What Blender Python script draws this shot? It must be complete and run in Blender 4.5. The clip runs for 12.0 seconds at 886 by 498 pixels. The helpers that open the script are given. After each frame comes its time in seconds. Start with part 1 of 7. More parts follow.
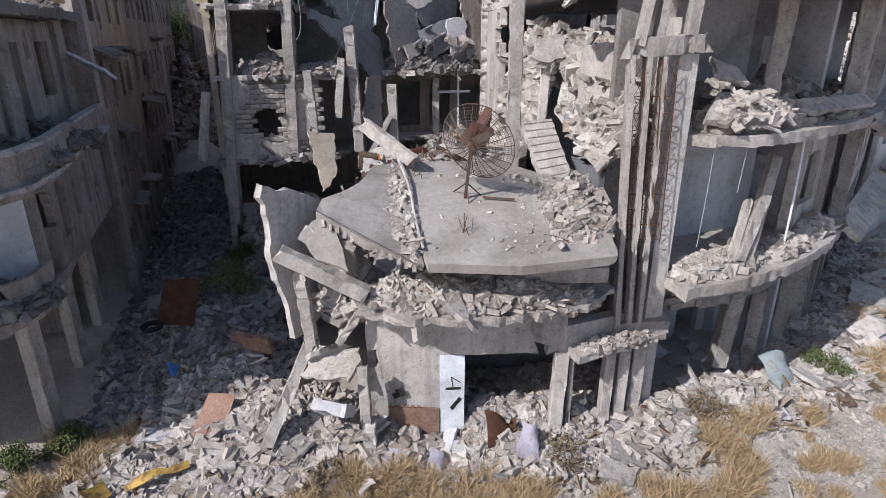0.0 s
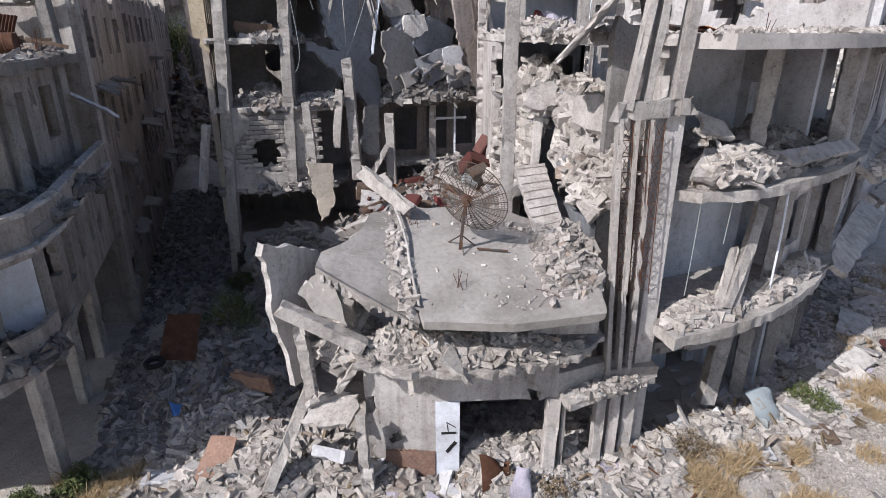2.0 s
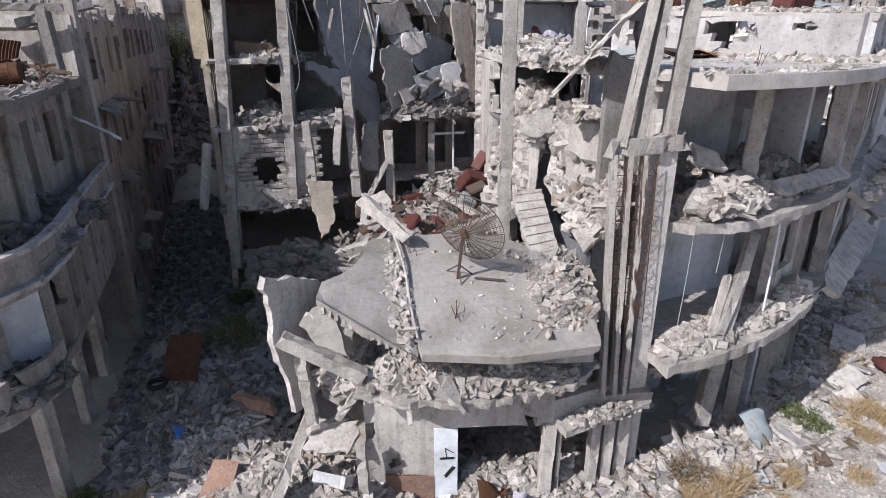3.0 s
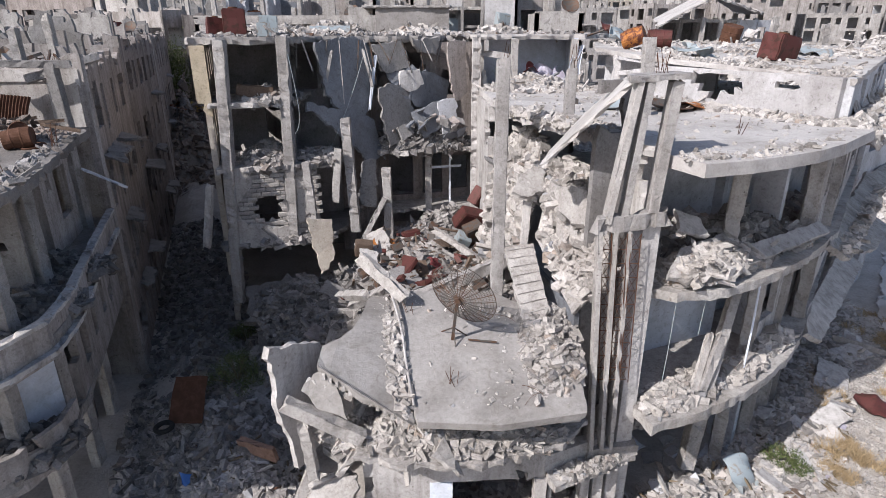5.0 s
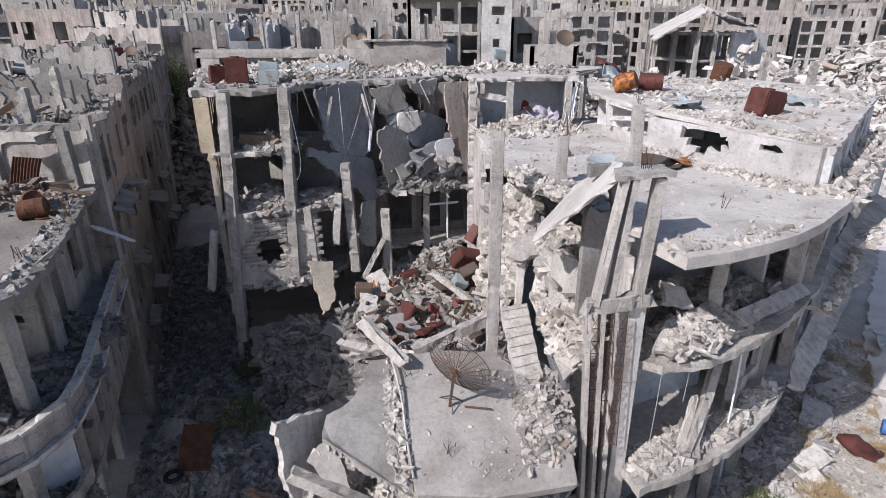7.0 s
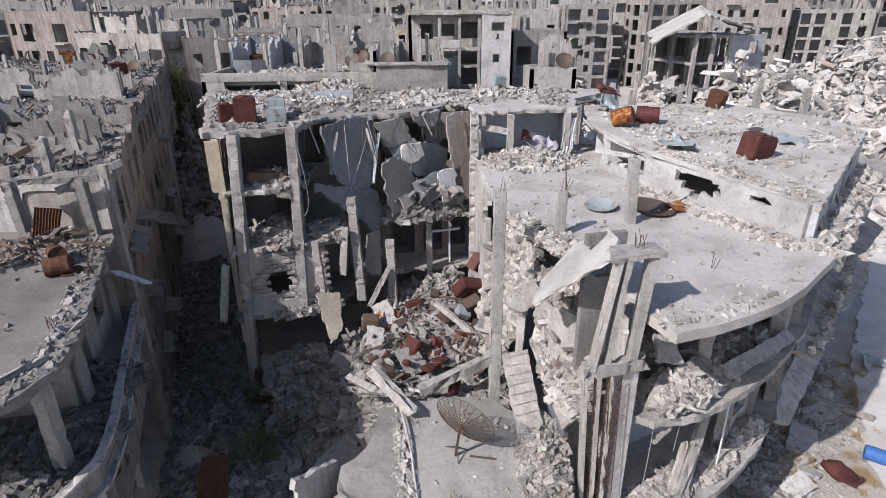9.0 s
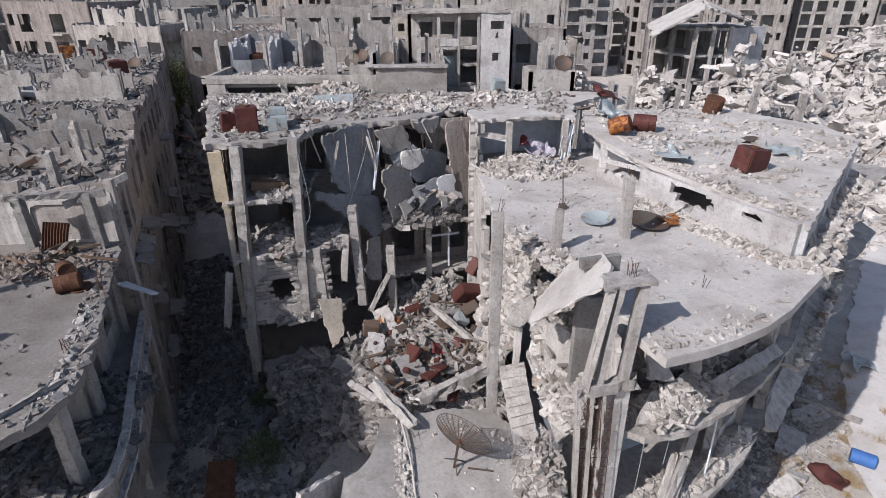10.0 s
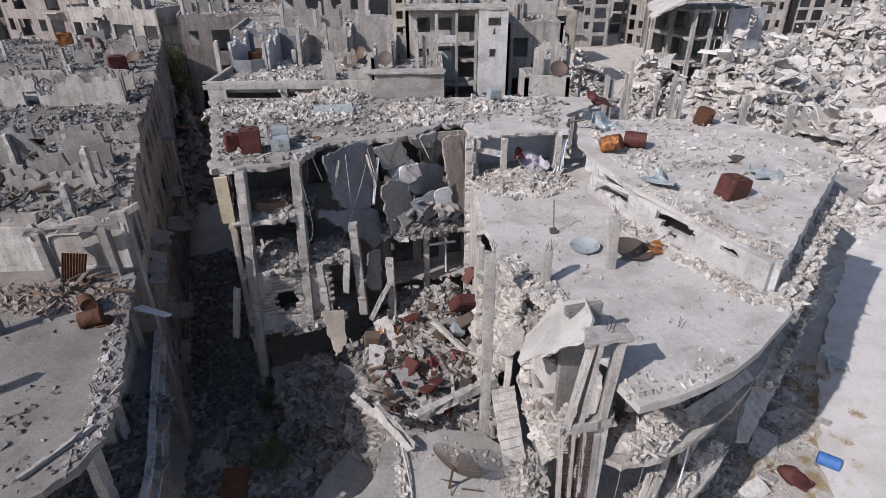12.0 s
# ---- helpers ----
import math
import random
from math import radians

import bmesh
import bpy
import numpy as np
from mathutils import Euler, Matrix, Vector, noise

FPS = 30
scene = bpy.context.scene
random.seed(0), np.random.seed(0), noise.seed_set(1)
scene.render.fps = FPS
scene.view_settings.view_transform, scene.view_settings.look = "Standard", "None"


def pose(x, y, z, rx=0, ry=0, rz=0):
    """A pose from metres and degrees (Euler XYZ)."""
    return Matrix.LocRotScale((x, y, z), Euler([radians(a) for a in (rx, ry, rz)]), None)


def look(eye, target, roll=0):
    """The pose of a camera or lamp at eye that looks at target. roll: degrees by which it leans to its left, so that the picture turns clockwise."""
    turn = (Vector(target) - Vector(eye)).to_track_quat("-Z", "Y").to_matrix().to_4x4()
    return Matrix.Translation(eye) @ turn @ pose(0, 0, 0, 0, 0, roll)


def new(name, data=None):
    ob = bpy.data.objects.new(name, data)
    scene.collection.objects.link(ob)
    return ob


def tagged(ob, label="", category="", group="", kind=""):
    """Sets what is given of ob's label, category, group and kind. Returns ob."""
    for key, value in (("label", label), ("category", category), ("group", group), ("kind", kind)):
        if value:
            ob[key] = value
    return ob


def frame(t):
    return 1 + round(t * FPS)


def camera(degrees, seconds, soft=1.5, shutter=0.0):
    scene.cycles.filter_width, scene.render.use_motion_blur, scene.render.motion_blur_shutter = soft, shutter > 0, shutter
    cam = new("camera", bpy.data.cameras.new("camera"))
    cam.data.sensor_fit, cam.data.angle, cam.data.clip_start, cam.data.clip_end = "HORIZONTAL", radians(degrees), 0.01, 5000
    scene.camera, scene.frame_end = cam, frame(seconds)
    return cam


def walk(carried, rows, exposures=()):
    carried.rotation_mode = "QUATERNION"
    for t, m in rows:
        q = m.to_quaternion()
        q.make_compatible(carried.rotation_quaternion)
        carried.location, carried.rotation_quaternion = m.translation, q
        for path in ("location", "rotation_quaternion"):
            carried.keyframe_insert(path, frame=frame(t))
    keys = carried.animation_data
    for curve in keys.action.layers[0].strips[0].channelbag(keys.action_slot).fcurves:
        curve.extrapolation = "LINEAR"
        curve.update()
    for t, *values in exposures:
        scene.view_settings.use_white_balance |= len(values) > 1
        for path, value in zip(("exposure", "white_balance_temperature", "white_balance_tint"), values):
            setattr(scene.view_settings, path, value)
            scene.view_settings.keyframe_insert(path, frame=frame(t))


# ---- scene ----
cam = camera(75.2, 12.0, soft=0.8)
METRES, EYE, TILT, LEAN, TURN = 13.0, 9.75, -20.3, 0.0, 0.0
ROWS = [
    (0.0, 0.0, 0.0, 0.0, 0.0, 0.0, -0.0),
    (0.5, -0.0011, -0.0076, 0.0203, -0.05, 0.0, -0.0),
    (1.0, 0.0006, -0.0169, 0.0462, -0.1, -0.04, 0.03),
    (1.5, 0.0031, -0.0233, 0.0676, -0.14, -0.07, 0.06),
    (2.0, 0.0052, -0.033, 0.0965, -0.18, -0.12, 0.09),
    (2.5, 0.006, -0.0422, 0.1207, -0.23, -0.16, 0.12),
    (3.0, 0.0077, -0.0538, 0.1549, -0.24, -0.21, 0.15),
    (5.0, 0.0159, -0.1072, 0.2898, -0.34, -0.55, 0.25),
    (5.5, 0.0158, -0.1186, 0.3221, -0.44, -0.64, 0.33),
    (6.0, 0.0171, -0.1349, 0.3664, -0.5, -0.78, 0.39),
    (6.5, 0.0191, -0.1475, 0.4031, -0.49, -0.91, 0.39),
    (7.0, 0.0187, -0.1633, 0.455, -0.51, -1.12, 0.46),
    (9.0, 0.0035, -0.2315, 0.6294, -0.66, -2.72, 0.66),
    (9.5, 0.0027, -0.248, 0.6652, -0.71, -3.44, 0.63),
    (10.0, 0.004, -0.2666, 0.7184, -0.73, -4.36, 0.6),
    (10.5, 0.0041, -0.2833, 0.7609, -0.79, -5.12, 0.62),
    (11.0, 0.0057, -0.3042, 0.8212, -0.82, -6.1, 0.58),
    (11.5, 0.0094, -0.3209, 0.8715, -0.84, -7.04, 0.6),
    (12.0, 0.0123, -0.3459, 0.9358, -0.85, -8.3, 0.58),
]
walk(cam, [(t, pose(0, 0, EYE, TILT, LEAN, TURN) @ pose(METRES * x, METRES * y, METRES * z, 90 + pitch, roll, yaw)) for t, x, y, z, yaw, pitch, roll in ROWS],
     exposures=[(0.0, 0.10), (3.0, 0.19), (5.0, 0.24), (7.0, 0.19), (9.5, 0.02), (12.0, -0.12)])

# ---- daylight ----
SUN_TO = Vector((-0.785, -0.62, 0.0)).normalized() * math.cos(radians(40)) + Vector((0, 0, math.sin(radians(40))))
world = bpy.data.worlds.new("sky")
scene.world = world
world.use_nodes = True
wn = world.node_tree
sky = wn.nodes.new("ShaderNodeTexSky")
sky.sky_type, sky.sun_disc = "NISHITA", False
sky.sun_elevation = radians(40)
sky.sun_rotation = math.atan2(SUN_TO.x, SUN_TO.y)
sky.air_density, sky.dust_density, sky.ozone_density = 1.0, 1.6, 1.0
wn.links.new(sky.outputs[0], wn.nodes["Background"].inputs[0])
wn.nodes["Background"].inputs[1].default_value = 0.126
sun = new("sun", bpy.data.lights.new("sun", "SUN"))
sun.data.energy, sun.data.angle, sun.data.color = 5.0, radians(0.55), (1.0, 0.966, 0.93)
sun.matrix_basis = look(SUN_TO * 60, (0, 0, 0))


# ---- materials ----
def nodes_of(name, rough=0.9):
    m = bpy.data.materials.new(name)
    m.use_nodes = True
    nt = m.node_tree
    b = nt.nodes["Principled BSDF"]
    b.inputs["Roughness"].default_value = rough
    b.inputs["Specular IOR Level"].default_value = 0.25
    return m, nt, b


def ramp_of(nt, stops):
    r = nt.nodes.new("ShaderNodeValToRGB")
    e = r.color_ramp.elements
    while len(e) < len(stops):
        e.new(0.5)
    for el, (p, c) in zip(e, stops):
        el.position, el.color = p, (*c, 1)
    return r


def mixed(nt, kind, fac, a, b):
    n = nt.nodes.new("ShaderNodeMix")
    n.data_type, n.blend_type = "RGBA", kind
    for sock, v in ((n.inputs["Factor"], fac), (n.inputs["A"], a), (n.inputs["B"], b)):
        if isinstance(v, (int, float)):
            sock.default_value = v
        elif isinstance(v, tuple):
            sock.default_value = (*v, 1)
        else:
            nt.links.new(v, sock)
    return n.outputs["Result"]


def noise_of(nt, coord, scale, detail=6, rough=0.6, dist=0.0):
    n = nt.nodes.new("ShaderNodeTexNoise")
    n.inputs["Scale"].default_value, n.inputs["Detail"].default_value = scale, detail
    n.inputs["Roughness"].default_value, n.inputs["Distortion"].default_value = rough, dist
    nt.links.new(coord, n.inputs["Vector"])
    return n.outputs["Fac"]


def weathered(name, dark, mid, light, stain=(0.10, 0.095, 0.09), stain_amount=0.55, bump=0.5, rough=0.92, grain=9.0, island=0.0, objvar=0.18, pits=True, patch=0.62, streak=0.0):
    """A mineral surface: broad tone, blotches, stains, grain and pitted relief."""
    dark, mid, light = [(c[0] * 1.1, c[1] * 1.09, c[2] * 1.17) for c in (dark, mid, light)]
    m, nt, b = nodes_of(name, rough)
    co = nt.nodes.new("ShaderNodeTexCoord").outputs["Object"]
    broad = noise_of(nt, co, 0.55, 5, 0.62, 0.4)
    fine = noise_of(nt, co, grain * 1.6, 8, 0.78)
    r = ramp_of(nt, [(0.24, dark), (0.5, mid), (0.76, light)])
    nt.links.new(fine, r.inputs[0])
    r2 = ramp_of(nt, [(0.42, (1, 1, 1)), (0.64, (patch, patch * 0.97, patch * 0.94))])
    nt.links.new(broad, r2.inputs[0])
    col = mixed(nt, "MULTIPLY", 0.75, r.outputs[0], r2.outputs[0])
    blot = noise_of(nt, co, 1.7, 9, 0.7, 0.8)
    r3 = ramp_of(nt, [(0.56, (0, 0, 0)), (0.72, (1, 1, 1))])
    nt.links.new(blot, r3.inputs[0])
    sc = nt.nodes.new("ShaderNodeMath")
    sc.operation = "MULTIPLY"
    sc.inputs[1].default_value = stain_amount
    nt.links.new(r3.outputs[0], sc.inputs[0])
    col = mixed(nt, "MIX", sc.outputs[0], col, stain)
    dirt = noise_of(nt, co, 5.5, 10, 0.74, 0.5)
    r8 = ramp_of(nt, [(0.40, (1.05, 1.05, 1.05)), (0.53, (1, 1, 1)), (0.66, (0.60, 0.58, 0.56))])
    nt.links.new(dirt, r8.inputs[0])
    col = mixed(nt, "MULTIPLY", 0.8 if pits else 0.4, col, r8.outputs[0])
    if pits:
        v = nt.nodes.new("ShaderNodeTexVoronoi")
        v.inputs["Scale"].default_value = 3.1
        nt.links.new(co, v.inputs["Vector"])
        r4 = ramp_of(nt, [(0.05, (0.35, 0.34, 0.33)), (0.09, (1, 1, 1))])
        nt.links.new(v.outputs["Distance"], r4.inputs[0])
        col = mixed(nt, "MULTIPLY", 0.8, col, r4.outputs[0])
    if streak:
        mp = nt.nodes.new("ShaderNodeMapping")
        mp.inputs["Scale"].default_value = (2.6, 2.6, 0.22)
        nt.links.new(co, mp.inputs["Vector"])
        r7 = ramp_of(nt, [(0.45, (1, 1, 1)), (0.68, (0.52, 0.50, 0.48))])
        nt.links.new(noise_of(nt, mp.outputs[0], 1.0, 7, 0.65, 0.3), r7.inputs[0])
        col = mixed(nt, "MULTIPLY", streak, col, r7.outputs[0])
    if island:
        g = nt.nodes.new("ShaderNodeNewGeometry")
        r5 = ramp_of(nt, [(0.0, (1 - island,) * 3), (0.45, (1, 0.99, 0.97)), (0.93, (1 + island * 0.4, 1 + island * 0.4, 1 + island * 0.42)), (0.95, (0.86, 0.76, 0.68)), (0.97, (0.6, 0.56, 0.54)), (0.99, (0.68, 0.73, 0.80))])
        nt.links.new(g.outputs["Random Per Island"], r5.inputs[0])
        col = mixed(nt, "MULTIPLY", 1.0, col, r5.outputs[0])
    if objvar:
        oi = nt.nodes.new("ShaderNodeObjectInfo")
        r6 = ramp_of(nt, [(0.0, (1 - objvar, 1 - objvar, 1 - objvar * 0.95)), (1.0, (1 + objvar * 0.5, 1 + objvar * 0.48, 1 + objvar * 0.42))])
        nt.links.new(oi.outputs["Random"], r6.inputs[0])
        col = mixed(nt, "MULTIPLY", 1.0, col, r6.outputs[0])
    nt.links.new(col, b.inputs["Base Color"])
    bp = nt.nodes.new("ShaderNodeBump")
    bp.inputs["Strength"].default_value, bp.inputs["Distance"].default_value = min(1.0, bump * 1.3), 0.08
    nt.links.new(fine, bp.inputs["Height"])
    bp2 = nt.nodes.new("ShaderNodeBump")
    bp2.inputs["Strength"].default_value, bp2.inputs["Distance"].default_value = bump * 0.8, 0.13
    nt.links.new(dirt, bp2.inputs["Height"])
    nt.links.new(bp.outputs[0], bp2.inputs["Normal"])
    nt.links.new(bp2.outputs[0], b.inputs["Normal"])
    return m


def painted_metal(name, paint, rust=(0.09, 0.042, 0.026), amount=0.5, rough=0.6, metal=0.2):
    m, nt, b = nodes_of(name, rough)
    co = nt.nodes.new("ShaderNodeTexCoord").outputs["Object"]
    n = noise_of(nt, co, 3.5, 9, 0.7, 0.6)
    r = ramp_of(nt, [(0.62 - amount * 0.3, paint), (0.70 - amount * 0.25, rust), (0.9, tuple(c * 0.5 for c in rust))])
    nt.links.new(n, r.inputs[0])
    nt.links.new(r.outputs[0], b.inputs["Base Color"])
    b.inputs["Metallic"].default_value = metal
    bp = nt.nodes.new("ShaderNodeBump")
    bp.inputs["Strength"].default_value, bp.inputs["Distance"].default_value = 0.3, 0.04
    nt.links.new(n, bp.inputs["Height"])
    nt.links.new(bp.outputs[0], b.inputs["Normal"])
    return m


def plant_material(name, a, c, rough=0.75):
    m, nt, b = nodes_of(name, rough)
    g = nt.nodes.new("ShaderNodeNewGeometry")
    r = ramp_of(nt, [(0.0, a), (1.0, c)])
    nt.links.new(g.outputs["Random Per Island"], r.inputs[0])
    nt.links.new(r.outputs[0], b.inputs["Base Color"])
    return m


CONC = weathered("concrete", (0.27, 0.255, 0.235), (0.41, 0.39, 0.36), (0.52, 0.50, 0.465), streak=0.6)
# Darker concrete: on inner walls and slumped slabs it stands for shade.
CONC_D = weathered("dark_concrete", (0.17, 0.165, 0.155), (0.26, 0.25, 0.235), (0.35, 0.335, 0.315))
ROOF = weathered("screed", (0.36, 0.34, 0.315), (0.445, 0.425, 0.395), (0.52, 0.495, 0.46), stain_amount=0.45, bump=0.3, pits=False, patch=0.66)
# Darker screed for the roofs across the alley.
ROOF_D = weathered("dark_screed", (0.12, 0.11, 0.10), (0.175, 0.162, 0.148), (0.24, 0.222, 0.203), stain_amount=0.5, bump=0.3, pits=False)
SLAB = weathered("stained_slab", (0.22, 0.206, 0.188), (0.285, 0.27, 0.248), (0.345, 0.328, 0.302), stain=(0.14, 0.122, 0.105), stain_amount=0.7, bump=0.3, pits=False, objvar=0.08, patch=0.55, grain=6.0)
# Dark plaster; on recess, inner and alley walls the tone includes their shade.
PLASTER_D = weathered("dark_plaster", (0.20, 0.177, 0.16), (0.30, 0.267, 0.242), (0.40, 0.358, 0.326), stain=(0.09, 0.08, 0.072), stain_amount=0.65, bump=0.4, streak=0.9)
RENDER = weathered("stained_render", (0.245, 0.225, 0.207), (0.35, 0.325, 0.30), (0.44, 0.413, 0.387), stain=(0.09, 0.08, 0.07), stain_amount=0.68, bump=0.4, streak=0.8)
PAINT_G = weathered("pale_room_paint", (0.42, 0.44, 0.46), (0.50, 0.52, 0.54), (0.56, 0.58, 0.60), stain_amount=0.25, bump=0.15)
PLASTER = weathered("plaster", (0.37, 0.355, 0.33), (0.49, 0.47, 0.44), (0.58, 0.56, 0.53), stain_amount=0.5, bump=0.35, streak=0.75)
PLASTER_G = weathered("grey_plaster", (0.34, 0.345, 0.35), (0.44, 0.445, 0.45), (0.51, 0.515, 0.52), stain_amount=0.4, bump=0.25)
PLASTER_B = weathered("tan_plaster", (0.33, 0.29, 0.235), (0.42, 0.375, 0.31), (0.50, 0.45, 0.385), stain_amount=0.45, bump=0.3)
PAINT_W = weathered("peeling_white_paint", (0.50, 0.55, 0.60), (0.62, 0.66, 0.70), (0.72, 0.75, 0.78), stain=(0.30, 0.29, 0.28), stain_amount=0.6, bump=0.2, pits=False)
YELLOW = weathered("ochre_paint", (0.38, 0.32, 0.22), (0.46, 0.39, 0.28), (0.52, 0.455, 0.345), stain_amount=0.4)
BLOCK = weathered("concrete_block", (0.30, 0.28, 0.25), (0.41, 0.385, 0.35), (0.50, 0.475, 0.435), objvar=0.3, bump=0.6)
RUBBLE = weathered("rubble", (0.33, 0.308, 0.28), (0.47, 0.443, 0.405), (0.585, 0.558, 0.515), island=0.45, stain_amount=0.3, bump=0.6, objvar=0)
# Slate grey, set dark so hanging slabs carry the recess shade.
SLATE = weathered("slate_grey", (0.14, 0.148, 0.158), (0.19, 0.20, 0.212), (0.25, 0.26, 0.27), stain_amount=0.45)
RUBBLE_M = weathered("mixed_rubble", (0.22, 0.205, 0.19), (0.33, 0.312, 0.29), (0.45, 0.43, 0.40), island=0.55, stain_amount=0.35, bump=0.6, objvar=0)
# Dark rubble; in the alley, wing and open storeys it stands in for shade.
RUBBLE_D = weathered("shade_grey_rubble", (0.13, 0.123, 0.115), (0.22, 0.21, 0.197), (0.34, 0.325, 0.305), island=0.55, stain_amount=0.4, bump=0.6, objvar=0)
RUBBLE_B = weathered("brown_rubble", (0.15, 0.12, 0.10), (0.26, 0.22, 0.19), (0.40, 0.36, 0.32), island=0.5, stain=(0.12, 0.07, 0.05), stain_amount=0.5, bump=0.6, objvar=0)
# Dark dust: under alley, wing and storey rubble the tone holds shade.
DUST_D = weathered("shade_grey_dust", (0.11, 0.104, 0.10), (0.175, 0.166, 0.158), (0.24, 0.23, 0.22), stain_amount=0.5, bump=0.9, grain=7, objvar=0)
# Darkened dust, so the gaps between chunks look shaded.
DUST = weathered("gap_shade_dust", (0.20, 0.187, 0.168), (0.30, 0.283, 0.256), (0.40, 0.378, 0.345), stain_amount=0.5, bump=0.9, grain=7, objvar=0)
EARTH = weathered("dusty_ground", (0.33, 0.30, 0.262), (0.46, 0.428, 0.38), (0.56, 0.528, 0.48), stain=(0.22, 0.185, 0.14), stain_amount=0.5, bump=0.8, grain=5, objvar=0, pits=False, patch=0.75)
RUBBLE_P = weathered("pale_rubble", (0.36, 0.338, 0.31), (0.48, 0.456, 0.423), (0.58, 0.556, 0.52), island=0.45, stain_amount=0.25, bump=0.6, objvar=0)
DUST_P = weathered("pale_dust", (0.38, 0.36, 0.33), (0.49, 0.466, 0.432), (0.57, 0.545, 0.508), stain_amount=0.3, bump=0.9, grain=7, objvar=0)
LIMEWASH = weathered("white_plaster", (0.46, 0.448, 0.43), (0.57, 0.556, 0.535), (0.65, 0.637, 0.615), stain=(0.36, 0.33, 0.29), stain_amount=0.55, bump=0.5, streak=0.25)
ROADM = weathered("dusty_asphalt", (0.43, 0.41, 0.385), (0.50, 0.478, 0.45), (0.56, 0.535, 0.505), stain_amount=0.2, bump=0.2, objvar=0, pits=False, patch=0.8)
BROWNT = weathered("brown_tile", (0.17, 0.10, 0.075), (0.25, 0.16, 0.12), (0.36, 0.27, 0.22), stain_amount=0.4, bump=0.2)
RUST = painted_metal("rusted_iron", (0.12, 0.058, 0.042), amount=0.8, rough=0.8)
MAROON = painted_metal("maroon_metal", (0.095, 0.032, 0.03), rust=(0.06, 0.028, 0.022), amount=0.4)
ORANGE = painted_metal("orange_rust", (0.36, 0.14, 0.04), rust=(0.10, 0.035, 0.025), amount=0.6)
GALV = painted_metal("galvanised_sheet", (0.33, 0.37, 0.40), rust=(0.28, 0.24, 0.21), amount=0.3, rough=0.55, metal=0.3)
BLUE = painted_metal("blue_plastic", (0.05, 0.13, 0.36), rust=(0.10, 0.16, 0.30), amount=0.1, rough=0.5, metal=0)
YELM = painted_metal("yellow_paint", (0.36, 0.24, 0.07), rust=(0.16, 0.10, 0.05), amount=0.5)
STEEL = painted_metal("dark_steel", (0.10, 0.09, 0.085), rust=(0.12, 0.07, 0.05), amount=0.5, rough=0.65, metal=0.4)
BLACK = weathered("black_spray_paint", (0.02, 0.02, 0.02), (0.03, 0.03, 0.03), (0.05, 0.05, 0.05), stain_amount=0.1, pits=False)
CLOTH = weathered("faded_cloth", (0.30, 0.28, 0.34), (0.42, 0.40, 0.46), (0.5, 0.48, 0.52), stain_amount=0.3, pits=False)
CLOTH_R = weathered("red_cloth", (0.16, 0.035, 0.04), (0.22, 0.055, 0.055), (0.28, 0.10, 0.095), stain_amount=0.3, pits=False)
WOOD = weathered("brown_wood", (0.10, 0.068, 0.05), (0.155, 0.112, 0.082), (0.22, 0.165, 0.125), stain_amount=0.3, pits=False)
GRASS = plant_material("dry_grass", (0.265, 0.19, 0.112), (0.475, 0.362, 0.232))
LEAF = plant_material("dusty_leaf", (0.045, 0.065, 0.025), (0.13, 0.15, 0.06))
TWIG = plant_material("dry_twig", (0.10, 0.075, 0.05), (0.20, 0.155, 0.11))

# ---- building helpers ----
rng = np.random.default_rng(7)
pyr = random.Random(5)


def thing(name, at, label, category, group="", kind=""):
    ob = new(name)
    ob.empty_display_size = 0.2
    ob.matrix_basis = Matrix.Translation(at)
    return tagged(ob, label, category, group, kind or "thing")


def mesh_of(name, bm, mats):
    me = bpy.data.meshes.new(name)
    bm.normal_update()
    bm.to_mesh(me)
    bm.free()
    for m in mats if isinstance(mats, (list, tuple)) else [mats]:
        me.materials.append(m)
    return me


def part(name, bm, mats, parent, label=""):
    """One mesh in world places, linked under a thing or a part of one."""
    ob = new(name, mesh_of(name, bm, mats))
    if parent is not None:
        ob.parent = parent
        if parent.parent is None:
            ob.matrix_parent_inverse = parent.matrix_basis.inverted()
    return tagged(ob, label)


def single(name, bm, mats, label, category, group="", kind=""):
    """A thing that is one mesh, its origin at its base."""
    me = mesh_of(name, bm, mats)
    co = np.empty(len(me.vertices) * 3, np.float32)
    me.vertices.foreach_get("co", co)
    co = co.reshape(-1, 3)
    base = Vector((float(co[:, 0].mean()), float(co[:, 1].mean()), float(co[:, 2].min())))
    me.transform(Matrix.Translation(-base))
    ob = new(name, me)
    ob.matrix_basis = Matrix.Translation(base)
    return tagged(ob, label, category, group, kind or "thing")


def V(*a):
    return Vector(a)


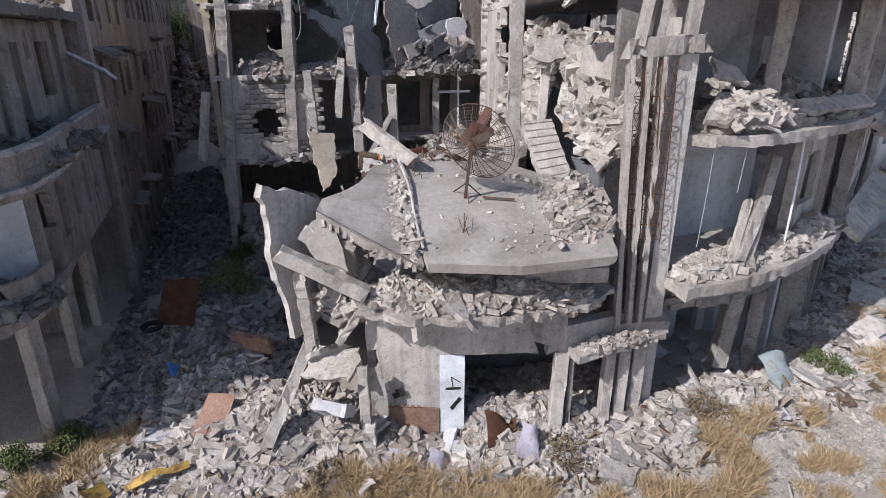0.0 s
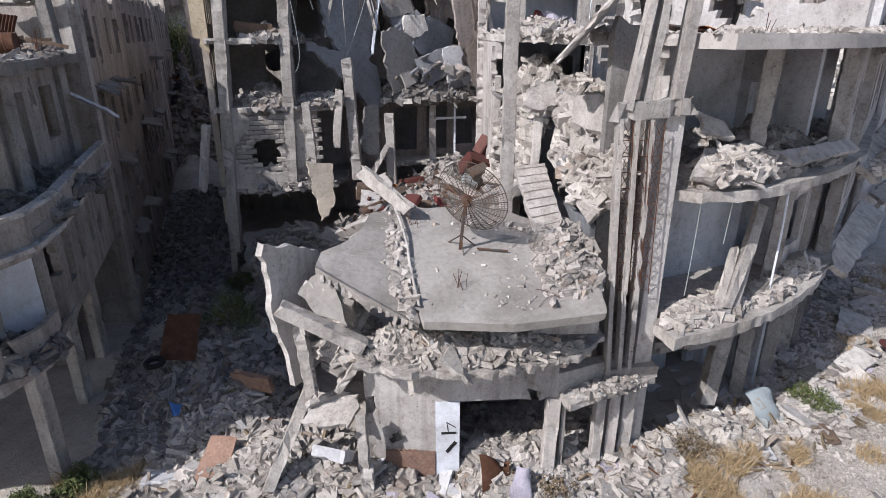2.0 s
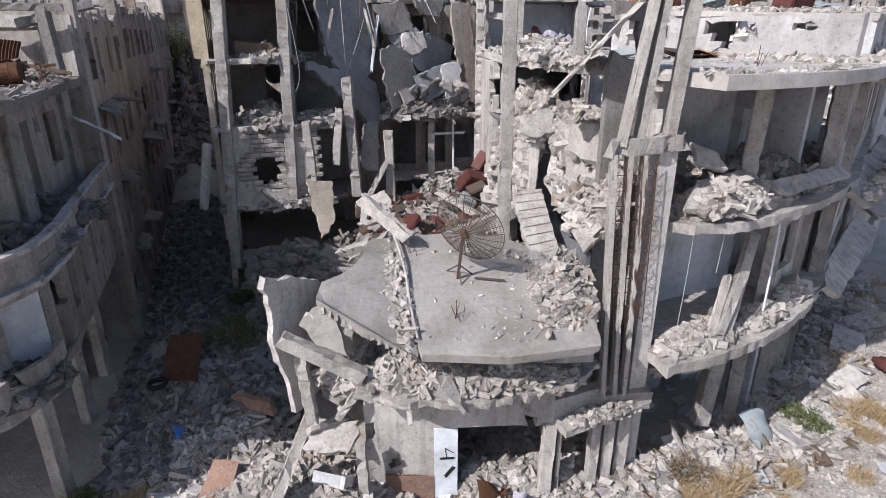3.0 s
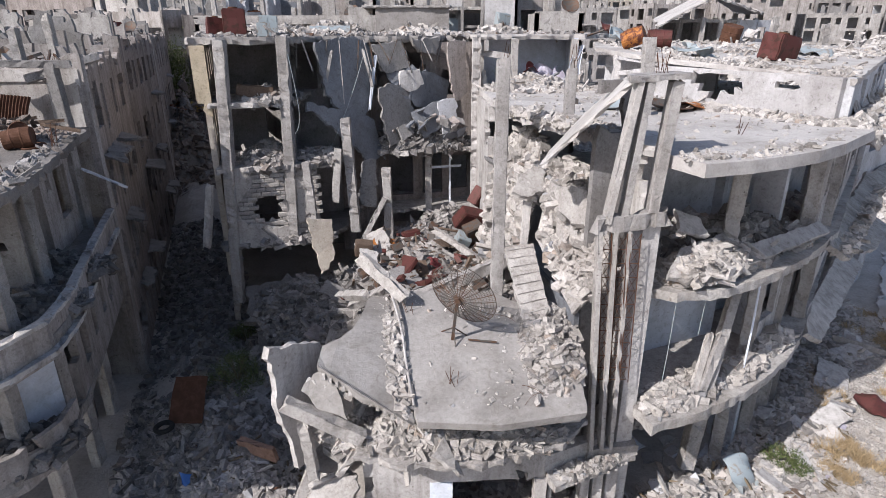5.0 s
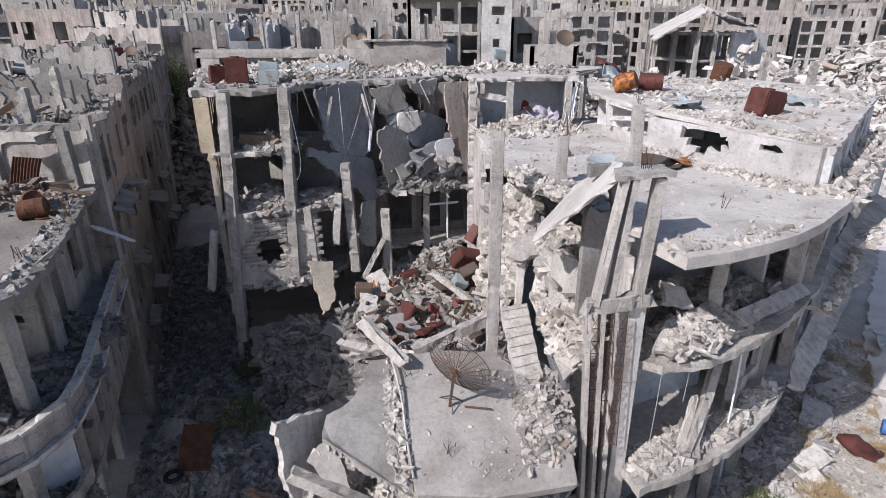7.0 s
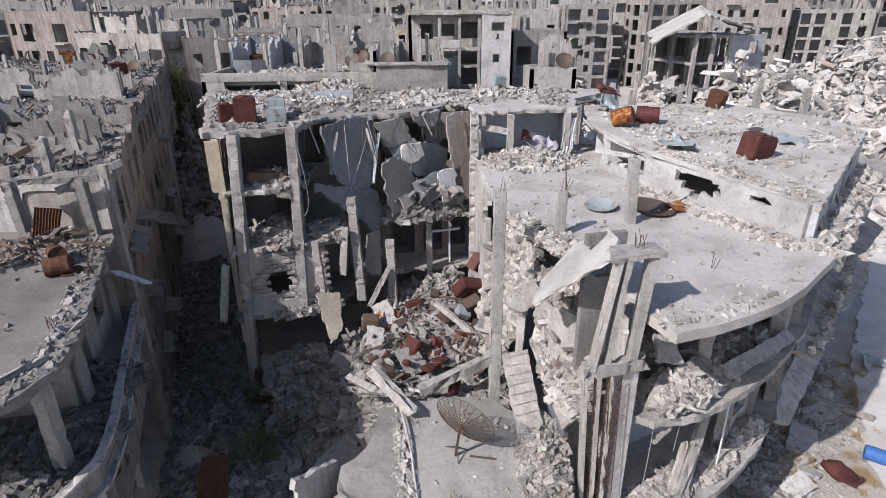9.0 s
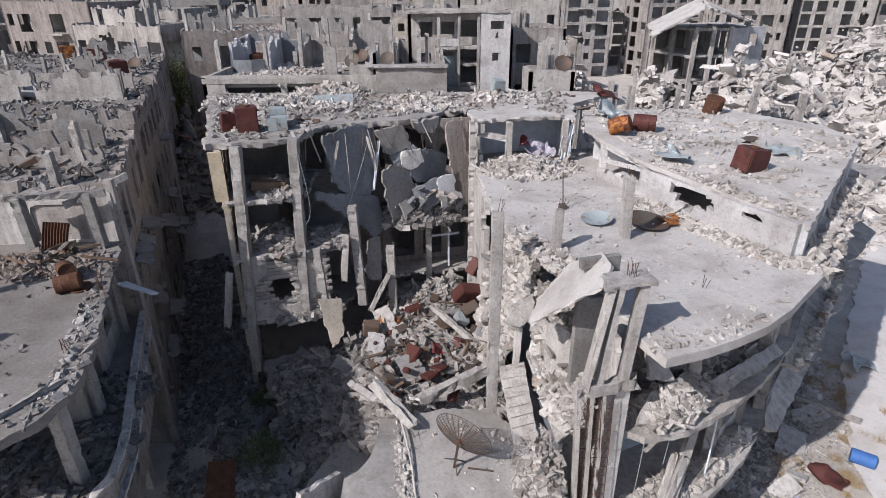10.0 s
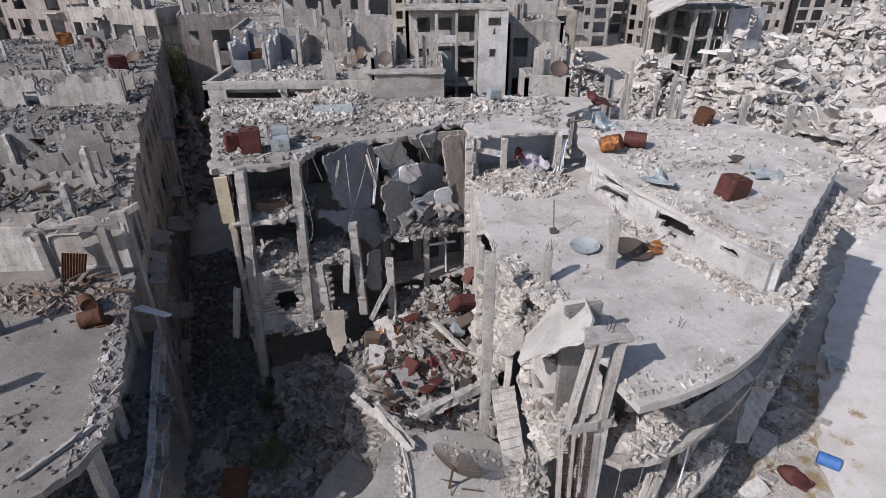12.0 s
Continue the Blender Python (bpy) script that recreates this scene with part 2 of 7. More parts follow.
def plate_bm(pts, thick, jag=0.0, step=0.35, closed_edges=(), bm=None):
    """A slab under the outline pts (3D, in order), with broken edges; closed_edges stay straight."""
    bm = bm or bmesh.new()
    pts = [Vector(p) for p in pts]
    n = Vector((0, 0, 0))
    c = sum(pts, Vector()) / len(pts)
    for a, b in zip(pts, pts[1:] + pts[:1]):
        n += (a - c).cross(b - c)
    n.normalize()
    if n.z < -0.001 or (abs(n.z) <= 0.001 and n.y > 0):
        n = -n
    ring = []
    for i, a in enumerate(pts):
        b = pts[(i + 1) % len(pts)]
        k = max(1, int((b - a).length / (step * 0.6))) if jag else 1
        side = (b - a).cross(n).normalized()
        for j in range(k):
            p = a.lerp(b, j / k)
            if jag and i not in closed_edges:
                wave = noise.noise(p * 1.9 + Vector((thick * 40, 0, 0))) + 0.5 * noise.noise(p * 4.7)
                p = p + side * (jag * (1.5 * wave - 0.3 + pyr.uniform(-0.35, 0.35)) - (pyr.uniform(0.4, 1.2) * jag if pyr.random() < 0.07 else 0)) + (b - a).normalized() * pyr.uniform(-0.2, 0.2) * min(jag, step * 0.6)
            ring.append((p, side, jag if i not in closed_edges else 0))
    top = [bm.verts.new(p) for p, s, g in ring]
    mid = [bm.verts.new(p - n * thick * pyr.uniform(0.2, 0.5) + s * (pyr.uniform(-0.25, 0.45) * max(g, 0.02))) for p, s, g in ring] if jag else None
    low = [bm.verts.new(p - n * thick * (pyr.uniform(0.75, 1.05) if g else 1) - s * (pyr.uniform(-0.5, 0.7) * g)) for p, s, g in ring]
    k = len(ring)
    try:
        bm.faces.new(top)
        bm.faces.new(low[::-1])
    except ValueError:
        pass
    for i in range(k):
        j = (i + 1) % k
        if mid:
            bm.faces.new((top[i], mid[i], mid[j], top[j]))
            bm.faces.new((mid[i], low[i], low[j], mid[j]))
        else:
            bm.faces.new((top[i], low[i], low[j], top[j]))
    bmesh.ops.recalc_face_normals(bm, faces=bm.faces)
    bmesh.ops.triangulate(bm, faces=[f for f in bm.faces if len(f.verts) > 4])
    return bm


def bar_bm(p0, p1, w, d, chip=0.02, up=(0, 1, 0), step=0.4, bm=None):
    """A cast post or beam from p0 to p1, with small chamfers and chipped arrises."""
    bm = bm or bmesh.new()
    p0, p1 = Vector(p0), Vector(p1)
    ax = (p1 - p0).normalized()
    u = Vector(up)
    u = (u - ax * u.dot(ax))
    u = u.normalized() if u.length > 1e-3 else ax.orthogonal().normalized()
    r = ax.cross(u).normalized()
    k = max(1, int((p1 - p0).length / (step * 0.6)))
    c = 0.12
    shape = [(-1 + c, -1), (1 - c, -1), (1, -1 + c), (1, 1 - c), (1 - c, 1), (-1 + c, 1), (-1, 1 - c), (-1, -1 + c)]
    rings = []
    for i in range(k + 1):
        o = p0.lerp(p1, i / k)
        ends = chip * (2.5 if i in (0, k) else 1)
        bite = [pyr.uniform(1.5, 5.0) * chip if pyr.random() < 0.15 else 0 for _ in shape]
        rings.append([bm.verts.new(o + r * (a * w / 2 + pyr.uniform(-chip, chip * 0.4) * 0.45 * np.sign(a)) + u * (b * d / 2 + pyr.uniform(-chip, chip * 0.4) * 0.45 * np.sign(b)) - (r * a + u * b) * bt * 0.6 + ax * pyr.uniform(-ends, ends)) for (a, b), bt in zip(shape, bite)])
    for a, b in zip(rings, rings[1:]):
        for j in range(8):
            bm.faces.new((a[j], a[(j + 1) % 8], b[(j + 1) % 8], b[j]))
    bm.faces.new(rings[0][::-1])
    bm.faces.new(rings[-1])
    bmesh.ops.recalc_face_normals(bm, faces=bm.faces)
    return bm


def ring_bm(pts, w, bm=None, closed=True, seg=6):
    """A round rod through pts, one unbroken tube."""
    bm = bm or bmesh.new()
    pts = [Vector(p) for p in pts]
    n, rings = len(pts), []
    for i, p in enumerate(pts):
        a = (pts[(i + 1) % n] if closed or i < n - 1 else p) - (pts[i - 1] if closed or i else p)
        a.normalize()
        u = a.cross(Vector((0.31, 0.17, 0.93))).normalized()
        v = a.cross(u)
        rings.append([bm.verts.new(p + (u * math.cos(6.2832 * k / seg) + v * math.sin(6.2832 * k / seg)) * w) for k in range(seg)])
    for i in range(n if closed else n - 1):
        a, c = rings[i], rings[(i + 1) % n]
        for k in range(seg):
            bm.faces.new((a[k], a[(k + 1) % seg], c[(k + 1) % seg], c[k]))
    bmesh.ops.recalc_face_normals(bm, faces=bm.faces)
    return bm


def wall_bm(p0, p1, z0, z1, thick, holes=(), blasts=(), cell=0.5, ragged_top=0.0, bm=None, slope=None):
    """A wall over the line p0-p1 with straight openings (s0, s1, z0, z1) and ragged shell holes (s, z, r)."""
    bm = bm or bmesh.new()
    p0, p1 = Vector((*p0[:2], 0)), Vector((*p1[:2], 0))
    length = (p1 - p0).length
    ax = (p1 - p0) / length
    nrm = Vector((ax.y, -ax.x, 0))
    fine = cell if not blasts and not ragged_top else min(cell, 0.24 if length < 12 else 0.34)

    def lines(lo, hi, cuts):
        vals = sorted({lo, hi, *[min(max(c, lo), hi) for c in cuts]})
        out = [vals[0]]
        for a, b in zip(vals, vals[1:]):
            if b - a < 0.02:
                continue
            k = max(1, round((b - a) / fine))
            out += [a + (b - a) * j / k for j in range(1, k + 1)]
        return out
    S = lines(0, length, [h[0] for h in holes] + [h[1] for h in holes])
    Z = lines(z0, z1, [h[2] for h in holes] + [h[3] for h in holes])
    solid, shot = {}, set()
    tops = {i: z1 - ragged_top * max(0, noise.noise(Vector((S[i] * 0.9 + p0.x, p0.y, 3.1))) + 0.35 + pyr.uniform(-0.2, 0.2)) for i in range(len(S) - 1)} if ragged_top else {}
    for i in range(len(S) - 1):
        for j in range(len(Z) - 1):
            s, z = (S[i] + S[i + 1]) / 2, (Z[j] + Z[j + 1]) / 2
            if any(h[0] < s < h[1] and h[2] < z < h[3] for h in holes):
                continue
            if any(math.hypot(s - b[0], z - b[1]) < b[2] * (1 + 0.45 * noise.noise(Vector((s * 2.1, z * 2.1, b[0])))) for b in blasts) or (ragged_top and z > tops[i]):
                shot.add((i, j))
                continue
            solid[i, j] = True
    verts = {}

    def vert(i, j):
        if (i, j) not in verts:
            p = p0 + ax * S[i] + Vector((0, 0, Z[j]))
            if any((a, b) in shot for a in (i - 1, i) for b in (j - 1, j)):
                p += ax * pyr.uniform(-0.45, 0.45) * fine + Vector((0, 0, pyr.uniform(-0.45, 0.45) * fine))
            verts[i, j] = bm.verts.new(p)
        return verts[i, j]
    faces = [bm.faces.new((vert(i, j), vert(i + 1, j), vert(i + 1, j + 1), vert(i, j + 1))) for i, j in solid]
    if not faces:
        return bm
    back = bmesh.ops.extrude_face_region(bm, geom=faces)
    for v in back["geom"]:
        if isinstance(v, bmesh.types.BMVert):
            v.co -= nrm * thick
    bmesh.ops.recalc_face_normals(bm, faces=bm.faces)
    return bm


CUBE = np.array([[x, y, z] for x in (-1, 1) for y in (-1, 1) for z in (-1, 1)], np.float32)
QUADS = np.array([[0, 1, 3, 2], [4, 6, 7, 5], [0, 4, 5, 1], [2, 3, 7, 6], [0, 2, 6, 4], [1, 5, 7, 3]], np.int32)


def chunk_arrays(P, size, flat=0.25, sticks=0.06):
    """Broken lumps at the places P: blocks, flat pieces and bars."""
    n = len(P)
    v = np.repeat(CUBE[None], n, 0) + rng.uniform(-0.21, 0.21, (n, 8, 3)).astype(np.float32)
    asp = rng.uniform(0.55, 1.25, (n, 1, 3))
    t = rng.random(n)
    asp[t < flat, :, 2] *= 0.35
    asp[t < flat] *= 1.5
    st = t > 1 - sticks
    asp[st, :, 0] *= 4.2
    asp[st, :, 1:] *= 0.45
    v = v * asp * (np.asarray(size).reshape(-1, 1, 1) * 0.5)
    a, b, c = rng.uniform(0, 6.283, n), rng.normal(0, 0.45, n), rng.normal(0, 0.45, n)
    ca, sa, cb, sb, cc, sc = np.cos(a), np.sin(a), np.cos(b), np.sin(b), np.cos(c), np.sin(c)
    one, zero = np.ones(n), np.zeros(n)
    Rz = np.array([[ca, -sa, zero], [sa, ca, zero], [zero, zero, one]]).transpose(2, 0, 1)
    Rx = np.array([[one, zero, zero], [zero, cb, -sb], [zero, sb, cb]]).transpose(2, 0, 1)
    Ry = np.array([[cc, zero, sc], [zero, one, zero], [-sc, zero, cc]]).transpose(2, 0, 1)
    v = np.einsum("nij,nkj->nki", Rz @ Rx @ Ry, v) + np.asarray(P)[:, None, :]
    f = QUADS[None] + (np.arange(n) * 8)[:, None, None]
    return v.reshape(-1, 3), f.reshape(-1, 4)


def quick_mesh(name, v, f, mats, mat_index=None):
    me = bpy.data.meshes.new(name)
    me.vertices.add(len(v))
    me.vertices.foreach_set("co", np.asarray(v, np.float32).ravel())
    me.loops.add(f.size)
    me.loops.foreach_set("vertex_index", f.ravel().astype(np.int32))
    me.polygons.add(len(f))
    me.polygons.foreach_set("loop_start", np.arange(len(f), dtype=np.int32) * 4)
    for m in mats:
        me.materials.append(m)
    if mat_index is not None:
        me.polygons.foreach_set("material_index", np.asarray(mat_index, np.int32))
    smooth = np.zeros(len(f), bool) if mat_index is None or len(mats) < 2 else np.asarray(mat_index) == 0
    me.polygons.foreach_set("use_smooth", smooth)
    me.update(calc_edges=True)
    me.validate()
    return me


def sizes(n, lo, hi, power=2.6):
    return lo + (hi - lo) * rng.random(n) ** power


def nz(x, y, s=1.0, o=0.0):
    return noise.noise(Vector((x * s + o, y * s - o, o * 1.7)))


def heap(name, label, cx, cy, rx, ry, rot, base, height, n, lo=0.06, hi=0.5, power=2.6, tilt=(0, 0), mats=None, flat=0.25, sticks=0.06, sharp=1.0, res=26, parent=None):
    """A mound of dust and broken concrete: base may be a height or a function of x, y; tilt: rise per metre in x, y."""
    ca, sa = math.cos(rot), math.sin(rot)
    bz = base if callable(base) else (lambda x, y: base)

    def h(u, v):
        r = math.sqrt(u * u + v * v)
        x, y = cx + ca * u * rx - sa * v * ry, cy + sa * u * rx + ca * v * ry
        k = max(0.0, 1 - r) ** sharp
        wob = 0.75 + 0.5 * nz(x, y, 0.9, cx) + 0.25 * nz(x, y, 2.3, cy)
        return x, y, bz(x, y) + height * k * wob + (tilt[0] * (x - cx) + tilt[1] * (y - cy)) - 0.12 * (r > 0.97)
    grid = np.empty((res, res, 3))
    for i in range(res):
        for j in range(res):
            a, b = 2 * i / (res - 1) - 1, 2 * j / (res - 1) - 1
            u, v = a * math.sqrt(1 - b * b / 2), b * math.sqrt(1 - a * a / 2)
            grid[i, j] = h(u, v)
    idx = np.arange(res * res).reshape(res, res)
    gf = np.stack([idx[:-1, :-1], idx[1:, :-1], idx[1:, 1:], idx[:-1, 1:]], -1).reshape(-1, 4)
    n, lo, hi, power = int(n * 3.2), lo * 0.42, hi * 0.66, power + 1.9
    uv = rng.uniform(-1, 1, (n * 2, 2))
    uv = uv[(uv ** 2).sum(1) < 1][:n]
    s = sizes(len(uv), lo, hi, power)
    P = np.array([h(u, v) for u, v in uv])
    P[:, 2] -= s * 0.05
    v, f = chunk_arrays(P, s, flat, sticks)
    allv = np.concatenate([grid.reshape(-1, 3), v])
    allf = np.concatenate([gf, f + res * res])
    mi = np.concatenate([np.zeros(len(gf), int), np.ones(len(f), int)])
    ob = new(name, quick_mesh(name, allv, allf, mats or [DUST, RUBBLE], mi))
    ob["kind"] = "stuff"
    if parent is not None:
        ob.parent = parent
        ob.matrix_parent_inverse = parent.matrix_basis.inverted()
        return ob
    return tagged(ob, label, "rubble", "", "stuff")


def inside(poly, x, y):
    r, k = False, len(poly)
    for i in range(k):
        (x0, y0), (x1, y1) = poly[i][:2], poly[(i + 1) % k][:2]
        if (y0 > y) != (y1 > y) and x < (x1 - x0) * (y - y0) / (y1 - y0) + x0:
            r = not r
    return r


def litter(name, label, poly, zf, n, lo=0.05, hi=0.4, power=3.0, clump=0.5, mats=None, flat=0.3, sticks=0.06):
    """Loose broken pieces strewn over a flat or given surface inside poly, denser in clumps."""
    n, lo, hi, power = int(n * 2.7), lo * 0.5, hi * 0.62, power + 1.2
    xs, ys = [p[0] for p in poly], [p[1] for p in poly]
    P, o = [], rng.uniform(0, 50)
    tries = 0
    while len(P) < n and tries < n * 30:
        tries += 1
        x, y = rng.uniform(min(xs), max(xs)), rng.uniform(min(ys), max(ys))
        if inside(poly, x, y) and nz(x, y, 0.45, o) + 0.6 * nz(x, y, 1.6, o) + rng.uniform(-0.35, 0.35) > clump - 0.5:
            P.append((x, y, zf(x, y) if callable(zf) else zf))
    P = np.array(P)
    s = sizes(len(P), lo, hi, power)
    P[:, 2] += s * 0.12
    v, f = chunk_arrays(P, s, flat, sticks)
    ob = new(name, quick_mesh(name, v, f, mats or [RUBBLE]))
    return tagged(ob, label, "rubble", "", "stuff")


def at_line(p, q, s):
    p, q = Vector(p[:2]), Vector(q[:2])
    return p + (q - p).normalized() * s

# ---- ground ----
def ramp01(v, a, b):
    return min(1.0, max(0.0, (v - a) / (b - a)))


def ground_z(x, y):
    """Street level with the rubble banked up along the fronts and filling the alley."""
    near = ramp01(70 - abs(y), 0, 30) * ramp01(60 - abs(x), 0, 20)
    z = 0.12 * nz(x, y, 0.35, 3) * near
    alley = ramp01(2.9 - abs(x + 6.9 + 0.42 * (y - 16)), 0, 2.2) * ramp01(y, 10.5, 15)
    z += alley * (0.75 + 0.35 * nz(x, y, 0.6, 9)) * ramp01(90 - y, 0, 10)
    z += 3.0 * alley * ramp01(y, 40, 62) * ramp01(90 - y, 0, 14)
    bank = math.exp(-((y - 12.2 - 0.02 * x * x * (x > 0)) / 1.5) ** 2) * ramp01(x, -7.5, -4) * ramp01(13 - x, 0, 5)
    z += bank * (0.55 + 0.45 * nz(x, y, 0.8, 5))
    return z + 0.05 * nz(x, y, 1.7, 1) * near


def axis(lo, hi, step, far):
    a = list(np.arange(lo, hi + 1e-6, step))
    d = step
    while a[-1] < far:
        d *= 1.5
        a.append(a[-1] + d)
    d = step
    while a[0] > -far:
        d *= 1.5
        a.insert(0, a[0] - d)
    return a


GX, GY = axis(-26, 40, 0.5, 2500), axis(3, 60, 0.5, 2500)
gv = np.array([(x, y, ground_z(x, y)) for x in GX for y in GY])
gi = np.arange(len(gv)).reshape(len(GX), len(GY))
gf = np.stack([gi[:-1, :-1], gi[1:, :-1], gi[1:, 1:], gi[:-1, 1:]], -1).reshape(-1, 4)
tagged(new("ground", quick_mesh("ground", gv, gf, [EARTH])), "dusty earth street strewn with rubble and dry grass", "ground", "", "structure")
bm = plate_bm([(16.5, 4, 0.14), (26, 4, 0.14), (43, 37, 0.14), (75, 84, 0.14), (69, 90, 0.14), (37, 44.5, 0.14), (23.5, 27.5, 0.14), (18.5, 19, 0.14)], 0.12, 0.15, 0.8)
tagged(part("road", bm, ROADM, None), "pale dust-covered asphalt road", "road", "", "structure")

# ---- corner building with the curved front ----
corner = thing("corner_building", (10, 20, 0), "ruined grey concrete corner building with curved broken balconies", "building")
roof_edge = [(5.42, 13.1), (5.85, 11.95), (7.1, 12.35), (8.2, 12.85), (9.2, 13.4), (10.4, 14.3), (11.35, 15.2), (12.6, 16.35), (13.3, 17.9), (20.2, 27.2)]
b2_edge = [(5.55, 13.2), (6.1, 12.85), (7.3, 13.1), (8.4, 13.6), (9.5, 14.3), (10.7, 15.2), (11.8, 16.2)]
b1_edge = [(5.45, 12.9), (5.65, 12.15), (7.0, 12.65), (8.0, 13.15), (9.0, 13.75), (10.2, 14.7), (11.5, 15.85), (11.9, 16.4)]


def at_z(pts, z):
    return [(x, y, z) for x, y in pts]


terrace = roof_edge + [(16, 33.5), (2.1, 31.5), (2.3, 24.7), (2.7, 20.0), (3.9, 17.2), (4.3, 16.0), (5.3, 14.4)]
part("roof_terrace", plate_bm(at_z(terrace, 11.1), 0.30, 0.10, 0.4, closed_edges=(0, 1, 2, 3, 4, 5, 6, 7, 8, 9)), ROOF, corner, "pale screeded roof terrace with a curved edge")
part("floor_slab", plate_bm(at_z(b2_edge + [(13.2, 17.6), (20.3, 27), (16, 33), (6, 30), (5.0, 19), (5.5, 14.6)], 7.65), 0.28, 0.035, 0.35), CONC, corner)
part("floor_slab", plate_bm(at_z(b1_edge + [(13.2, 18.0), (20.3, 27.6), (16, 33), (6, 30), (5.0, 19), (5.5, 14.6)], 4.25), 0.32, 0.035, 0.35), CONC, corner)
part("sagging_slab", plate_bm([(12.6, 16.4, 10.95), (13.0, 16.5, 10.62), (16.2, 20.4, 10.45), (19.4, 24.3, 10.5), (24.8, 29.8, 10.5), (22.6, 31.5, 10.6), (20.3, 27.2, 10.8), (13.35, 17.95, 10.82)], 0.22, 0.08, 0.4), CONC, corner, "sagging roof edge covered with rubble")
part("sagging_slab", plate_bm([(12.5, 16.9, 4.2), (13.45, 17.4, 3.65), (16.5, 20.8, 3.6), (19.6, 24.2, 3.7), (18.9, 24.9, 4.22), (13.4, 18.5, 4.3)], 0.22, 0.04, 0.35), PLASTER, corner, "tilted smooth balcony slab hanging outwards")
part("sagging_slab", plate_bm([(12.3, 16.6, 7.5), (13.2, 16.85, 6.95), (17.3, 21.4, 7.0), (20.5, 25.2, 7.1), (20.0, 26.0, 7.6), (13.2, 18.0, 7.62)], 0.2, 0.06, 0.35), CONC, corner, "sagging balcony slab")
# rooms: rear and cross walls
part("rear_wall", wall_bm((5.5, 15.3), (9.3, 17.0), 4.25, 7.35, 0.2, cell=0.8), PAINT_G, corner, "smooth pale blue-grey room wall")
for z0, z1 in ((0.0, 3.9), (4.25, 7.35), (7.65, 10.8)):
    part("rear_wall", wall_bm((5.6, 16.6), (13.2, 20.0), z0, z1, 0.2, holes=[(2.6, 3.6, z0, z0 + 2.1)] if z0 < 5 else [], cell=0.8), PLASTER_G, corner)
    part("cross_wall", wall_bm((5.55, 13.9), (5.3, 18.2), z0, z1, 0.22, cell=0.8, blasts=[(0.2, z1 - 0.5, 0.5)]), PLASTER, corner)
    part("cross_wall", wall_bm((10.6, 16.6), (8.6, 19.4), z0, z1, 0.2, holes=[(0.9, 1.8, z0, z0 + 2.1)], cell=0.8), PLASTER_G, corner)
for (x, y), (z0, z1) in (((8.3, 15.1), (7.65, 10.8)), ((9.7, 15.6), (4.25, 7.37)), ((11.3, 17.0), (4.25, 7.37)), ((11.8, 17.2), (7.65, 10.8)), ((9.6, 15.9), (0, 3.93)), ((11.2, 17.2), (0, 3.93)), ((12.6, 18.6), (0, 3.93)), ((12.9, 18.2), (4.25, 7.37)), ((13.1, 18.3), (7.65, 10.8))):
    part("column", bar_bm((x, y, z0), (x + pyr.uniform(-0.08, 0.08), y, z1), 0.42, 0.42, 0.03, up=(0.4, 0.9, 0)), CONC, corner)
part("column", bar_bm((8.05, 14.75, 0.7), (8.5, 15.1, 3.93), 0.45, 0.45, 0.03), CONC, corner, "leaning ground-floor column")
# brick band under the first balcony and front walls between the columns
fr = [(5.5, 13.6), (7.2, 13.9), (9.0, 14.9), (10.6, 16.1), (12.0, 17.4)]
for a, b in zip(fr, fr[1:]):
    part("lintel_band", wall_bm(a, b, 2.95, 3.93, 0.25, cell=0.5, blasts=[(1.0, 3.0, 0.25)]), CONC_D, corner)
part("front_wall", wall_bm((9.7, 15.5), (11.3, 16.9), 4.25, 7.37, 0.2, holes=[(0.5, 1.7, 5.2, 6.7)], blasts=[(0.2, 6.6, 0.4)]), PLASTER, corner)
part("front_wall", wall_bm((11.3, 16.9), (13.0, 18.9), 4.25, 7.37, 0.2, holes=[(0.5, 1.9, 4.6, 6.9)]), PLASTER, corner)
part("front_wall", wall_bm((12.0, 17.0), (13.2, 18.5), 7.65, 10.8, 0.2, blasts=[(0.7, 9.4, 0.6)]), PLASTER, corner)
part("side_wall", wall_bm((13.2, 18.4), (20.2, 27.4), 4.25, 7.37, 0.22, holes=[(1, 2.4, 5.0, 6.8), (4, 5.4, 5.0, 6.8), (7.4, 8.8, 5, 6.8)], blasts=[(3.0, 6.6, 0.7)]), PLASTER, corner)
part("side_wall", wall_bm((13.4, 18.4), (20.2, 27.2), 7.65, 10.8, 0.22, holes=[(1.2, 2.6, 8.4, 10.2), (4.2, 5.6, 8.4, 10.2), (7.4, 8.8, 8.4, 10.2)], blasts=[(0.4, 9, 0.6), (6.5, 9.5, 0.7)]), PLASTER, corner)
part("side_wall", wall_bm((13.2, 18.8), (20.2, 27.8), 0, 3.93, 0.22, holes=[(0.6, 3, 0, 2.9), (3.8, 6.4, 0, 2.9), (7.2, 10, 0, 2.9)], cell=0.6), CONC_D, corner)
part("side_wall", wall_bm((20.3, 26.9), (25.0, 31.0), 0, 10.3, 0.22, holes=[(0.8, 2.0, z, z + 1.7) for z in (1.0, 4.9, 8.2)] + [(3.4, 4.8, z, z + 1.7) for z in (1.0, 4.9, 8.2)], blasts=[(2.8, 9.0, 0.8), (5.2, 6.2, 0.7)]), PLASTER_G, corner)
part("end_wall", wall_bm((25.0, 31.0), (22.4, 33.6), 0, 10.3, 0.22, cell=0.8), PLASTER, corner)
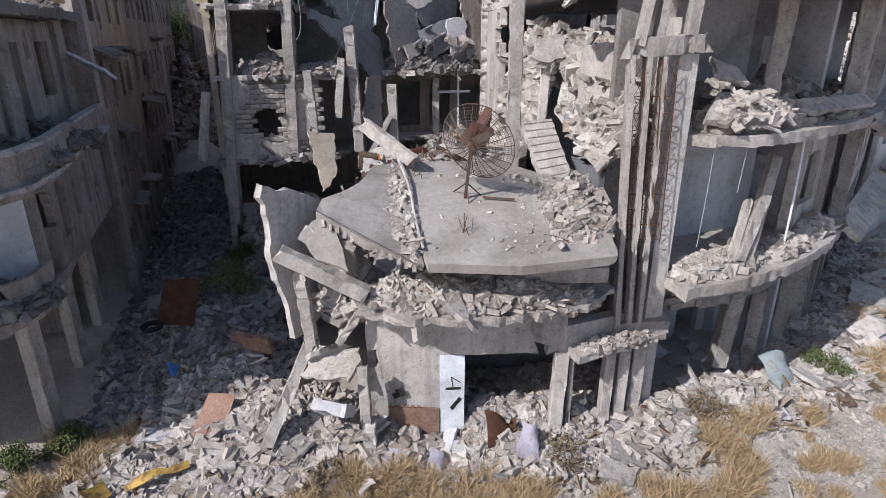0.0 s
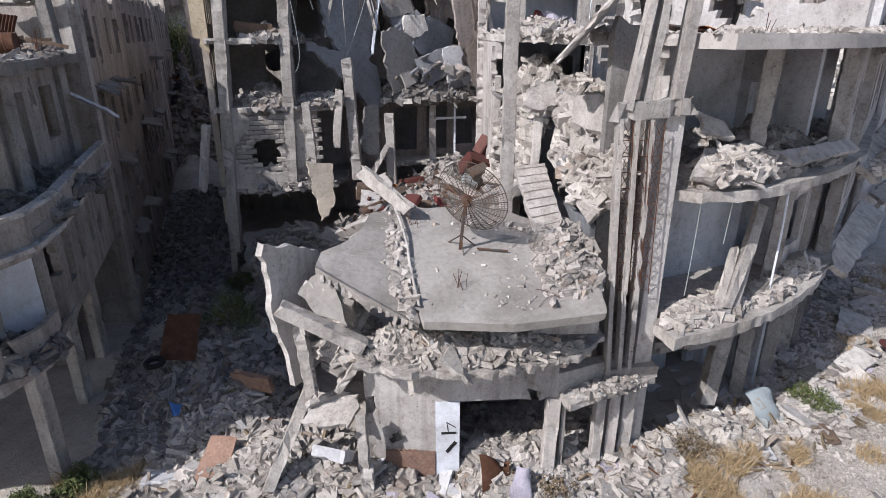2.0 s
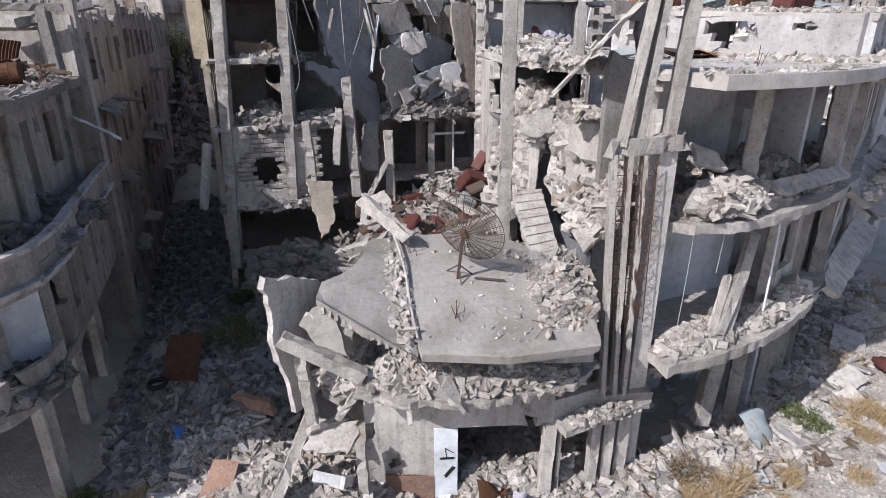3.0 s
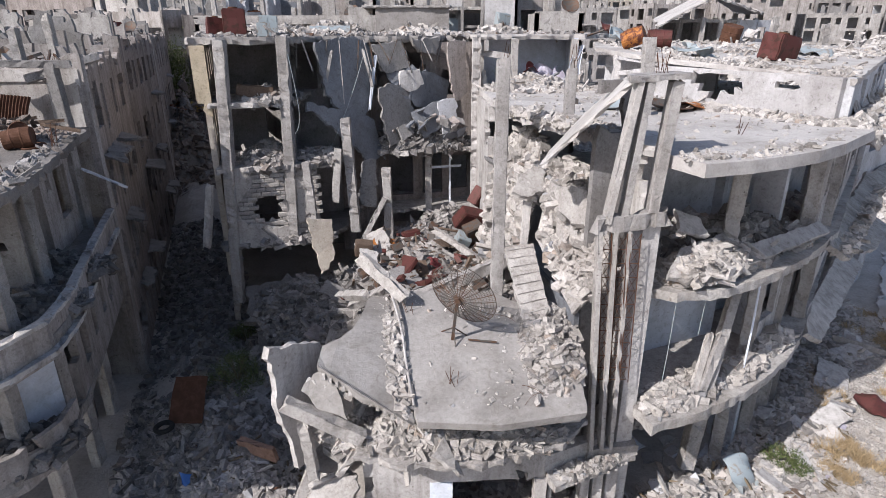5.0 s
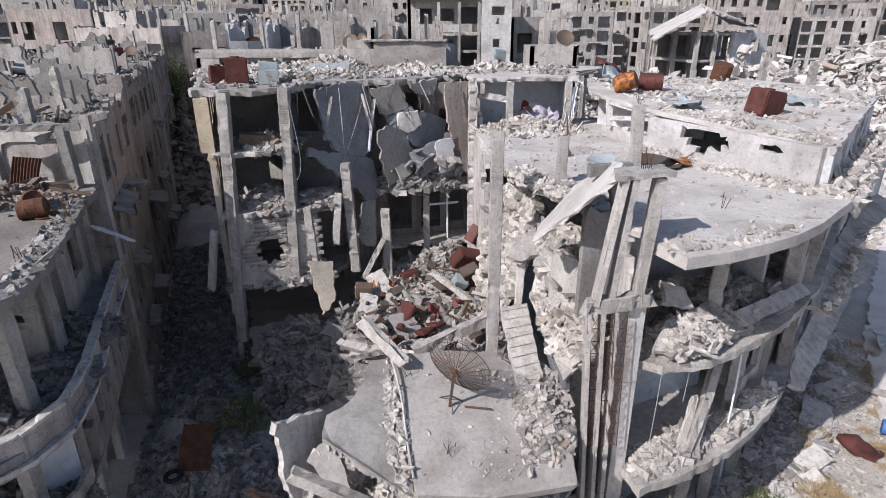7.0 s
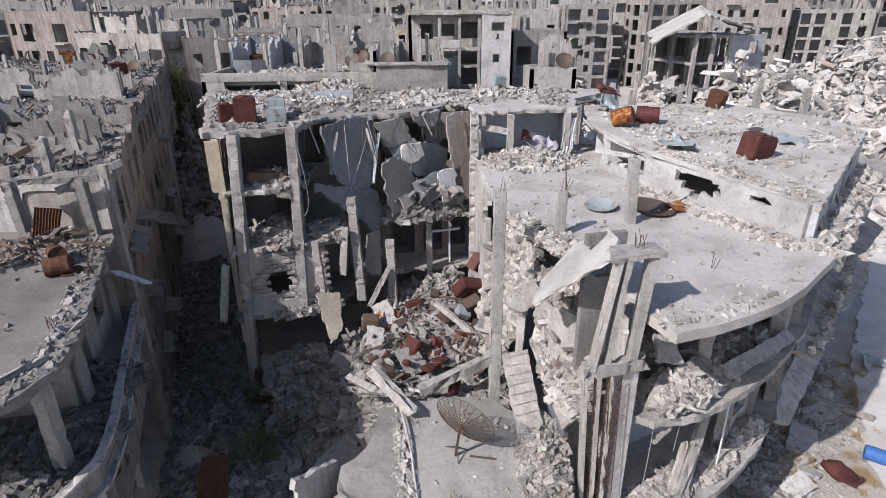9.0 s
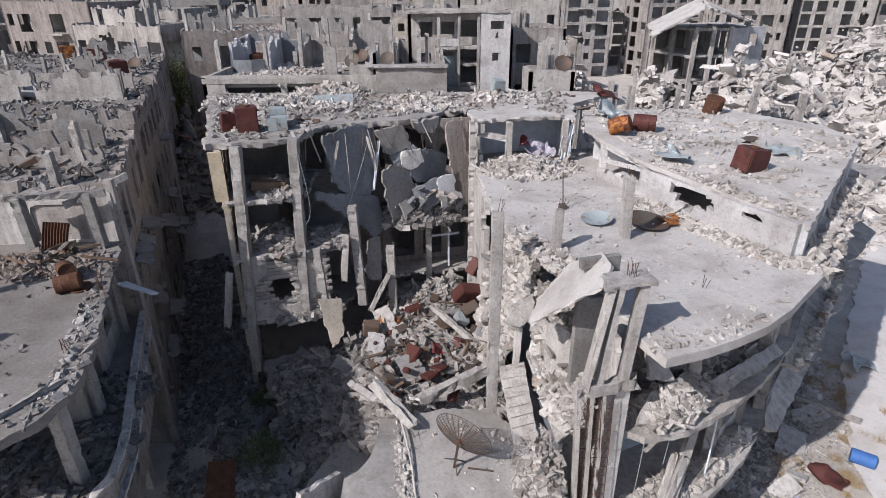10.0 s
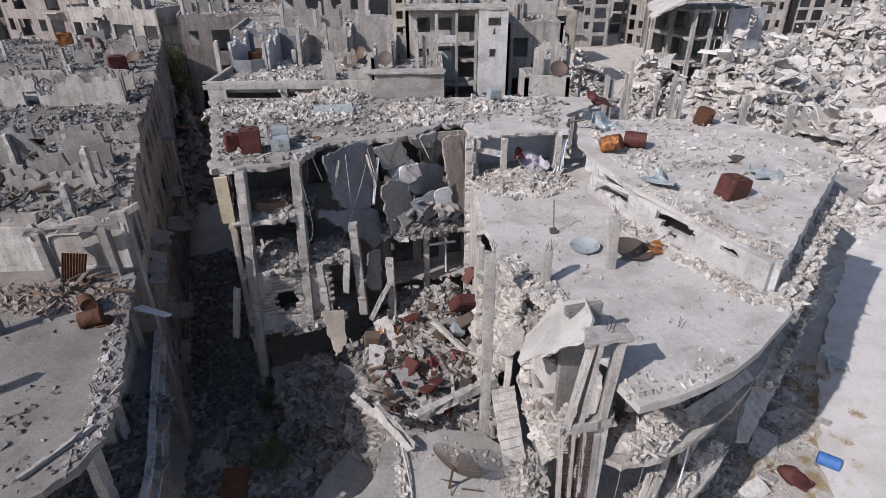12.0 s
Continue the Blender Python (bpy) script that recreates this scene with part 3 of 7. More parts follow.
for z in (7.0, 3.8):
    part("sagging_slab", plate_bm([(20.6, 25.6, z), (22.2, 26.9, z - 0.35), (25.3, 30.0, z - 0.3), (24.8, 30.9, z + 0.1), (20.8, 27.0, z + 0.15)], 0.2, 0.06, 0.35), CONC, corner, "sagging balcony slab")
# penthouse
def pent_z(x, y):
    """The penthouse roof, falling slightly towards the street."""
    return 12.4 + 0.048 * (y - 17.5)


part("penthouse_wall", wall_bm((12.3, 17.6), (9.22, 24.0), 11.1, 12.42, 0.22, holes=[(1.5, 2.1, 11.98, 12.18), (3.75, 5.15, 11.62, 12.28)], blasts=[(3.7, 11.95, 0.28), (4.5, 11.6, 0.3), (5.2, 12.0, 0.25), (1.4, 12.1, 0.12)], cell=0.3), LIMEWASH, corner, "pale plastered penthouse wall with a shell hole")
part("penthouse_wall", wall_bm((9.22, 24.0), (8.2, 27.3), 11.1, 11.75, 0.2, ragged_top=0.5), LIMEWASH, corner, "broken low wall of the open loggia")
part("lintel", bar_bm((9.22, 24.0, 12.5), (8.2, 27.3, 12.66), 0.2, 0.26, 0.03, up=(0, 0, 1)), LIMEWASH, corner)
part("sagging_beam", bar_bm((9.2, 24.1, 12.3), (8.3, 27.2, 11.9), 0.16, 0.2, 0.03, up=(0, 0, 1)), LIMEWASH, corner)
for x, y in ((9.2, 24.05), (8.25, 27.2)):
    part("column", bar_bm((x, y, 11.1), (x, y, pent_z(x, y) - 0.2), 0.32, 0.32, 0.025), LIMEWASH, corner)
part("rear_wall", wall_bm((12.4, 26.0), (8.8, 30.6), 11.1, 12.5, 0.2, cell=0.6), PLASTER_G, corner)
part("penthouse_wall", wall_bm((20.2, 27.0), (12.3, 17.6), 11.0, 12.42, 0.22, holes=[(2.0, 3.2, 11.5, 12.2), (5.2, 6.4, 11.4, 12.2), (8.6, 9.6, 11.1, 12.2)], blasts=[(4.4, 12.2, 0.6), (9.9, 12.2, 0.4)]), PLASTER_G, corner)
part("penthouse_roof", plate_bm([(x, y, pent_z(x, y)) for x, y in ((12.45, 17.35), (20.4, 26.8), (20.2, 29.5), (16.6, 33.2), (8.6, 33.2), (7.8, 29.5), (8.05, 27.3), (9.05, 24.0))], 0.2, 0.05, 0.4), ROOF, corner, "dusty flat penthouse roof")
for k in range(9):
    f = 0.06 + 0.105 * k
    part("leaning_panel", plate_bm([(12.6 + 7.6 * f, 17.75 + 9.2 * f, 11.9 - 0.3 * (k % 3)), (13.1 + 7.6 * f, 18.35 + 9.2 * f, 11.8 - 0.25 * (k % 2)), (13.6 + 7.6 * f, 18.0 + 9.2 * f, 10.75), (13.0 + 7.6 * f, 17.4 + 9.2 * f, 10.75)], 0.09, 0.08, 0.25), CONC, corner, "broken wall panel leaning on the penthouse")
# box room on the terrace
part("room_wall", wall_bm((2.2, 31.4), (7.2, 32.6), 11.1, 13.3, 0.2, cell=0.8), PAINT_W, corner, "white inner wall")
part("room_wall", wall_bm((2.0, 31.4), (2.4, 29.0), 11.1, 13.3, 0.2, blasts=[(2.2, 12.2, 0.7)]), PLASTER, corner)
part("room_wall", wall_bm((7.0, 29.6), (7.2, 32.6), 11.1, 13.3, 0.2, blasts=[(0.2, 12.3, 0.8)]), PAINT_W, corner)
part("room_roof", plate_bm(at_z([(2.0, 29.0), (7.3, 29.9), (8.0, 33.2), (11.5, 36.6), (8, 37.3), (1.2, 37.3), (1.8, 32)], 13.55), 0.24, 0.12, 0.4), ROOF, corner)
part("beam", bar_bm((2.3, 29.4, 12.75), (3.9, 29.1, 12.5), 0.22, 0.3, 0.03, up=(0, 0, 1)), PLASTER, corner)
for x, y in ((3.85, 29.1), (6.85, 29.8)):
    part("column", bar_bm((x, y, 11.1), (x, y, 13.35), 0.34, 0.34, 0.025), CONC, corner)
# free standing posts on the terrace
for a, b, w in (((4.3, 18.5, 11.0), (4.33, 18.6, 12.62), 0.32), ((7.1, 19.6, 11.0), (6.95, 19.5, 13.5), 0.36)):
    single("concrete_post", bar_bm(a, b, w, w, 0.02), CONC, "bare concrete column stump standing on the roof terrace", "column", "terrace posts")
for x, y, z in ((18.7, 33.8, 14.4), (21.05, 33.0, 14.0)):
    single("concrete_post", bar_bm((x, y, 3.0), (x, y, z), 0.36, 0.36, 0.03), CONC, "lone column behind the penthouse roof", "column", "rear posts")
single("concrete_post", bar_bm((2.02, 16.75, 5.2), (2.09, 17.6, 12.95), 0.4, 0.4, 0.025), CONC, "tall lone concrete column rising out of the rubble", "column")

# ---- stair tower ----
tower = thing("stair_tower", (4.8, 13, 0), "tall broken concrete stair tower with narrow fins", "tower")
part("base_band", bar_bm((4.2, 12.75, 2.95), (5.6, 12.95, 2.95), 0.35, 0.35, 0.02, up=(0, 0, 1)), CONC, tower)
for x0, x1, y in ((4.28, 3.95, 12.72), (4.58, 4.32, 12.78), (4.86, 4.68, 12.84)):
    part("fin", bar_bm((x0, y, 3.1), (x1, y, 9.35), 0.12, 0.36, 0.018, step=0.6), CONC, tower)
part("end_wall", wall_bm((5.05, 12.9), (5.5, 13.0), 0.0, 9.4, 0.5, blasts=[(0.45, 5.8, 0.12), (0.45, 7.6, 0.14), (0.45, 4.4, 0.12)], cell=0.2), PLASTER, tower)
part("ledge", bar_bm((3.85, 12.7, 9.5), (5.6, 12.98, 9.62), 0.34, 0.42, 0.05, up=(0, 0, 1), step=0.25), CONC, tower, "chipped concrete ledge")
for a, b, w in (((4.1, 12.75, 9.6), (4.5, 12.75, 12.72), 0.16), ((4.5, 12.85, 9.6), (4.75, 12.82, 12.72), 0.17), ((5.2, 12.98, 9.6), (5.38, 12.95, 12.72), 0.26)):
    part("fin", bar_bm(a, b, w, 0.36, 0.02, step=0.5), CONC, tower)
part("cap", plate_bm([(4.25, 12.5, 12.85), (5.65, 12.72, 12.9), (5.6, 13.5, 12.9), (4.4, 13.3, 12.85)], 0.14, 0.05, 0.3), CONC, tower, "thin concrete cap slab")
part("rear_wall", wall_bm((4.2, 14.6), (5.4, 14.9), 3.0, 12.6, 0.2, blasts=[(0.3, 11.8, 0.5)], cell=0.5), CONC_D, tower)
part("stair_roof", plate_bm([(4.4, 12.9, 12.75), (4.75, 13.8, 12.86), (4.9, 15.2, 12.6), (4.3, 16.5, 11.55), (3.3, 16.0, 10.62), (2.75, 14.75, 10.4)], 0.12, 0.08, 0.3, closed_edges=(1, 2)), ROOF, tower, "collapsed slab leaning from the tower top")
for k, (x0, x1) in enumerate(((4.43, 4.13), (4.72, 4.5), (4.97, 4.82))):
    lat = bmesh.new()
    for s in (-0.11, 0.11):
        bar_bm((x0 + s, 12.7, 5.2), (x1 + s, 12.68, 9.3), 0.02, 0.02, 0, bm=lat, step=9)
    for i in range(11):
        z = 5.3 + i * 0.36
        c = x0 + (x1 - x0) * (z - 3.1) / 6.25
        bar_bm((c - 0.11, 12.69, z), (c + 0.11, 12.69, z), 0.016, 0.016, 0, bm=lat, step=9)
        for sgn in (-1, 1):
            bar_bm((c - 0.1 * sgn, 12.69, z), (c + 0.1 * sgn, 12.69, z + 0.36), 0.01, 0.01, 0, bm=lat, step=9)
    part("lattice", lat, RUST, tower, "rusted steel lattice")

# ---- collapsed front: shops, balcony and fallen roof ----
shop = thing("shop_front", (1, 12, 0), "shell-scarred plaster shop front with two gaping openings", "shop front")
part("front_wall", wall_bm((-1.85, 12.15), (0.0, 11.95), 0.0, 3.9, 0.3, blasts=[(0.05, 1.0, 0.25), (0.0, 2.4, 0.3)]), PLASTER, shop)
part("front_wall", wall_bm((0.0, 11.95), (2.95, 12.15), 2.62, 3.9, 0.3, blasts=[(2.4, 2.6, 0.2)]), PLASTER, shop)
part("front_wall", wall_bm((2.95, 12.15), (5.6, 13.3), 2.55, 3.3, 0.3, cell=0.5), CONC, shop)
part("painted_pier", wall_bm((-0.08, 11.93), (0.52, 11.93), 0.0, 2.64, 0.34, cell=0.6), PAINT_W, shop, "pale blue-white painted pier with spray marks")
part("tile_panel", wall_bm((-1.35, 11.97), (-0.09, 11.9), 0.0, 1.15, 0.06, cell=0.3), BROWNT, shop, "brown tiled lower wall panel")
for p, q, w in (((2.78, 12.1), (2.86, 12.12), 0.34), ((4.15, 12.55), (4.15, 12.55), 0.26), ((4.55, 12.7), (4.55, 12.7), 0.3), ((4.95, 12.85), (5.0, 12.85), 0.34)):
    part("pilaster", bar_bm((*p, 0), (*q, 2.62), w, 0.34, 0.02), PLASTER, shop)
part("pilaster", bar_bm((3.12, 12.2, 0), (3.12, 12.2, 2.6), 0.12, 0.3, 0.02), CONC_D, shop)
part("canopy", plate_bm([(3.15, 11.6, 2.78), (5.55, 12.75, 2.78), (5.4, 13.3, 2.78), (3.0, 12.25, 2.78)], 0.2, 0.06, 0.3), CONC, shop, "broken concrete canopy covered with rubble")
part("balcony_slab", plate_bm([(-1.9, 11.2, 4.15), (-0.6, 10.95, 4.1), (1.2, 10.95, 4.1), (3.3, 11.6, 4.1), (4.1, 12.6, 4.1), (3.9, 15.5, 4.1), (-1.8, 15, 4.1)], 0.2, 0.09, 0.3), CONC, shop, "sagging balcony slab with broken edge")
# Dark concrete here puts the alley shade into the slab's colour.
part("balcony_slab", plate_bm([(-4.9, 15.5, 2.9), (-4.5, 16.5, 3.0), (-3.6, 18.1, 3.0), (-2.6, 18.7, 3.05), (-1.7, 16.4, 3.3), (-1.9, 14.2, 3.3), (-3.2, 14.2, 3.0)], 0.2, 0.04, 0.3), CONC_D, shop, "smooth floor slab jutting towards the alley, shade in its dark colour")
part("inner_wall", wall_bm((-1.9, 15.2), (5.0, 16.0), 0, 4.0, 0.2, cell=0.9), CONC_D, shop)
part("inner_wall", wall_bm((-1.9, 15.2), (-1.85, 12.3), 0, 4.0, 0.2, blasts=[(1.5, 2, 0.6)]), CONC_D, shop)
part("spandrel", wall_bm((1.5, 11.9), (3.75, 12.0), 4.5, 4.85, 0.2, cell=0.5), CONC, shop)
for x0, z0, x1, z1, w in ((0.08, 1.72, 0.42, 1.74, 0.07), (0.24, 1.76, 0.2, 2.05, 0.02), (0.2, 2.05, 0.42, 1.9, 0.02), (0.2, 1.15, 0.42, 1.45, 0.1), (-1.2, 1.5, -0.95, 1.62, 0.16), (-1.15, 1.66, -1.0, 1.72, 0.07)):
    part("spray_mark", bar_bm((x0, 11.923, z0), (x1, 11.923, z1), w, 0.012, 0.01, step=0.08), BLACK, shop, "black sprayed stroke")
for i in range(5):
    x = -1.2 + i * 0.14
    part("painted_bar", bar_bm((x, 11.945 - i * 0.006, 1.22), (x + 0.09, 11.94 - i * 0.006, 1.22), 0.05, 0.01, 0.004, up=(0, 1, 0)), BROWNT, shop, "faded painted bar")
single("fallen_roof_slab", plate_bm([(-0.3, 10.85, 5.42), (1.6, 10.75, 5.4), (3.6, 11.0, 5.53), (3.7, 12.6, 5.9), (3.3, 14.3, 6.25), (1.8, 15.5, 6.5), (0.2, 15.6, 6.55), (-1.2, 15.1, 6.65), (-0.85, 12.9, 6.05)], 0.22, 0.06, 0.3, closed_edges=(0, 1)), SLAB, "stained tilted roof slab fallen onto the balcony", "slab")
single("fallen_roof_slab", plate_bm([(-2.78, 12.1, 6.15), (-1.6, 11.4, 5.7), (-0.4, 10.95, 5.38), (-0.95, 12.9, 6.0), (-1.3, 15.1, 6.6), (-1.86, 15.05, 6.55), (-1.95, 14.1, 6.47), (-2.1, 13.5, 6.4), (-2.4, 13.08, 6.32), (-2.8, 12.88, 6.22)], 0.2, 0.025, 0.3), SLAB, "cracked side lobe of a fallen roof slab", "slab")
single("hanging_slab", plate_bm([(-3.78, 11.75, 6.78), (-3.3, 12.5, 6.5), (-2.95, 13.2, 6.15), (-2.7, 13.5, 4.6), (-2.9, 13.2, 3.2), (-3.5, 12.15, 3.0), (-3.72, 11.8, 5.0)], 0.18, 0.05, 0.3), PLASTER, "curved wall slab hanging down beside the fallen roof", "slab")
single("fallen_beam", bar_bm((-3.55, 11.7, 5.32), (-1.7, 11.55, 4.42), 0.34, 0.34, 0.03), CONC, "fallen concrete beam lying across broken slabs", "beam", "fallen beams")
single("fallen_beam", bar_bm((-3.25, 12.35, 2.75), (-4.2, 11.25, 0.55), 0.3, 0.3, 0.03), CONC, "concrete beam leaning against the rubble", "beam", "fallen beams")
single("broken_column", bar_bm((-3.15, 11.65, 4.85), (-3.05, 11.85, 3.0), 0.28, 0.28, 0.05, step=0.2), CONC, "short shattered column stump", "column")
single("broken_pillar", bar_bm((-1.78, 11.35, 0.2), (-1.86, 11.55, 2.5), 0.26, 0.3, 0.06, step=0.25), CONC, "broken brick-red and grey pillar beside the shop wall", "column")
for pts, t in (([(-3.3, 11.9, 2.7), (-2.3, 12.1, 3.1), (-2.1, 12.6, 2.4), (-3.1, 12.6, 1.9)], 0.16), ([(-2.5, 11.7, 3.1), (-1.9, 11.7, 3.9), (-1.95, 12.2, 4.0), (-2.5, 12.3, 3.2)], 0.18), ([(-3.0, 12.0, 5.9), (-1.9, 11.9, 5.4), (-2.0, 12.6, 4.3), (-3.0, 12.9, 4.6)], 0.16), ([(-3.4, 11.7, 2.2), (-2.1, 11.5, 2.2), (-2.0, 12.2, 2.75), (-3.1, 12.3, 2.8)], 0.2)):
    single("broken_slab", plate_bm(pts, t, 0.1, 0.25), CONC, "broken slab piece wedged in the collapse", "slab", "wedged slab pieces")
single("broken_slab", plate_bm([(0.0, 10.85, 4.45), (0.55, 10.7, 4.15), (0.75, 10.8, 3.9), (0.3, 11.3, 4.6)], 0.14, 0.06, 0.25), CONC, "slab fragment hanging over the balcony edge", "slab")
single("broken_slab", plate_bm([(-2.72, 12.05, 6.0), (-2.3, 11.85, 5.75), (-2.05, 11.58, 4.95), (-2.75, 11.66, 5.2), (-3.15, 11.8, 5.62)], 0.12, 0.05, 0.25), SLAB, "pale wall piece hanging under the fallen roof edge", "slab")
single("broken_slab", plate_bm([(-3.05, 11.5, 1.75), (-2.2, 11.3, 1.7), (-2.1, 11.75, 1.35), (-2.95, 11.9, 1.3)], 0.3, 0.05, 0.25), PLASTER_G, "grey block of wall lying on the rubble", "slab")
single("broken_pillar", bar_bm((-1.72, 11.3, 0.0), (-1.74, 11.32, 1.1), 0.3, 0.3, 0.05, step=0.2), PLASTER, "pale pillar stump before the shop wall", "column")
for k in range(13):
    p = V(-2.7, 12.0, 6.02).lerp(V(-0.5, 10.98, 5.3), (k + 0.5) / 13)
    part("tooth", bar_bm(p, p + V(0.0, -0.06, -0.13), 0.09, 0.05, 0.01), CONC, shop)
# diagonal slab and raised ruins behind the fallen roof
flight = single("leaning_slab", plate_bm([(2.24, 16.69, 7.46), (3.12, 16.86, 7.52), (3.23, 14.17, 6.45), (2.5, 14.05, 6.32)], 0.2, 0.035, 0.3), CONC, "ribbed stair slab leaning on the fallen roof", "slab")
for k in range(8):
    f = 0.06 + 0.125 * k
    a, b = V(2.27, 16.69, 7.48).lerp(V(2.52, 14.05, 6.34), f), V(3.1, 16.86, 7.54).lerp(V(3.21, 14.17, 6.47), f)
    part("rib", bar_bm(a, b, 0.03, 0.02, 0.01, up=(0, 0, 1), step=0.25), CONC, flight)


def flank_z(x, y):
    return 6.7 + 0.33 * (y - 13.8) + 1.3 * (x - 3.75 + 0.166 * (y - 13.8))


single("inclined_slab", plate_bm([(x, y, flank_z(x, y) - 0.05) for x, y in ((3.2, 17.1), (3.75, 13.75), (4.3, 13.85), (4.35, 17.3))], 0.16, 0.03, 0.3), CONC, "inclined slab under rubble beside the stair tower", "slab")
# Dark plane filling the gap; the cast shadow is put into its slate tone.
single("cellar_wall", wall_bm((3.3, 17.2), (3.85, 13.9), 4.6, 6.6, 0.15, cell=0.5), SLATE, "slate-grey wall in the gap by the stair slab, shadow in its tone", "wall")
single("leaning_slab", plate_bm([(3.5, 16.6, 9.5), (4.3, 15.6, 9.6), (4.25, 14.6, 8.0), (3.75, 15.4, 7.8)], 0.15, 0.14, 0.3), CONC, "smooth plaster wall piece leaning by the tower", "slab")

# ---- courtyard wing ----
wing = thing("courtyard_block", (-5, 28, 0), "gutted grey apartment wing with collapsed floors", "building")
for a, b in (((-9.05, 24.1, 2.0), (-8.6, 24.6, 13.4)), ((-6.45, 25.0, 5.0), (-6.25, 25.3, 13.5))):
    part("column", bar_bm(a, b, 0.46, 0.46, 0.03), CONC, wing)
part("floor_slab", plate_bm(at_z([(-9.2, 24.0), (-6.2, 24.8), (-4.6, 25.4), (-4.4, 30), (-10.8, 29)], 8.25), 0.24, 0.15, 0.3), CONC, wing)
part("floor_slab", plate_bm(at_z([(-9.2, 24.2), (-6.1, 25.1), (-6.0, 30), (-10.8, 29)], 10.95), 0.24, 0.15, 0.3), CONC, wing)
part("floor_slab", plate_bm(at_z([(-9.4, 23.9), (-6.4, 24.7), (-4.6, 25.6), (-4.0, 30), (-10.8, 29)], 4.85), 0.3, 0.2, 0.3), CONC_D, wing)
roofp = [(-9.9, 24.6), (-6.3, 25.4), (-5.2, 28.4), (-2.6, 28.9), (-0.6, 29.6), (0.6, 31.4), (2.0, 31.6), (1.0, 37.3), (-14.2, 37.3)]
part("roof_slab", plate_bm(at_z(roofp, 13.5), 0.3, 0.14, 0.35), SLAB, wing, "rubble-strewn flat roof slab")
part("side_wall", wall_bm((-14.0, 37.3), (-9.55, 24.55), 0, 13.2, 0.25, holes=[(1.5 + 3.6 * i, 2.8 + 3.6 * i, z, z + 1.4) for i in range(3) for z in (1.2, 5.8, 9.0, 11.6)], cell=0.9, blasts=[(12.3, 9.3, 0.8), (12.7, 2.5, 1.2)]), PLASTER_B, wing)
part("painted_panel", wall_bm((-9.75, 24.3), (-9.2, 24.45), 10.4, 13.2, 0.15, cell=0.5, blasts=[(0.05, 10.6, 0.2)]), YELLOW, wing, "ochre painted end panel")
# Inferred cross wall, added to block the sun; its dark tone also carries shade.
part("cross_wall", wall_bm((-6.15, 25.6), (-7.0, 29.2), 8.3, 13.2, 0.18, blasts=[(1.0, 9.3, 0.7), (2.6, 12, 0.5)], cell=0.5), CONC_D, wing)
# Rear walls are coloured dark to carry the wing's shade.
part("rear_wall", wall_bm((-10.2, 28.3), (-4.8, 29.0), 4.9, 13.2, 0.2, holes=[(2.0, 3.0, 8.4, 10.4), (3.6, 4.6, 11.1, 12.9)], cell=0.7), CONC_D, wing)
# The recess shade is put into this wall's dark plaster.
part("rear_wall", wall_bm((-5.0, 29.6), (2.1, 31.2), 2.5, 13.2, 0.2, holes=[(2.6, 3.9, 5.4, 7.6), (4.4, 5.5, 5.4, 7.6), (5.9, 6.9, 5.6, 7.4), (3.0, 5.0, 9.2, 10.9), (2.6, 5.5, 3.2, 4.7)], blasts=[(1.6, 11.6, 0.9), (3.9, 11.9, 0.8), (5.9, 11.2, 0.6)]), PLASTER_D, wing)
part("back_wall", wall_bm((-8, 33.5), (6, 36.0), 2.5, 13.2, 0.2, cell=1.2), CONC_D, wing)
part("floor_slab", plate_bm(at_z([(-3.4, 28.2), (-1.5, 27.9), (0.3, 28.6), (1.9, 28.9), (2.0, 33), (-4, 32)], 8.25), 0.26, 0.25, 0.25), CONC, wing)
part("floor_slab", plate_bm(at_z([(-2.4, 28.6), (0.3, 29.0), (1.9, 29.3), (2.0, 33), (-4, 32)], 5.1), 0.24, 0.15, 0.25), CONC, wing)
part("column", bar_bm((-0.35, 28.9, 3.0), (-0.35, 28.9, 8.6), 0.34, 0.34, 0.03), CONC, wing)
part("window_frame", bar_bm((-0.2, 29.0, 7.2), (1.3, 29.4, 7.2), 0.12, 0.1, 0.01), PAINT_W, wing)
part("window_frame", bar_bm((0.75, 29.2, 5.3), (0.75, 29.2, 8.0), 0.1, 0.1, 0.01), PAINT_W, wing)
for pts in ([(-8.75, 24.25, 8.0), (-7.9, 24.5, 8.05), (-8.1, 24.45, 7.2), (-8.7, 24.25, 6.6)], [(-8.7, 24.2, 5.9), (-7.3, 24.65, 5.5), (-6.2, 24.95, 5.4), (-6.3, 24.9, 4.8), (-8.6, 24.2, 4.7)], [(-6.3, 24.98, 7.6), (-5.8, 25.15, 7.3), (-5.7, 25.15, 6.0), (-6.2, 25.0, 5.6)]):
    part("plaster_patch", plate_bm(pts, 0.06, 0.12, 0.25), CONC, wing)
# wall closing the yard below the terrace
yard = [(2.0, 31.0), (2.3, 24.5), (2.7, 20.2)]
part("yard_wall", wall_bm(yard[0], yard[1], 3.0, 10.8, 0.24, holes=[(3.4, 4.5, 6.1, 7.5), (0.6, 1.9, 9.0, 10.6)], blasts=[(5.8, 9.9, 0.8)]), PLASTER, wing)
part("yard_wall", wall_bm(yard[1], yard[2], 3.0, 7.6, 0.24, blasts=[(3.0, 6.9, 1.0), (1.2, 6.0, 0.5)], ragged_top=1.4), PLASTER, wing)
part("column", bar_bm((2.0, 29.0, 3.0), (2.0, 29.1, 13.4), 0.4, 0.4, 0.05, step=0.25), PLASTER, wing)
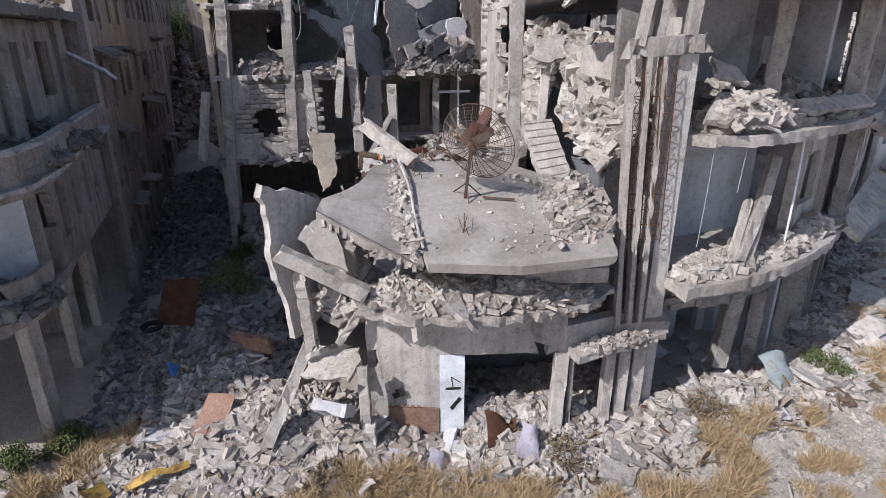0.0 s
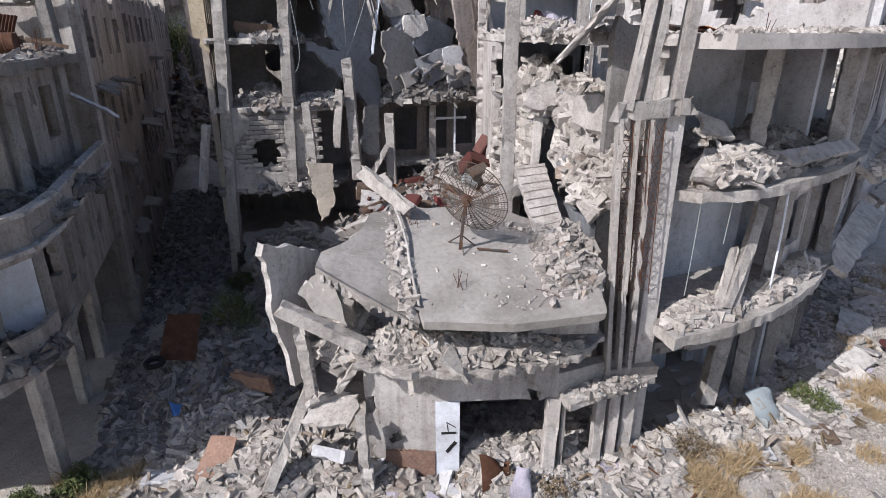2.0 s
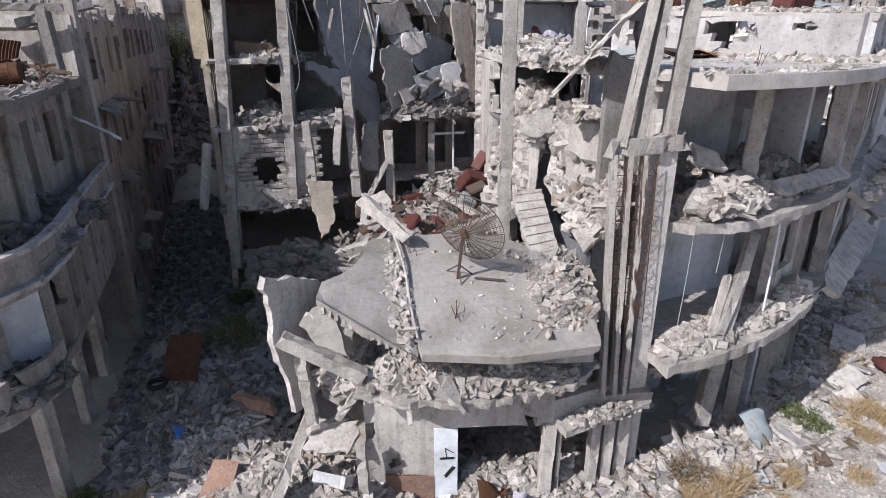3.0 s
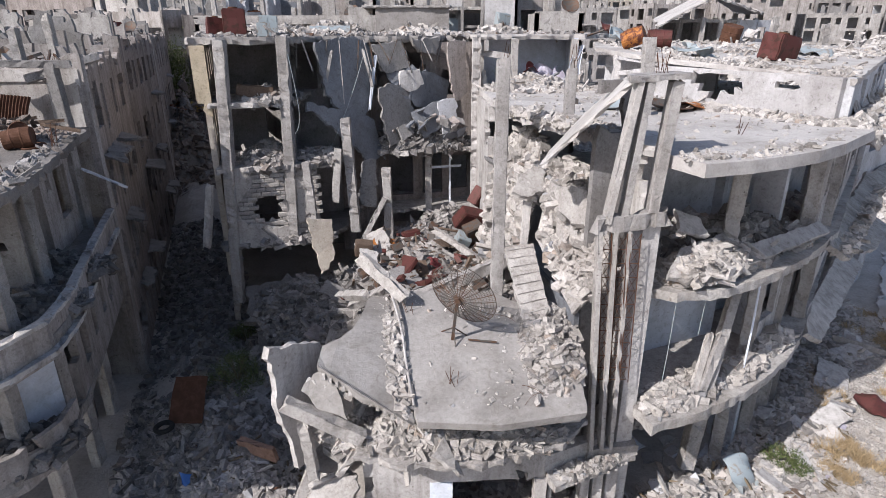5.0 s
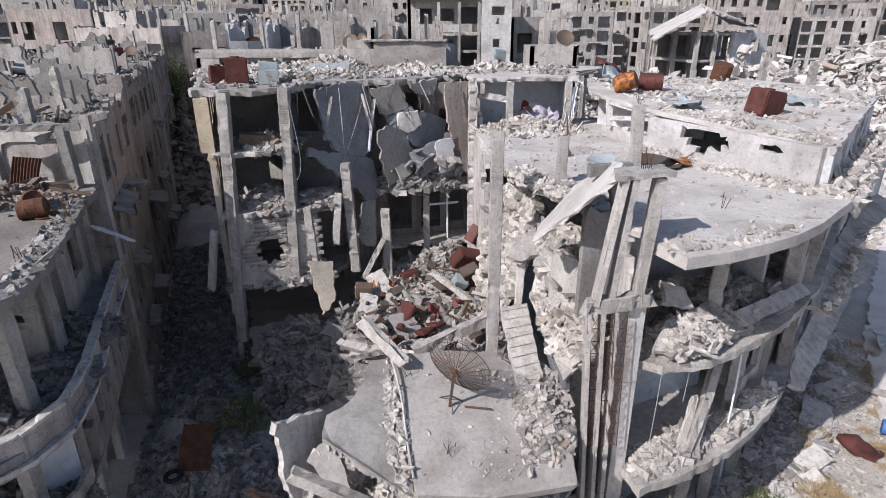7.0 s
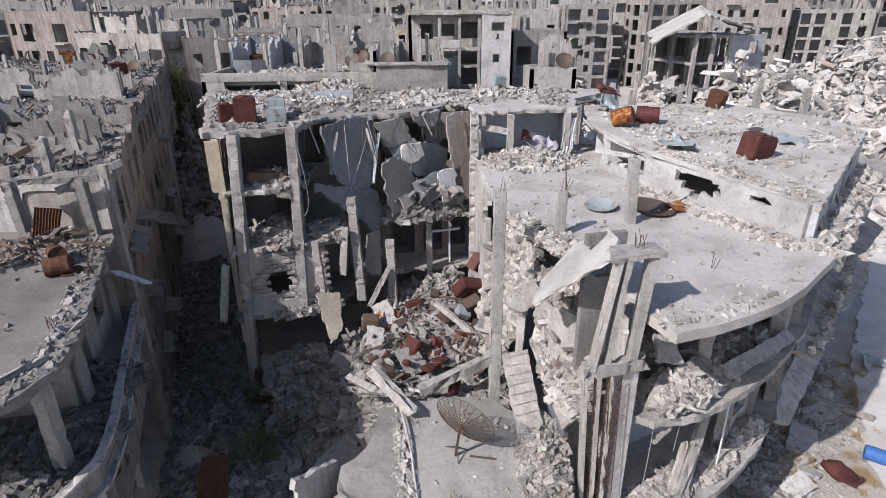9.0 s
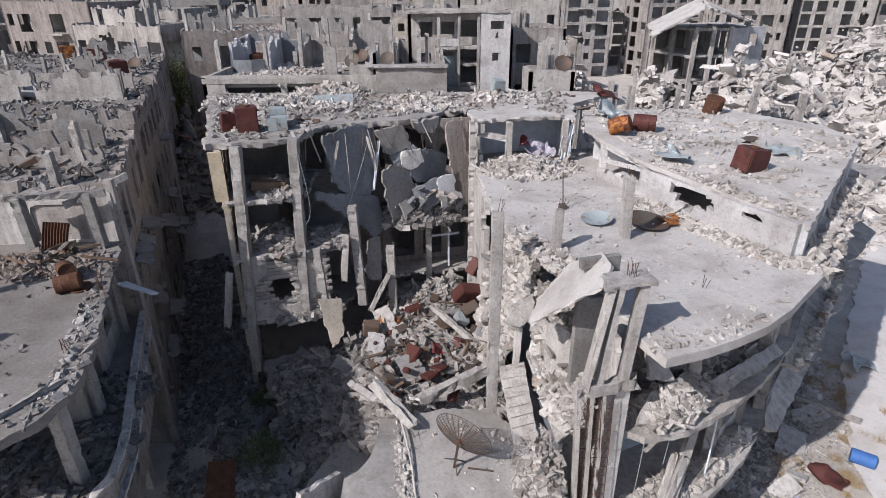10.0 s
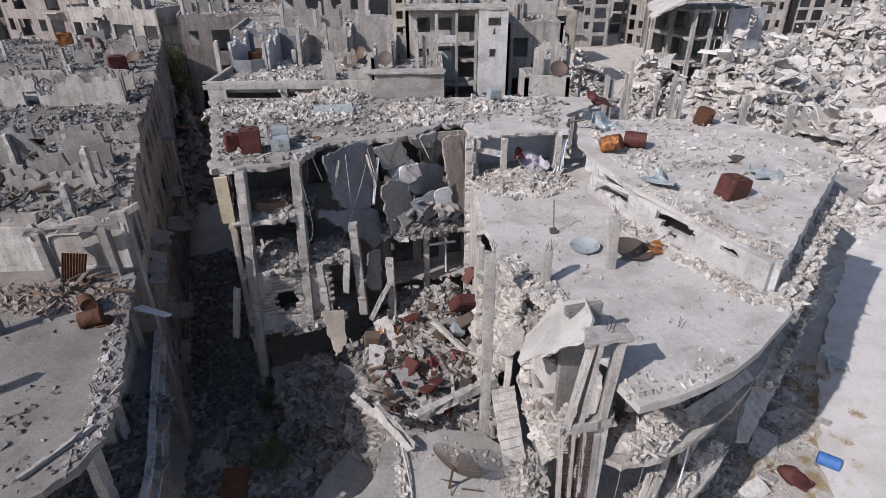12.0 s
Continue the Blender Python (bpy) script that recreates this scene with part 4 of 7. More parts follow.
# loose posts
for a, b, w in (((-2.2, 26.3, 4.2), (-2.27, 26.4, 7.75), 0.42), ((-3.7, 25.6, 5.0), (-3.95, 25.9, 10.1), 0.44), ((-5.35, 24.6, 4.8), (-5.6, 24.8, 8.4), 0.34)):
    single("broken_column", bar_bm(a, b, w, w, 0.035, step=0.3), CONC, "bare concrete column still standing in the courtyard", "column", "courtyard columns")
single("hanging_plank", bar_bm((-4.25, 25.3, 8.9), (-4.5, 25.2, 6.5), 0.34, 0.16, 0.03), CONC, "concrete strip hanging beside a column", "beam")
single("leaning_beam", bar_bm((-2.35, 26.1, 6.4), (-3.35, 25.4, 4.6), 0.25, 0.25, 0.03), CONC, "beam leaning on a courtyard column", "beam")
single("leaning_beam", bar_bm((-9.55, 23.9, 7.6), (-9.95, 23.6, 4.9), 0.3, 0.3, 0.03), CONC, "broken beams hanging off the alley corner", "beam")
single("leaning_beam", bar_bm((-0.72, 14.55, 6.72), (-2.15, 15.85, 7.5), 0.36, 0.3, 0.05), CONC, "broken beam propped behind the fallen roof", "beam")
# Slate and dark concrete on these slabs include the shade under the roof.
for pts, t, m in (([(-5.2, 26.9, 13.3), (-4.2, 28.0, 13.45), (-3.2, 28.9, 13.3), (-2.8, 29.0, 11.6), (-3.1, 28.4, 10.4), (-3.6, 27.7, 9.6), (-4.6, 26.9, 10.7), (-4.95, 26.9, 11.6)], 0.15, SLATE), ([(-5.6, 25.9, 10.7), (-4.2, 27.0, 10.3), (-3.0, 28.3, 9.7), (-2.6, 28.6, 8.0), (-3.2, 27.7, 7.8), (-4.2, 26.7, 9.2)], 0.16, SLATE), ([(-2.5, 29.0, 12.2), (-0.4, 29.6, 11.9), (0.7, 30.6, 11.3), (0.5, 30.4, 9.4), (-0.6, 29.5, 10.1), (-1.8, 28.6, 11.0)], 0.14, SLATE), ([(-2.6, 27.9, 11.2), (-1.4, 29.0, 11.4), (-0.9, 29.2, 9.2), (-2.2, 28.0, 8.4)], 0.14, CONC_D), ([(-2.9, 28.4, 13.0), (-1.6, 29.2, 13.3), (-1.2, 29.4, 12.1), (-2.2, 28.8, 11.9)], 0.2, CONC_D), ([(-1.2, 29.3, 13.4), (0.2, 30.4, 13.45), (0.0, 30.2, 12.6), (-0.9, 29.6, 12.7)], 0.22, SLAB), ([(-3.4, 26.6, 8.0), (-2.8, 26.8, 8.1), (-2.8, 26.3, 5.9), (-3.5, 26.2, 6.1)], 0.12, CONC_D), ([(-1.6, 28.9, 11.9), (-0.7, 29.3, 12.0), (-0.55, 29.4, 11.3), (-1.2, 29.0, 11.0), (-1.75, 28.7, 11.2)], 0.2, PLASTER), ([(0.7, 29.7, 13.2), (1.5, 30.2, 13.3), (1.6, 30.2, 11.0), (1.1, 29.8, 10.4), (0.8, 29.7, 11.6)], 0.12, PLASTER_D), ([(0.2, 29.0, 10.4), (1.0, 29.4, 10.6), (1.15, 29.3, 9.0), (0.45, 28.9, 8.9)], 0.1, PLASTER_G), ([(-1.1, 28.7, 9.9), (0.1, 29.1, 10.5), (0.35, 29.0, 9.2), (-0.5, 28.5, 8.8)], 0.14, SLATE)):
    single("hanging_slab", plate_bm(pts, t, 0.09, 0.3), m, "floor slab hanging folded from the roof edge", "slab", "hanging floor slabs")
for a, b in (((-2.75, 28.4, 12.6), (-3.1, 28.0, 10.2)), ((-4.6, 27.3, 12.9), (-5.0, 27.0, 11.0)), ((-3.3, 28.2, 12.9), (-2.9, 27.9, 11.3))):
    single("hanging_strip", bar_bm(a, b, 0.14, 0.22, 0.03), PAINT_W if a[0] > -3 else CONC, "broken door frame dangling from the ruins", "debris", "dangling strips")
rw = random.Random(31)
for i in range(16):
    x = rw.uniform(-6.0, 1.6)
    y = 26.4 + max(0, x + 5.4) * 0.62 + rw.uniform(-0.2, 0.5)
    single("hanging_bar", bar_bm((x, y, 13.35), (x + rw.uniform(-0.5, 0.5), y + rw.uniform(-0.3, 0.2), 13.2 - rw.uniform(0.7, 2.6)), rw.uniform(0.03, 0.07), 0.03, 0.008, step=0.3), rw.choice((CONC_D, STEEL, CONC)), "bent bar dangling from the torn roof edge", "debris", "dangling bars")
# Mostly dark pieces, coloured to deepen the shade in the recess.
for i in range(22):
    x = rw.uniform(-2.6, 1.5)
    p = Vector((x, 29.0 + 0.2 * x + rw.uniform(-0.7, 0.5), rw.uniform(8.7, 10.2)))
    m = Matrix.Translation(p) @ Euler((rw.uniform(-1.3, 1.3), rw.uniform(-0.8, 0.8), rw.uniform(0, 3.1))).to_matrix().to_4x4()
    s = rw.uniform(0.2, 0.55)
    single("wall_fragment", plate_bm([m @ Vector(q) for q in ((-s, -s * 0.6, 0), (s * 0.8, -s * 0.7, 0), (s, s * 0.5, 0), (-s * 0.4, s * 0.8, 0))], rw.uniform(0.06, 0.14), 0.05, 0.2), rw.choice((SLATE, CONC_D, CONC_D, PLASTER_D, CONC)), "broken piece of wall wedged in the collapsed rooms", "wall", "wedged wall pieces")
# The slab wears the dark dust tone as painted alley shade.
single("fallen_floor_slab", plate_bm([(-8.3, 23.2, 3.2), (-5.6, 24.2, 3.3), (-3.9, 21.5, 2.5), (-4.4, 18.4, 1.3), (-6.9, 20.2, 0.9)], 0.25, 0.2, 0.3), DUST_D, "floor slab slumped into the alley, shade in its dark colour", "slab")
single("wall_fragment", plate_bm([(-5.6, 24.0, 6.1), (-4.7, 24.4, 5.9), (-4.5, 23.8, 4.2), (-5.0, 23.6, 3.6)], 0.14, 0.1, 0.25), PLASTER_B, "wedge of tan wall standing beside the yard", "wall")

# ---- building across the alley ----
lb = thing("rounded_building", (-15, 14, 0), "ruined concrete building with a rounded balcony corner", "building")
lroof = [(-9.75, 9.9), (-9.3, 10.7), (-9.1, 11.85), (-9.3, 12.8), (-9.58, 13.69), (-10.6, 16.26), (-11.86, 19.58), (-12.4, 21.0), (-14, 24), (-32, 21), (-32, 7), (-16, 8.9), (-10.6, 9.4)]


def shrunk(pts, d, z):
    return [(x - d, y, z) for x, y in pts]


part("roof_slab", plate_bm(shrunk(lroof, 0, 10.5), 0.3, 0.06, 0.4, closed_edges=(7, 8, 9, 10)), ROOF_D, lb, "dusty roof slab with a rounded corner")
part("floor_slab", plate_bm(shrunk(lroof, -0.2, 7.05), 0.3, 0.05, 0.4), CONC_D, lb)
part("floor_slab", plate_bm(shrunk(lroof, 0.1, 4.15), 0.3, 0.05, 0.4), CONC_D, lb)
rim = [(-11.6, 9.5), (-10.2, 9.65), (-9.4, 10.65), (-9.15, 11.85), (-9.35, 12.8), (-9.62, 13.69), (-10.64, 16.26), (-11.9, 19.58), (-12.35, 20.8)]
for i, (a, b) in enumerate(zip(rim, rim[1:])):
    part("edge_band", wall_bm((a[0] + 0.25, a[1]), (b[0] + 0.25, b[1]), 6.5, 7.5, 0.16, cell=0.3, ragged_top=0.15), RENDER, lb, "weathered curved balcony edge")
    # Pale plaster on coping and ledge paints the sunlit rim.
    part("coping", bar_bm((a[0] + 0.22, a[1], 7.5), (b[0] + 0.22, b[1], 7.5), 0.26, 0.1, 0.03, up=(0, 0, 1), step=0.3), PLASTER, lb)
    part("ledge", bar_bm((a[0] + 0.32, a[1], 6.72), (b[0] + 0.32, b[1], 6.72), 0.2, 0.14, 0.04, up=(0, 0, 1), step=0.3), PLASTER, lb, "flaking moulded ledge")
    if i < 4:
        part("parapet", wall_bm(a, b, 3.7, 4.75, 0.14, cell=0.3, ragged_top=0.2), RENDER, lb, "stained curved balcony parapet")
part("facade_wall", wall_bm((-9.7, 13.6), (-12.3, 20.6), 3.85, 6.6, 0.22, holes=[(1.0, 1.7, 4.7, 6.2), (2.6, 3.1, 4.8, 6.2), (4.2, 4.7, 4.8, 6.1)], blasts=[(0.2, 5.6, 0.35), (5.8, 5.0, 0.4)]), RENDER, lb)
part("facade_wall", wall_bm((-11.0, 14.6), (-12.9, 20.6), 7.1, 10.2, 0.22, holes=[(1.0, 2.2, 7.2, 9.6), (3.6, 4.8, 8.0, 9.6)], blasts=[(2.9, 9.4, 0.3)], cell=0.6), RENDER, lb)
part("inner_wall", wall_bm((-18, 13.0), (-11.0, 14.6), 7.1, 10.2, 0.2, blasts=[(5.6, 8.6, 0.25), (6.4, 8.5, 0.2), (3, 9, 0.6)]), RENDER, lb)
part("inner_wall", wall_bm((-18, 12.6), (-10.6, 14.0), 4.2, 6.8, 0.2, holes=[(6, 6.8, 4.2, 6.2)]), PLASTER_G, lb)
# Dark plaster stands in for the shade behind the ground-floor columns.
part("inner_wall", wall_bm((-20, 15.6), (-12.8, 18.2), 0.0, 3.9, 0.2, cell=0.9), PLASTER_D, lb)
part("painted_wall", wall_bm((-10.4, 12.0), (-9.75, 12.9), 4.2, 6.4, 0.12, cell=0.3, blasts=[(0.2, 6.2, 0.35)]), PAINT_W, lb, "flaking pale blue wall piece")
for x, y, z0, z1 in ((-10.0, 12.3, 0, 3.9), (-11.4, 15.8, 0, 3.9), (-12.4, 18.6, 0, 3.9), (-10.1, 11.6, 4.15, 6.8), (-9.95, 13.2, 4.15, 6.8), (-9.9, 12.0, 7.05, 10.2), (-11.0, 15.0, 7.05, 10.2), (-12.6, 19.9, 7.05, 10.2)):
    part("column", bar_bm((x, y, z0), (x, y, z1), 0.36, 0.42, 0.03), CONC, lb)
part("rear_wall", wall_bm((-32, 20.0), (-12.5, 21.2), 10.5, 12.5, 0.22, holes=[(12.2, 13.6, 11.1, 12.1), (16.4, 18.4, 10.6, 12.1)], blasts=[(8, 12, 1.0)], ragged_top=0.3), PLASTER, lb)
for x, y, z in ((-13.0, 20.6, 12.75), (-15.2, 20.0, 12.75), (-15.3, 16.6, 12.4), (-14.2, 13.0, 12.3), (-17.0, 12.6, 12.4)):
    part("column", bar_bm((x + 0.1, y, 10.5), (x, y, z), 0.36, 0.36, 0.03), CONC_D, lb)
part("beam", bar_bm((-15.6, 20.0, 12.75), (-12.4, 20.7, 12.7), 0.3, 0.25, 0.05, up=(0, 0, 1)), CONC_D, lb)

# ---- row across the alley, farther on ----
def row_house(line, depth, z1, floors, seed, label):
    """A house along the alley: line is its alley front from near to far, depth runs away to the west."""
    r = random.Random(seed)
    (x0, y0), (x1, y1) = line
    ob = thing("row_house", (x0 - 3, y0 + 2, 0), label, "building", "alley row")
    length = math.hypot(x1 - x0, y1 - y0)
    h = z1 / floors
    holes, blasts = [], []
    for k in range(floors):
        s = 1.0
        while s < length - 1.6:
            holes.append((s, s + r.choice((0.7, 0.9, 1.2)), k * h + 0.9, k * h + 2.4))
            s += r.uniform(2.0, 3.0)
        for _ in range(3):
            blasts.append((r.uniform(1, length - 1), k * h + r.uniform(0.8, 2.6), r.uniform(0.3, 0.8)))
    # Shaded alley side: part of its darkness is put into the plaster colour.
    part("alley_wall", wall_bm((x0, y0), (x1, y1), 0, z1 + 0.4, 0.25, holes, blasts, cell=0.8, ragged_top=1.1), PLASTER_D, ob)
    for i in range(6):
        f, k = r.uniform(0.05, 0.9), r.randrange(1, floors)
        x, y = x0 + (x1 - x0) * f, y0 + (y1 - y0) * f
        w = r.uniform(0.5, 1.1)
        part("balcony", plate_bm([(x, y, k * h), (x + w, y + 0.3, k * h - r.uniform(0, 0.3)), (x + w - 0.7, y + 2.0, k * h - r.uniform(0, 0.3)), (x - 0.75, y + 1.9, k * h)], 0.16, 0.12, 0.3), CONC_D, ob, "broken balcony stub")
    part("near_wall", wall_bm((x0 - depth, y0 - 1.0), (x0, y0), 0, z1 + 0.5, 0.25, [(depth - 4.6, depth - 3.4, z1 - 2, z1 - 0.6), (depth - 9, depth - 7.6, z1 - 2, z1 - 0.5)], [(depth - 6, z1 - 0.2, 0.9), (depth - 12, z1, 1.0)], cell=0.9, ragged_top=0.6), RENDER, ob)
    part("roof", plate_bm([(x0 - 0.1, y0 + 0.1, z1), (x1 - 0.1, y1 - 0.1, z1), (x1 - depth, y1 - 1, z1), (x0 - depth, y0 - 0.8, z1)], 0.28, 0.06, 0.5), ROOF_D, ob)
    for k in range(1, floors):
        part("floor_slab", plate_bm([(x0 - 0.3, y0 + 0.2, k * h), (x1 - 0.3, y1 - 0.2, k * h), (x1 - depth, y1 - 1, k * h), (x0 - depth, y0 - 0.6, k * h)], 0.25), CONC_D, ob)
    for i in range(7):
        f, g = r.uniform(0.05, 0.9), r.uniform(0.5, depth * 0.8)
        x, y = x0 + (x1 - x0) * f - g, y0 + (y1 - y0) * f
        part("roof_post", bar_bm((x, y, z1), (x + r.uniform(-0.1, 0.1), y, z1 + r.uniform(1.0, 2.4)), 0.32, 0.32, 0.03), CONC, ob)
    for i in range(3):
        f, g = r.uniform(0.2, 0.8), r.uniform(0.6, 2)
        x, y = x0 + (x1 - x0) * f - g, y0 + (y1 - y0) * f
        part("room_wall", wall_bm((x - r.uniform(4, 8), y - 0.6), (x, y), z1, z1 + r.uniform(1.2, 2.2), 0.2, [(1.4, 2.3, z1, z1 + 1.0)], [(3.0, z1 + 1.6, 0.8)], ragged_top=0.9), r.choice((RENDER, CONC_D, CONC)), ob)
    poly = [(x0 - 0.2, y0), (x1 - 0.2, y1), (x1 - depth, y1 - 1), (x0 - depth, y0 - 1)]
    litter("roof_rubble", "broken blocks and dust strewn over a flat roof", poly, z1, 2600, 0.07, 0.5, 3.0, 0.35, mats=[RUBBLE_D])
    for i in range(9):
        f, g = r.uniform(0.05, 0.95), r.uniform(0.8, depth * 0.75)
        heap("rubble_pile", "low pile of broken masonry on a roof", x0 + (x1 - x0) * f - g, y0 + (y1 - y0) * f, r.uniform(0.9, 2.2), r.uniform(0.6, 1.3), r.uniform(-0.4, 0.4), z1, r.uniform(0.3, 0.8), 200, 0.07, 0.5, res=12, mats=[DUST_D, RUBBLE_D])
    return ob


row_house(((-12.35, 21.25), (-16.4, 31.8)), 22, 12.5, 4, 11, "stained row house with smashed windows along the alley")
row_house(((-16.5, 32.0), (-21.4, 46.0)), 24, 13.0, 4, 12, "row house with a rubble-covered roof along the alley")
row_house(((-21.5, 46.3), (-28.6, 64.9)), 26, 13.2, 4, 13, "farther row house with ruined roof rooms along the alley")


# ---- town behind ----
def town_house(x, y, w, d, rot, z1, floors, seed, mat, label, posts=5, z0=0.0, wide=False, front=None):
    """A flat-roofed block of flats: openings in front and sides, slabs showing through, broken parapet."""
    r = random.Random(seed)
    ob = thing("apartment_block", (x, y, 0), label, "building", "town behind")
    ca, sa = math.cos(rot), math.sin(rot)

    def g(a, b):
        return (x + ca * a - sa * b, y + sa * a + ca * b)
    h = (z1 - z0) / floors
    c = [g(-w / 2, 0), g(w / 2, 0), g(w / 2, d), g(-w / 2, d)]

    def cuts(length):
        hs, s = [], r.uniform(0.5, 1.1)
        pat = []
        while s < length - 1.4:
            ww = r.choice((0.9, 1.2, 1.2, 2.2, 2.8)) if not wide else r.choice((1.2, 2.6, 3.0))
            pat.append((s, min(s + ww, length - 0.4)))
            s += ww + r.uniform(0.8, 1.6)
        for k in range(floors):
            for a, b in pat:
                if r.random() < 0.88:
                    hs.append((a, b, z0 + k * h + (0.95 if b - a < 2 else 0.15), z0 + k * h + min(2.45, h - 0.4)))
        return hs
    bl = [(r.uniform(1, w - 1), r.uniform(z0 + 3, z1 - 1), r.uniform(0.5, 1.3)) for _ in range(2)]
    part("front_wall", wall_bm(c[0], c[1], z0, z1 + 0.5, 0.25, front or cuts(w), bl, cell=1.2, ragged_top=0.5 if r.random() < 0.6 else 0), mat, ob)
    part("side_wall", wall_bm(c[1], c[2], z0, z1 + 0.4, 0.25, cuts(d), cell=1.2), mat, ob)
    part("side_wall", wall_bm(c[3], c[0], z0, z1 + 0.4, 0.25, cuts(d), cell=1.2), mat, ob)
    part("rear_wall", wall_bm(c[2], c[3], z0, z1 + 0.4, 0.25, cell=3), mat, ob)
    inn = [g(-w / 2 + 0.26, 0.26), g(w / 2 - 0.26, 0.26), g(w / 2 - 0.26, d - 0.26), g(-w / 2 + 0.26, d - 0.26)]
    part("roof", plate_bm([(*p, z1) for p in inn], 0.25), SLAB, ob)
    part("partition", wall_bm(g(-w / 2 + 0.3, 3.2), g(w / 2 - 0.3, 3.2), z0, z1 - 0.3, 0.2, cell=3), PLASTER_G, ob)
    for k in range(1, floors):
        part("floor_slab", plate_bm([(*p, z0 + k * h) for p in inn], 0.22), CONC, ob)
        if r.random() < 0.6:
            a = r.uniform(-w / 2, w / 2 - 3)
            part("balcony", plate_bm([(*g(a, -1.0), z0 + k * h), (*g(a + 3, -1.0), z0 + k * h), (*g(a + 3, 0), z0 + k * h), (*g(a, 0), z0 + k * h)], 0.2, 0.05, 0.5), CONC, ob)
    for i in range(posts):
        p = g(r.uniform(-w / 2 + 0.4, w / 2 - 0.4), r.uniform(0.5, d * 0.8))
        part("roof_post", bar_bm((*p, z1), (*p, z1 + r.uniform(0.9, 2.6)), 0.34, 0.34, 0.03, step=0.8), CONC, ob)
    if r.random() < 0.75:
        a, b = r.uniform(-w / 2 + 0.5, 0), r.uniform(1.0, d * 0.5)
        ww = r.uniform(3, w * 0.5)
        part("roof_room", wall_bm(g(a, b), g(a + ww, b), z1, z1 + 2.3, 0.2, [(0.8, 1.6, z1, z1 + 1.9)], [(ww * 0.7, z1 + 1.6, 0.6)], ragged_top=0.6), r.choice((RENDER, CONC_D, CONC)), ob)
        part("roof_room", wall_bm(g(a + ww, b), g(a + ww, b + 2.8), z1, z1 + 2.2, 0.2, ragged_top=0.6), CONC, ob)
    if y < 120:
        litter("roof_rubble", "rubble and dust on a flat roof", inn, z1, int(w * d * 2.2), 0.1, 0.6, 2.6, 0.35, mats=[RUBBLE_M])
    return ob


LB = ["damaged pale apartment block with dark window openings", "grey concrete block of flats with blown-out windows", "tan apartment block scarred by shelling"]
town_house(-6.85, 37.45, 15.4, 11.5, 0.0, 14.1, 4, 21, CONC, "low ruined block with roofless rooms behind the yard", posts=2, front=[(1.4, 4.9, 13.5, 14.12), (5.3, 7.4, 13.55, 14.1), (1.2, 2.4, 9.0, 11.0), (4.2, 5.6, 9.0, 11.0)])
rooms = thing("roofless_rooms", (-8, 46, 14.1), "row of roofless grey rooms with bare columns on a flat roof", "building")
part("rear_wall", wall_bm((-14.4, 47.9), (-9.9, 48.2), 14.1, 16.4, 0.2, [(0.4, 1.5, 14.9, 15.8)], [(3.4, 16.4, 0.6)], ragged_top=0.4), SLATE, rooms)
part("rear_wall", wall_bm((-9.9, 48.2), (-6.4, 48.4), 14.1, 16.7, 0.2, (), [(2.3, 15.1, 0.26), (0.4, 16.6, 0.8)], ragged_top=0.5), RENDER, rooms)
part("rear_wall", wall_bm((-6.4, 48.4), (-3.0, 48.6), 14.1, 17.2, 0.2, (), [(0.3, 17.0, 0.5)], ragged_top=0.2), CONC, rooms)
part("low_wall", wall_bm((-3.0, 48.0), (-1.9, 48.0), 14.1, 16.0, 0.2, ragged_top=0.4), RENDER, rooms)
for x0, y0, dx, dy, h in ((-14.4, 43.0, -0.1, 4.9, 2.2), (-11.9, 43.8, -0.2, 4.2, 2.2), (-9.8, 45.0, 0.0, 3.2, 2.4), (-6.4, 45.6, 0.0, 2.8, 2.6), (-2.9, 44.6, 0.0, 3.6, 1.9)):
    part("partition", wall_bm((x0 + dx, y0 + dy), (x0, y0), 14.1, 14.1 + h, 0.2, (), [(2.0, 14.1 + h, 0.7)], ragged_top=0.9), pyr.choice((CONC, RENDER, PLASTER_G)), rooms)
curve = [(-14.5, 43.1), (-13.8, 42.75), (-12.9, 42.75), (-12.1, 43.2)]
for a, b in zip(curve, curve[1:]):
    part("low_wall", wall_bm(a, b, 14.1, 14.95, 0.15, cell=0.4), SLATE, rooms, "curved slate-grey balcony wall")
part("parapet", wall_bm((-14.55, 37.42), (-6.3, 37.42), 14.12, 14.42, 0.2, cell=0.4, ragged_top=0.25), CONC, rooms)
part("parapet", wall_bm((-3.6, 37.42), (0.85, 37.42), 13.5, 15.05, 0.2, cell=0.4, ragged_top=0.12), BLOCK, rooms, "bare block parapet wall")
part("cap_slab", plate_bm([(-4.4, 37.2, 15.15), (0.95, 37.2, 15.15), (0.95, 38.6, 15.12), (-4.4, 38.6, 15.12)], 0.14, 0.06, 0.4), CONC, rooms)
for x, y, z in ((-15.1, 42.6, 16.3), (-12.0, 43.4, 16.5), (-6.8, 39.7, 17.8), (-9.8, 44.9, 16.9), (-6.4, 45.4, 17.0), (-3.0, 44.6, 17.0), (-1.0, 42.6, 16.9), (-0.4, 43.0, 16.6), (0.3, 41.2, 16.4), (0.5, 38.7, 15.9)):
    part("column", bar_bm((x, y, 14.1), (x + pyr.uniform(-0.1, 0.1), y, z), 0.3, 0.3, 0.03), CONC, rooms)
for i in range(9):
    heap("rubble_pile", "pile of broken blocks on a far roof", pyr.uniform(-13.5, 0), pyr.uniform(39, 46), pyr.uniform(0.8, 2), pyr.uniform(0.5, 1.0), 0.1, 14.1, 0.45, 150, 0.08, 0.5, res=12)
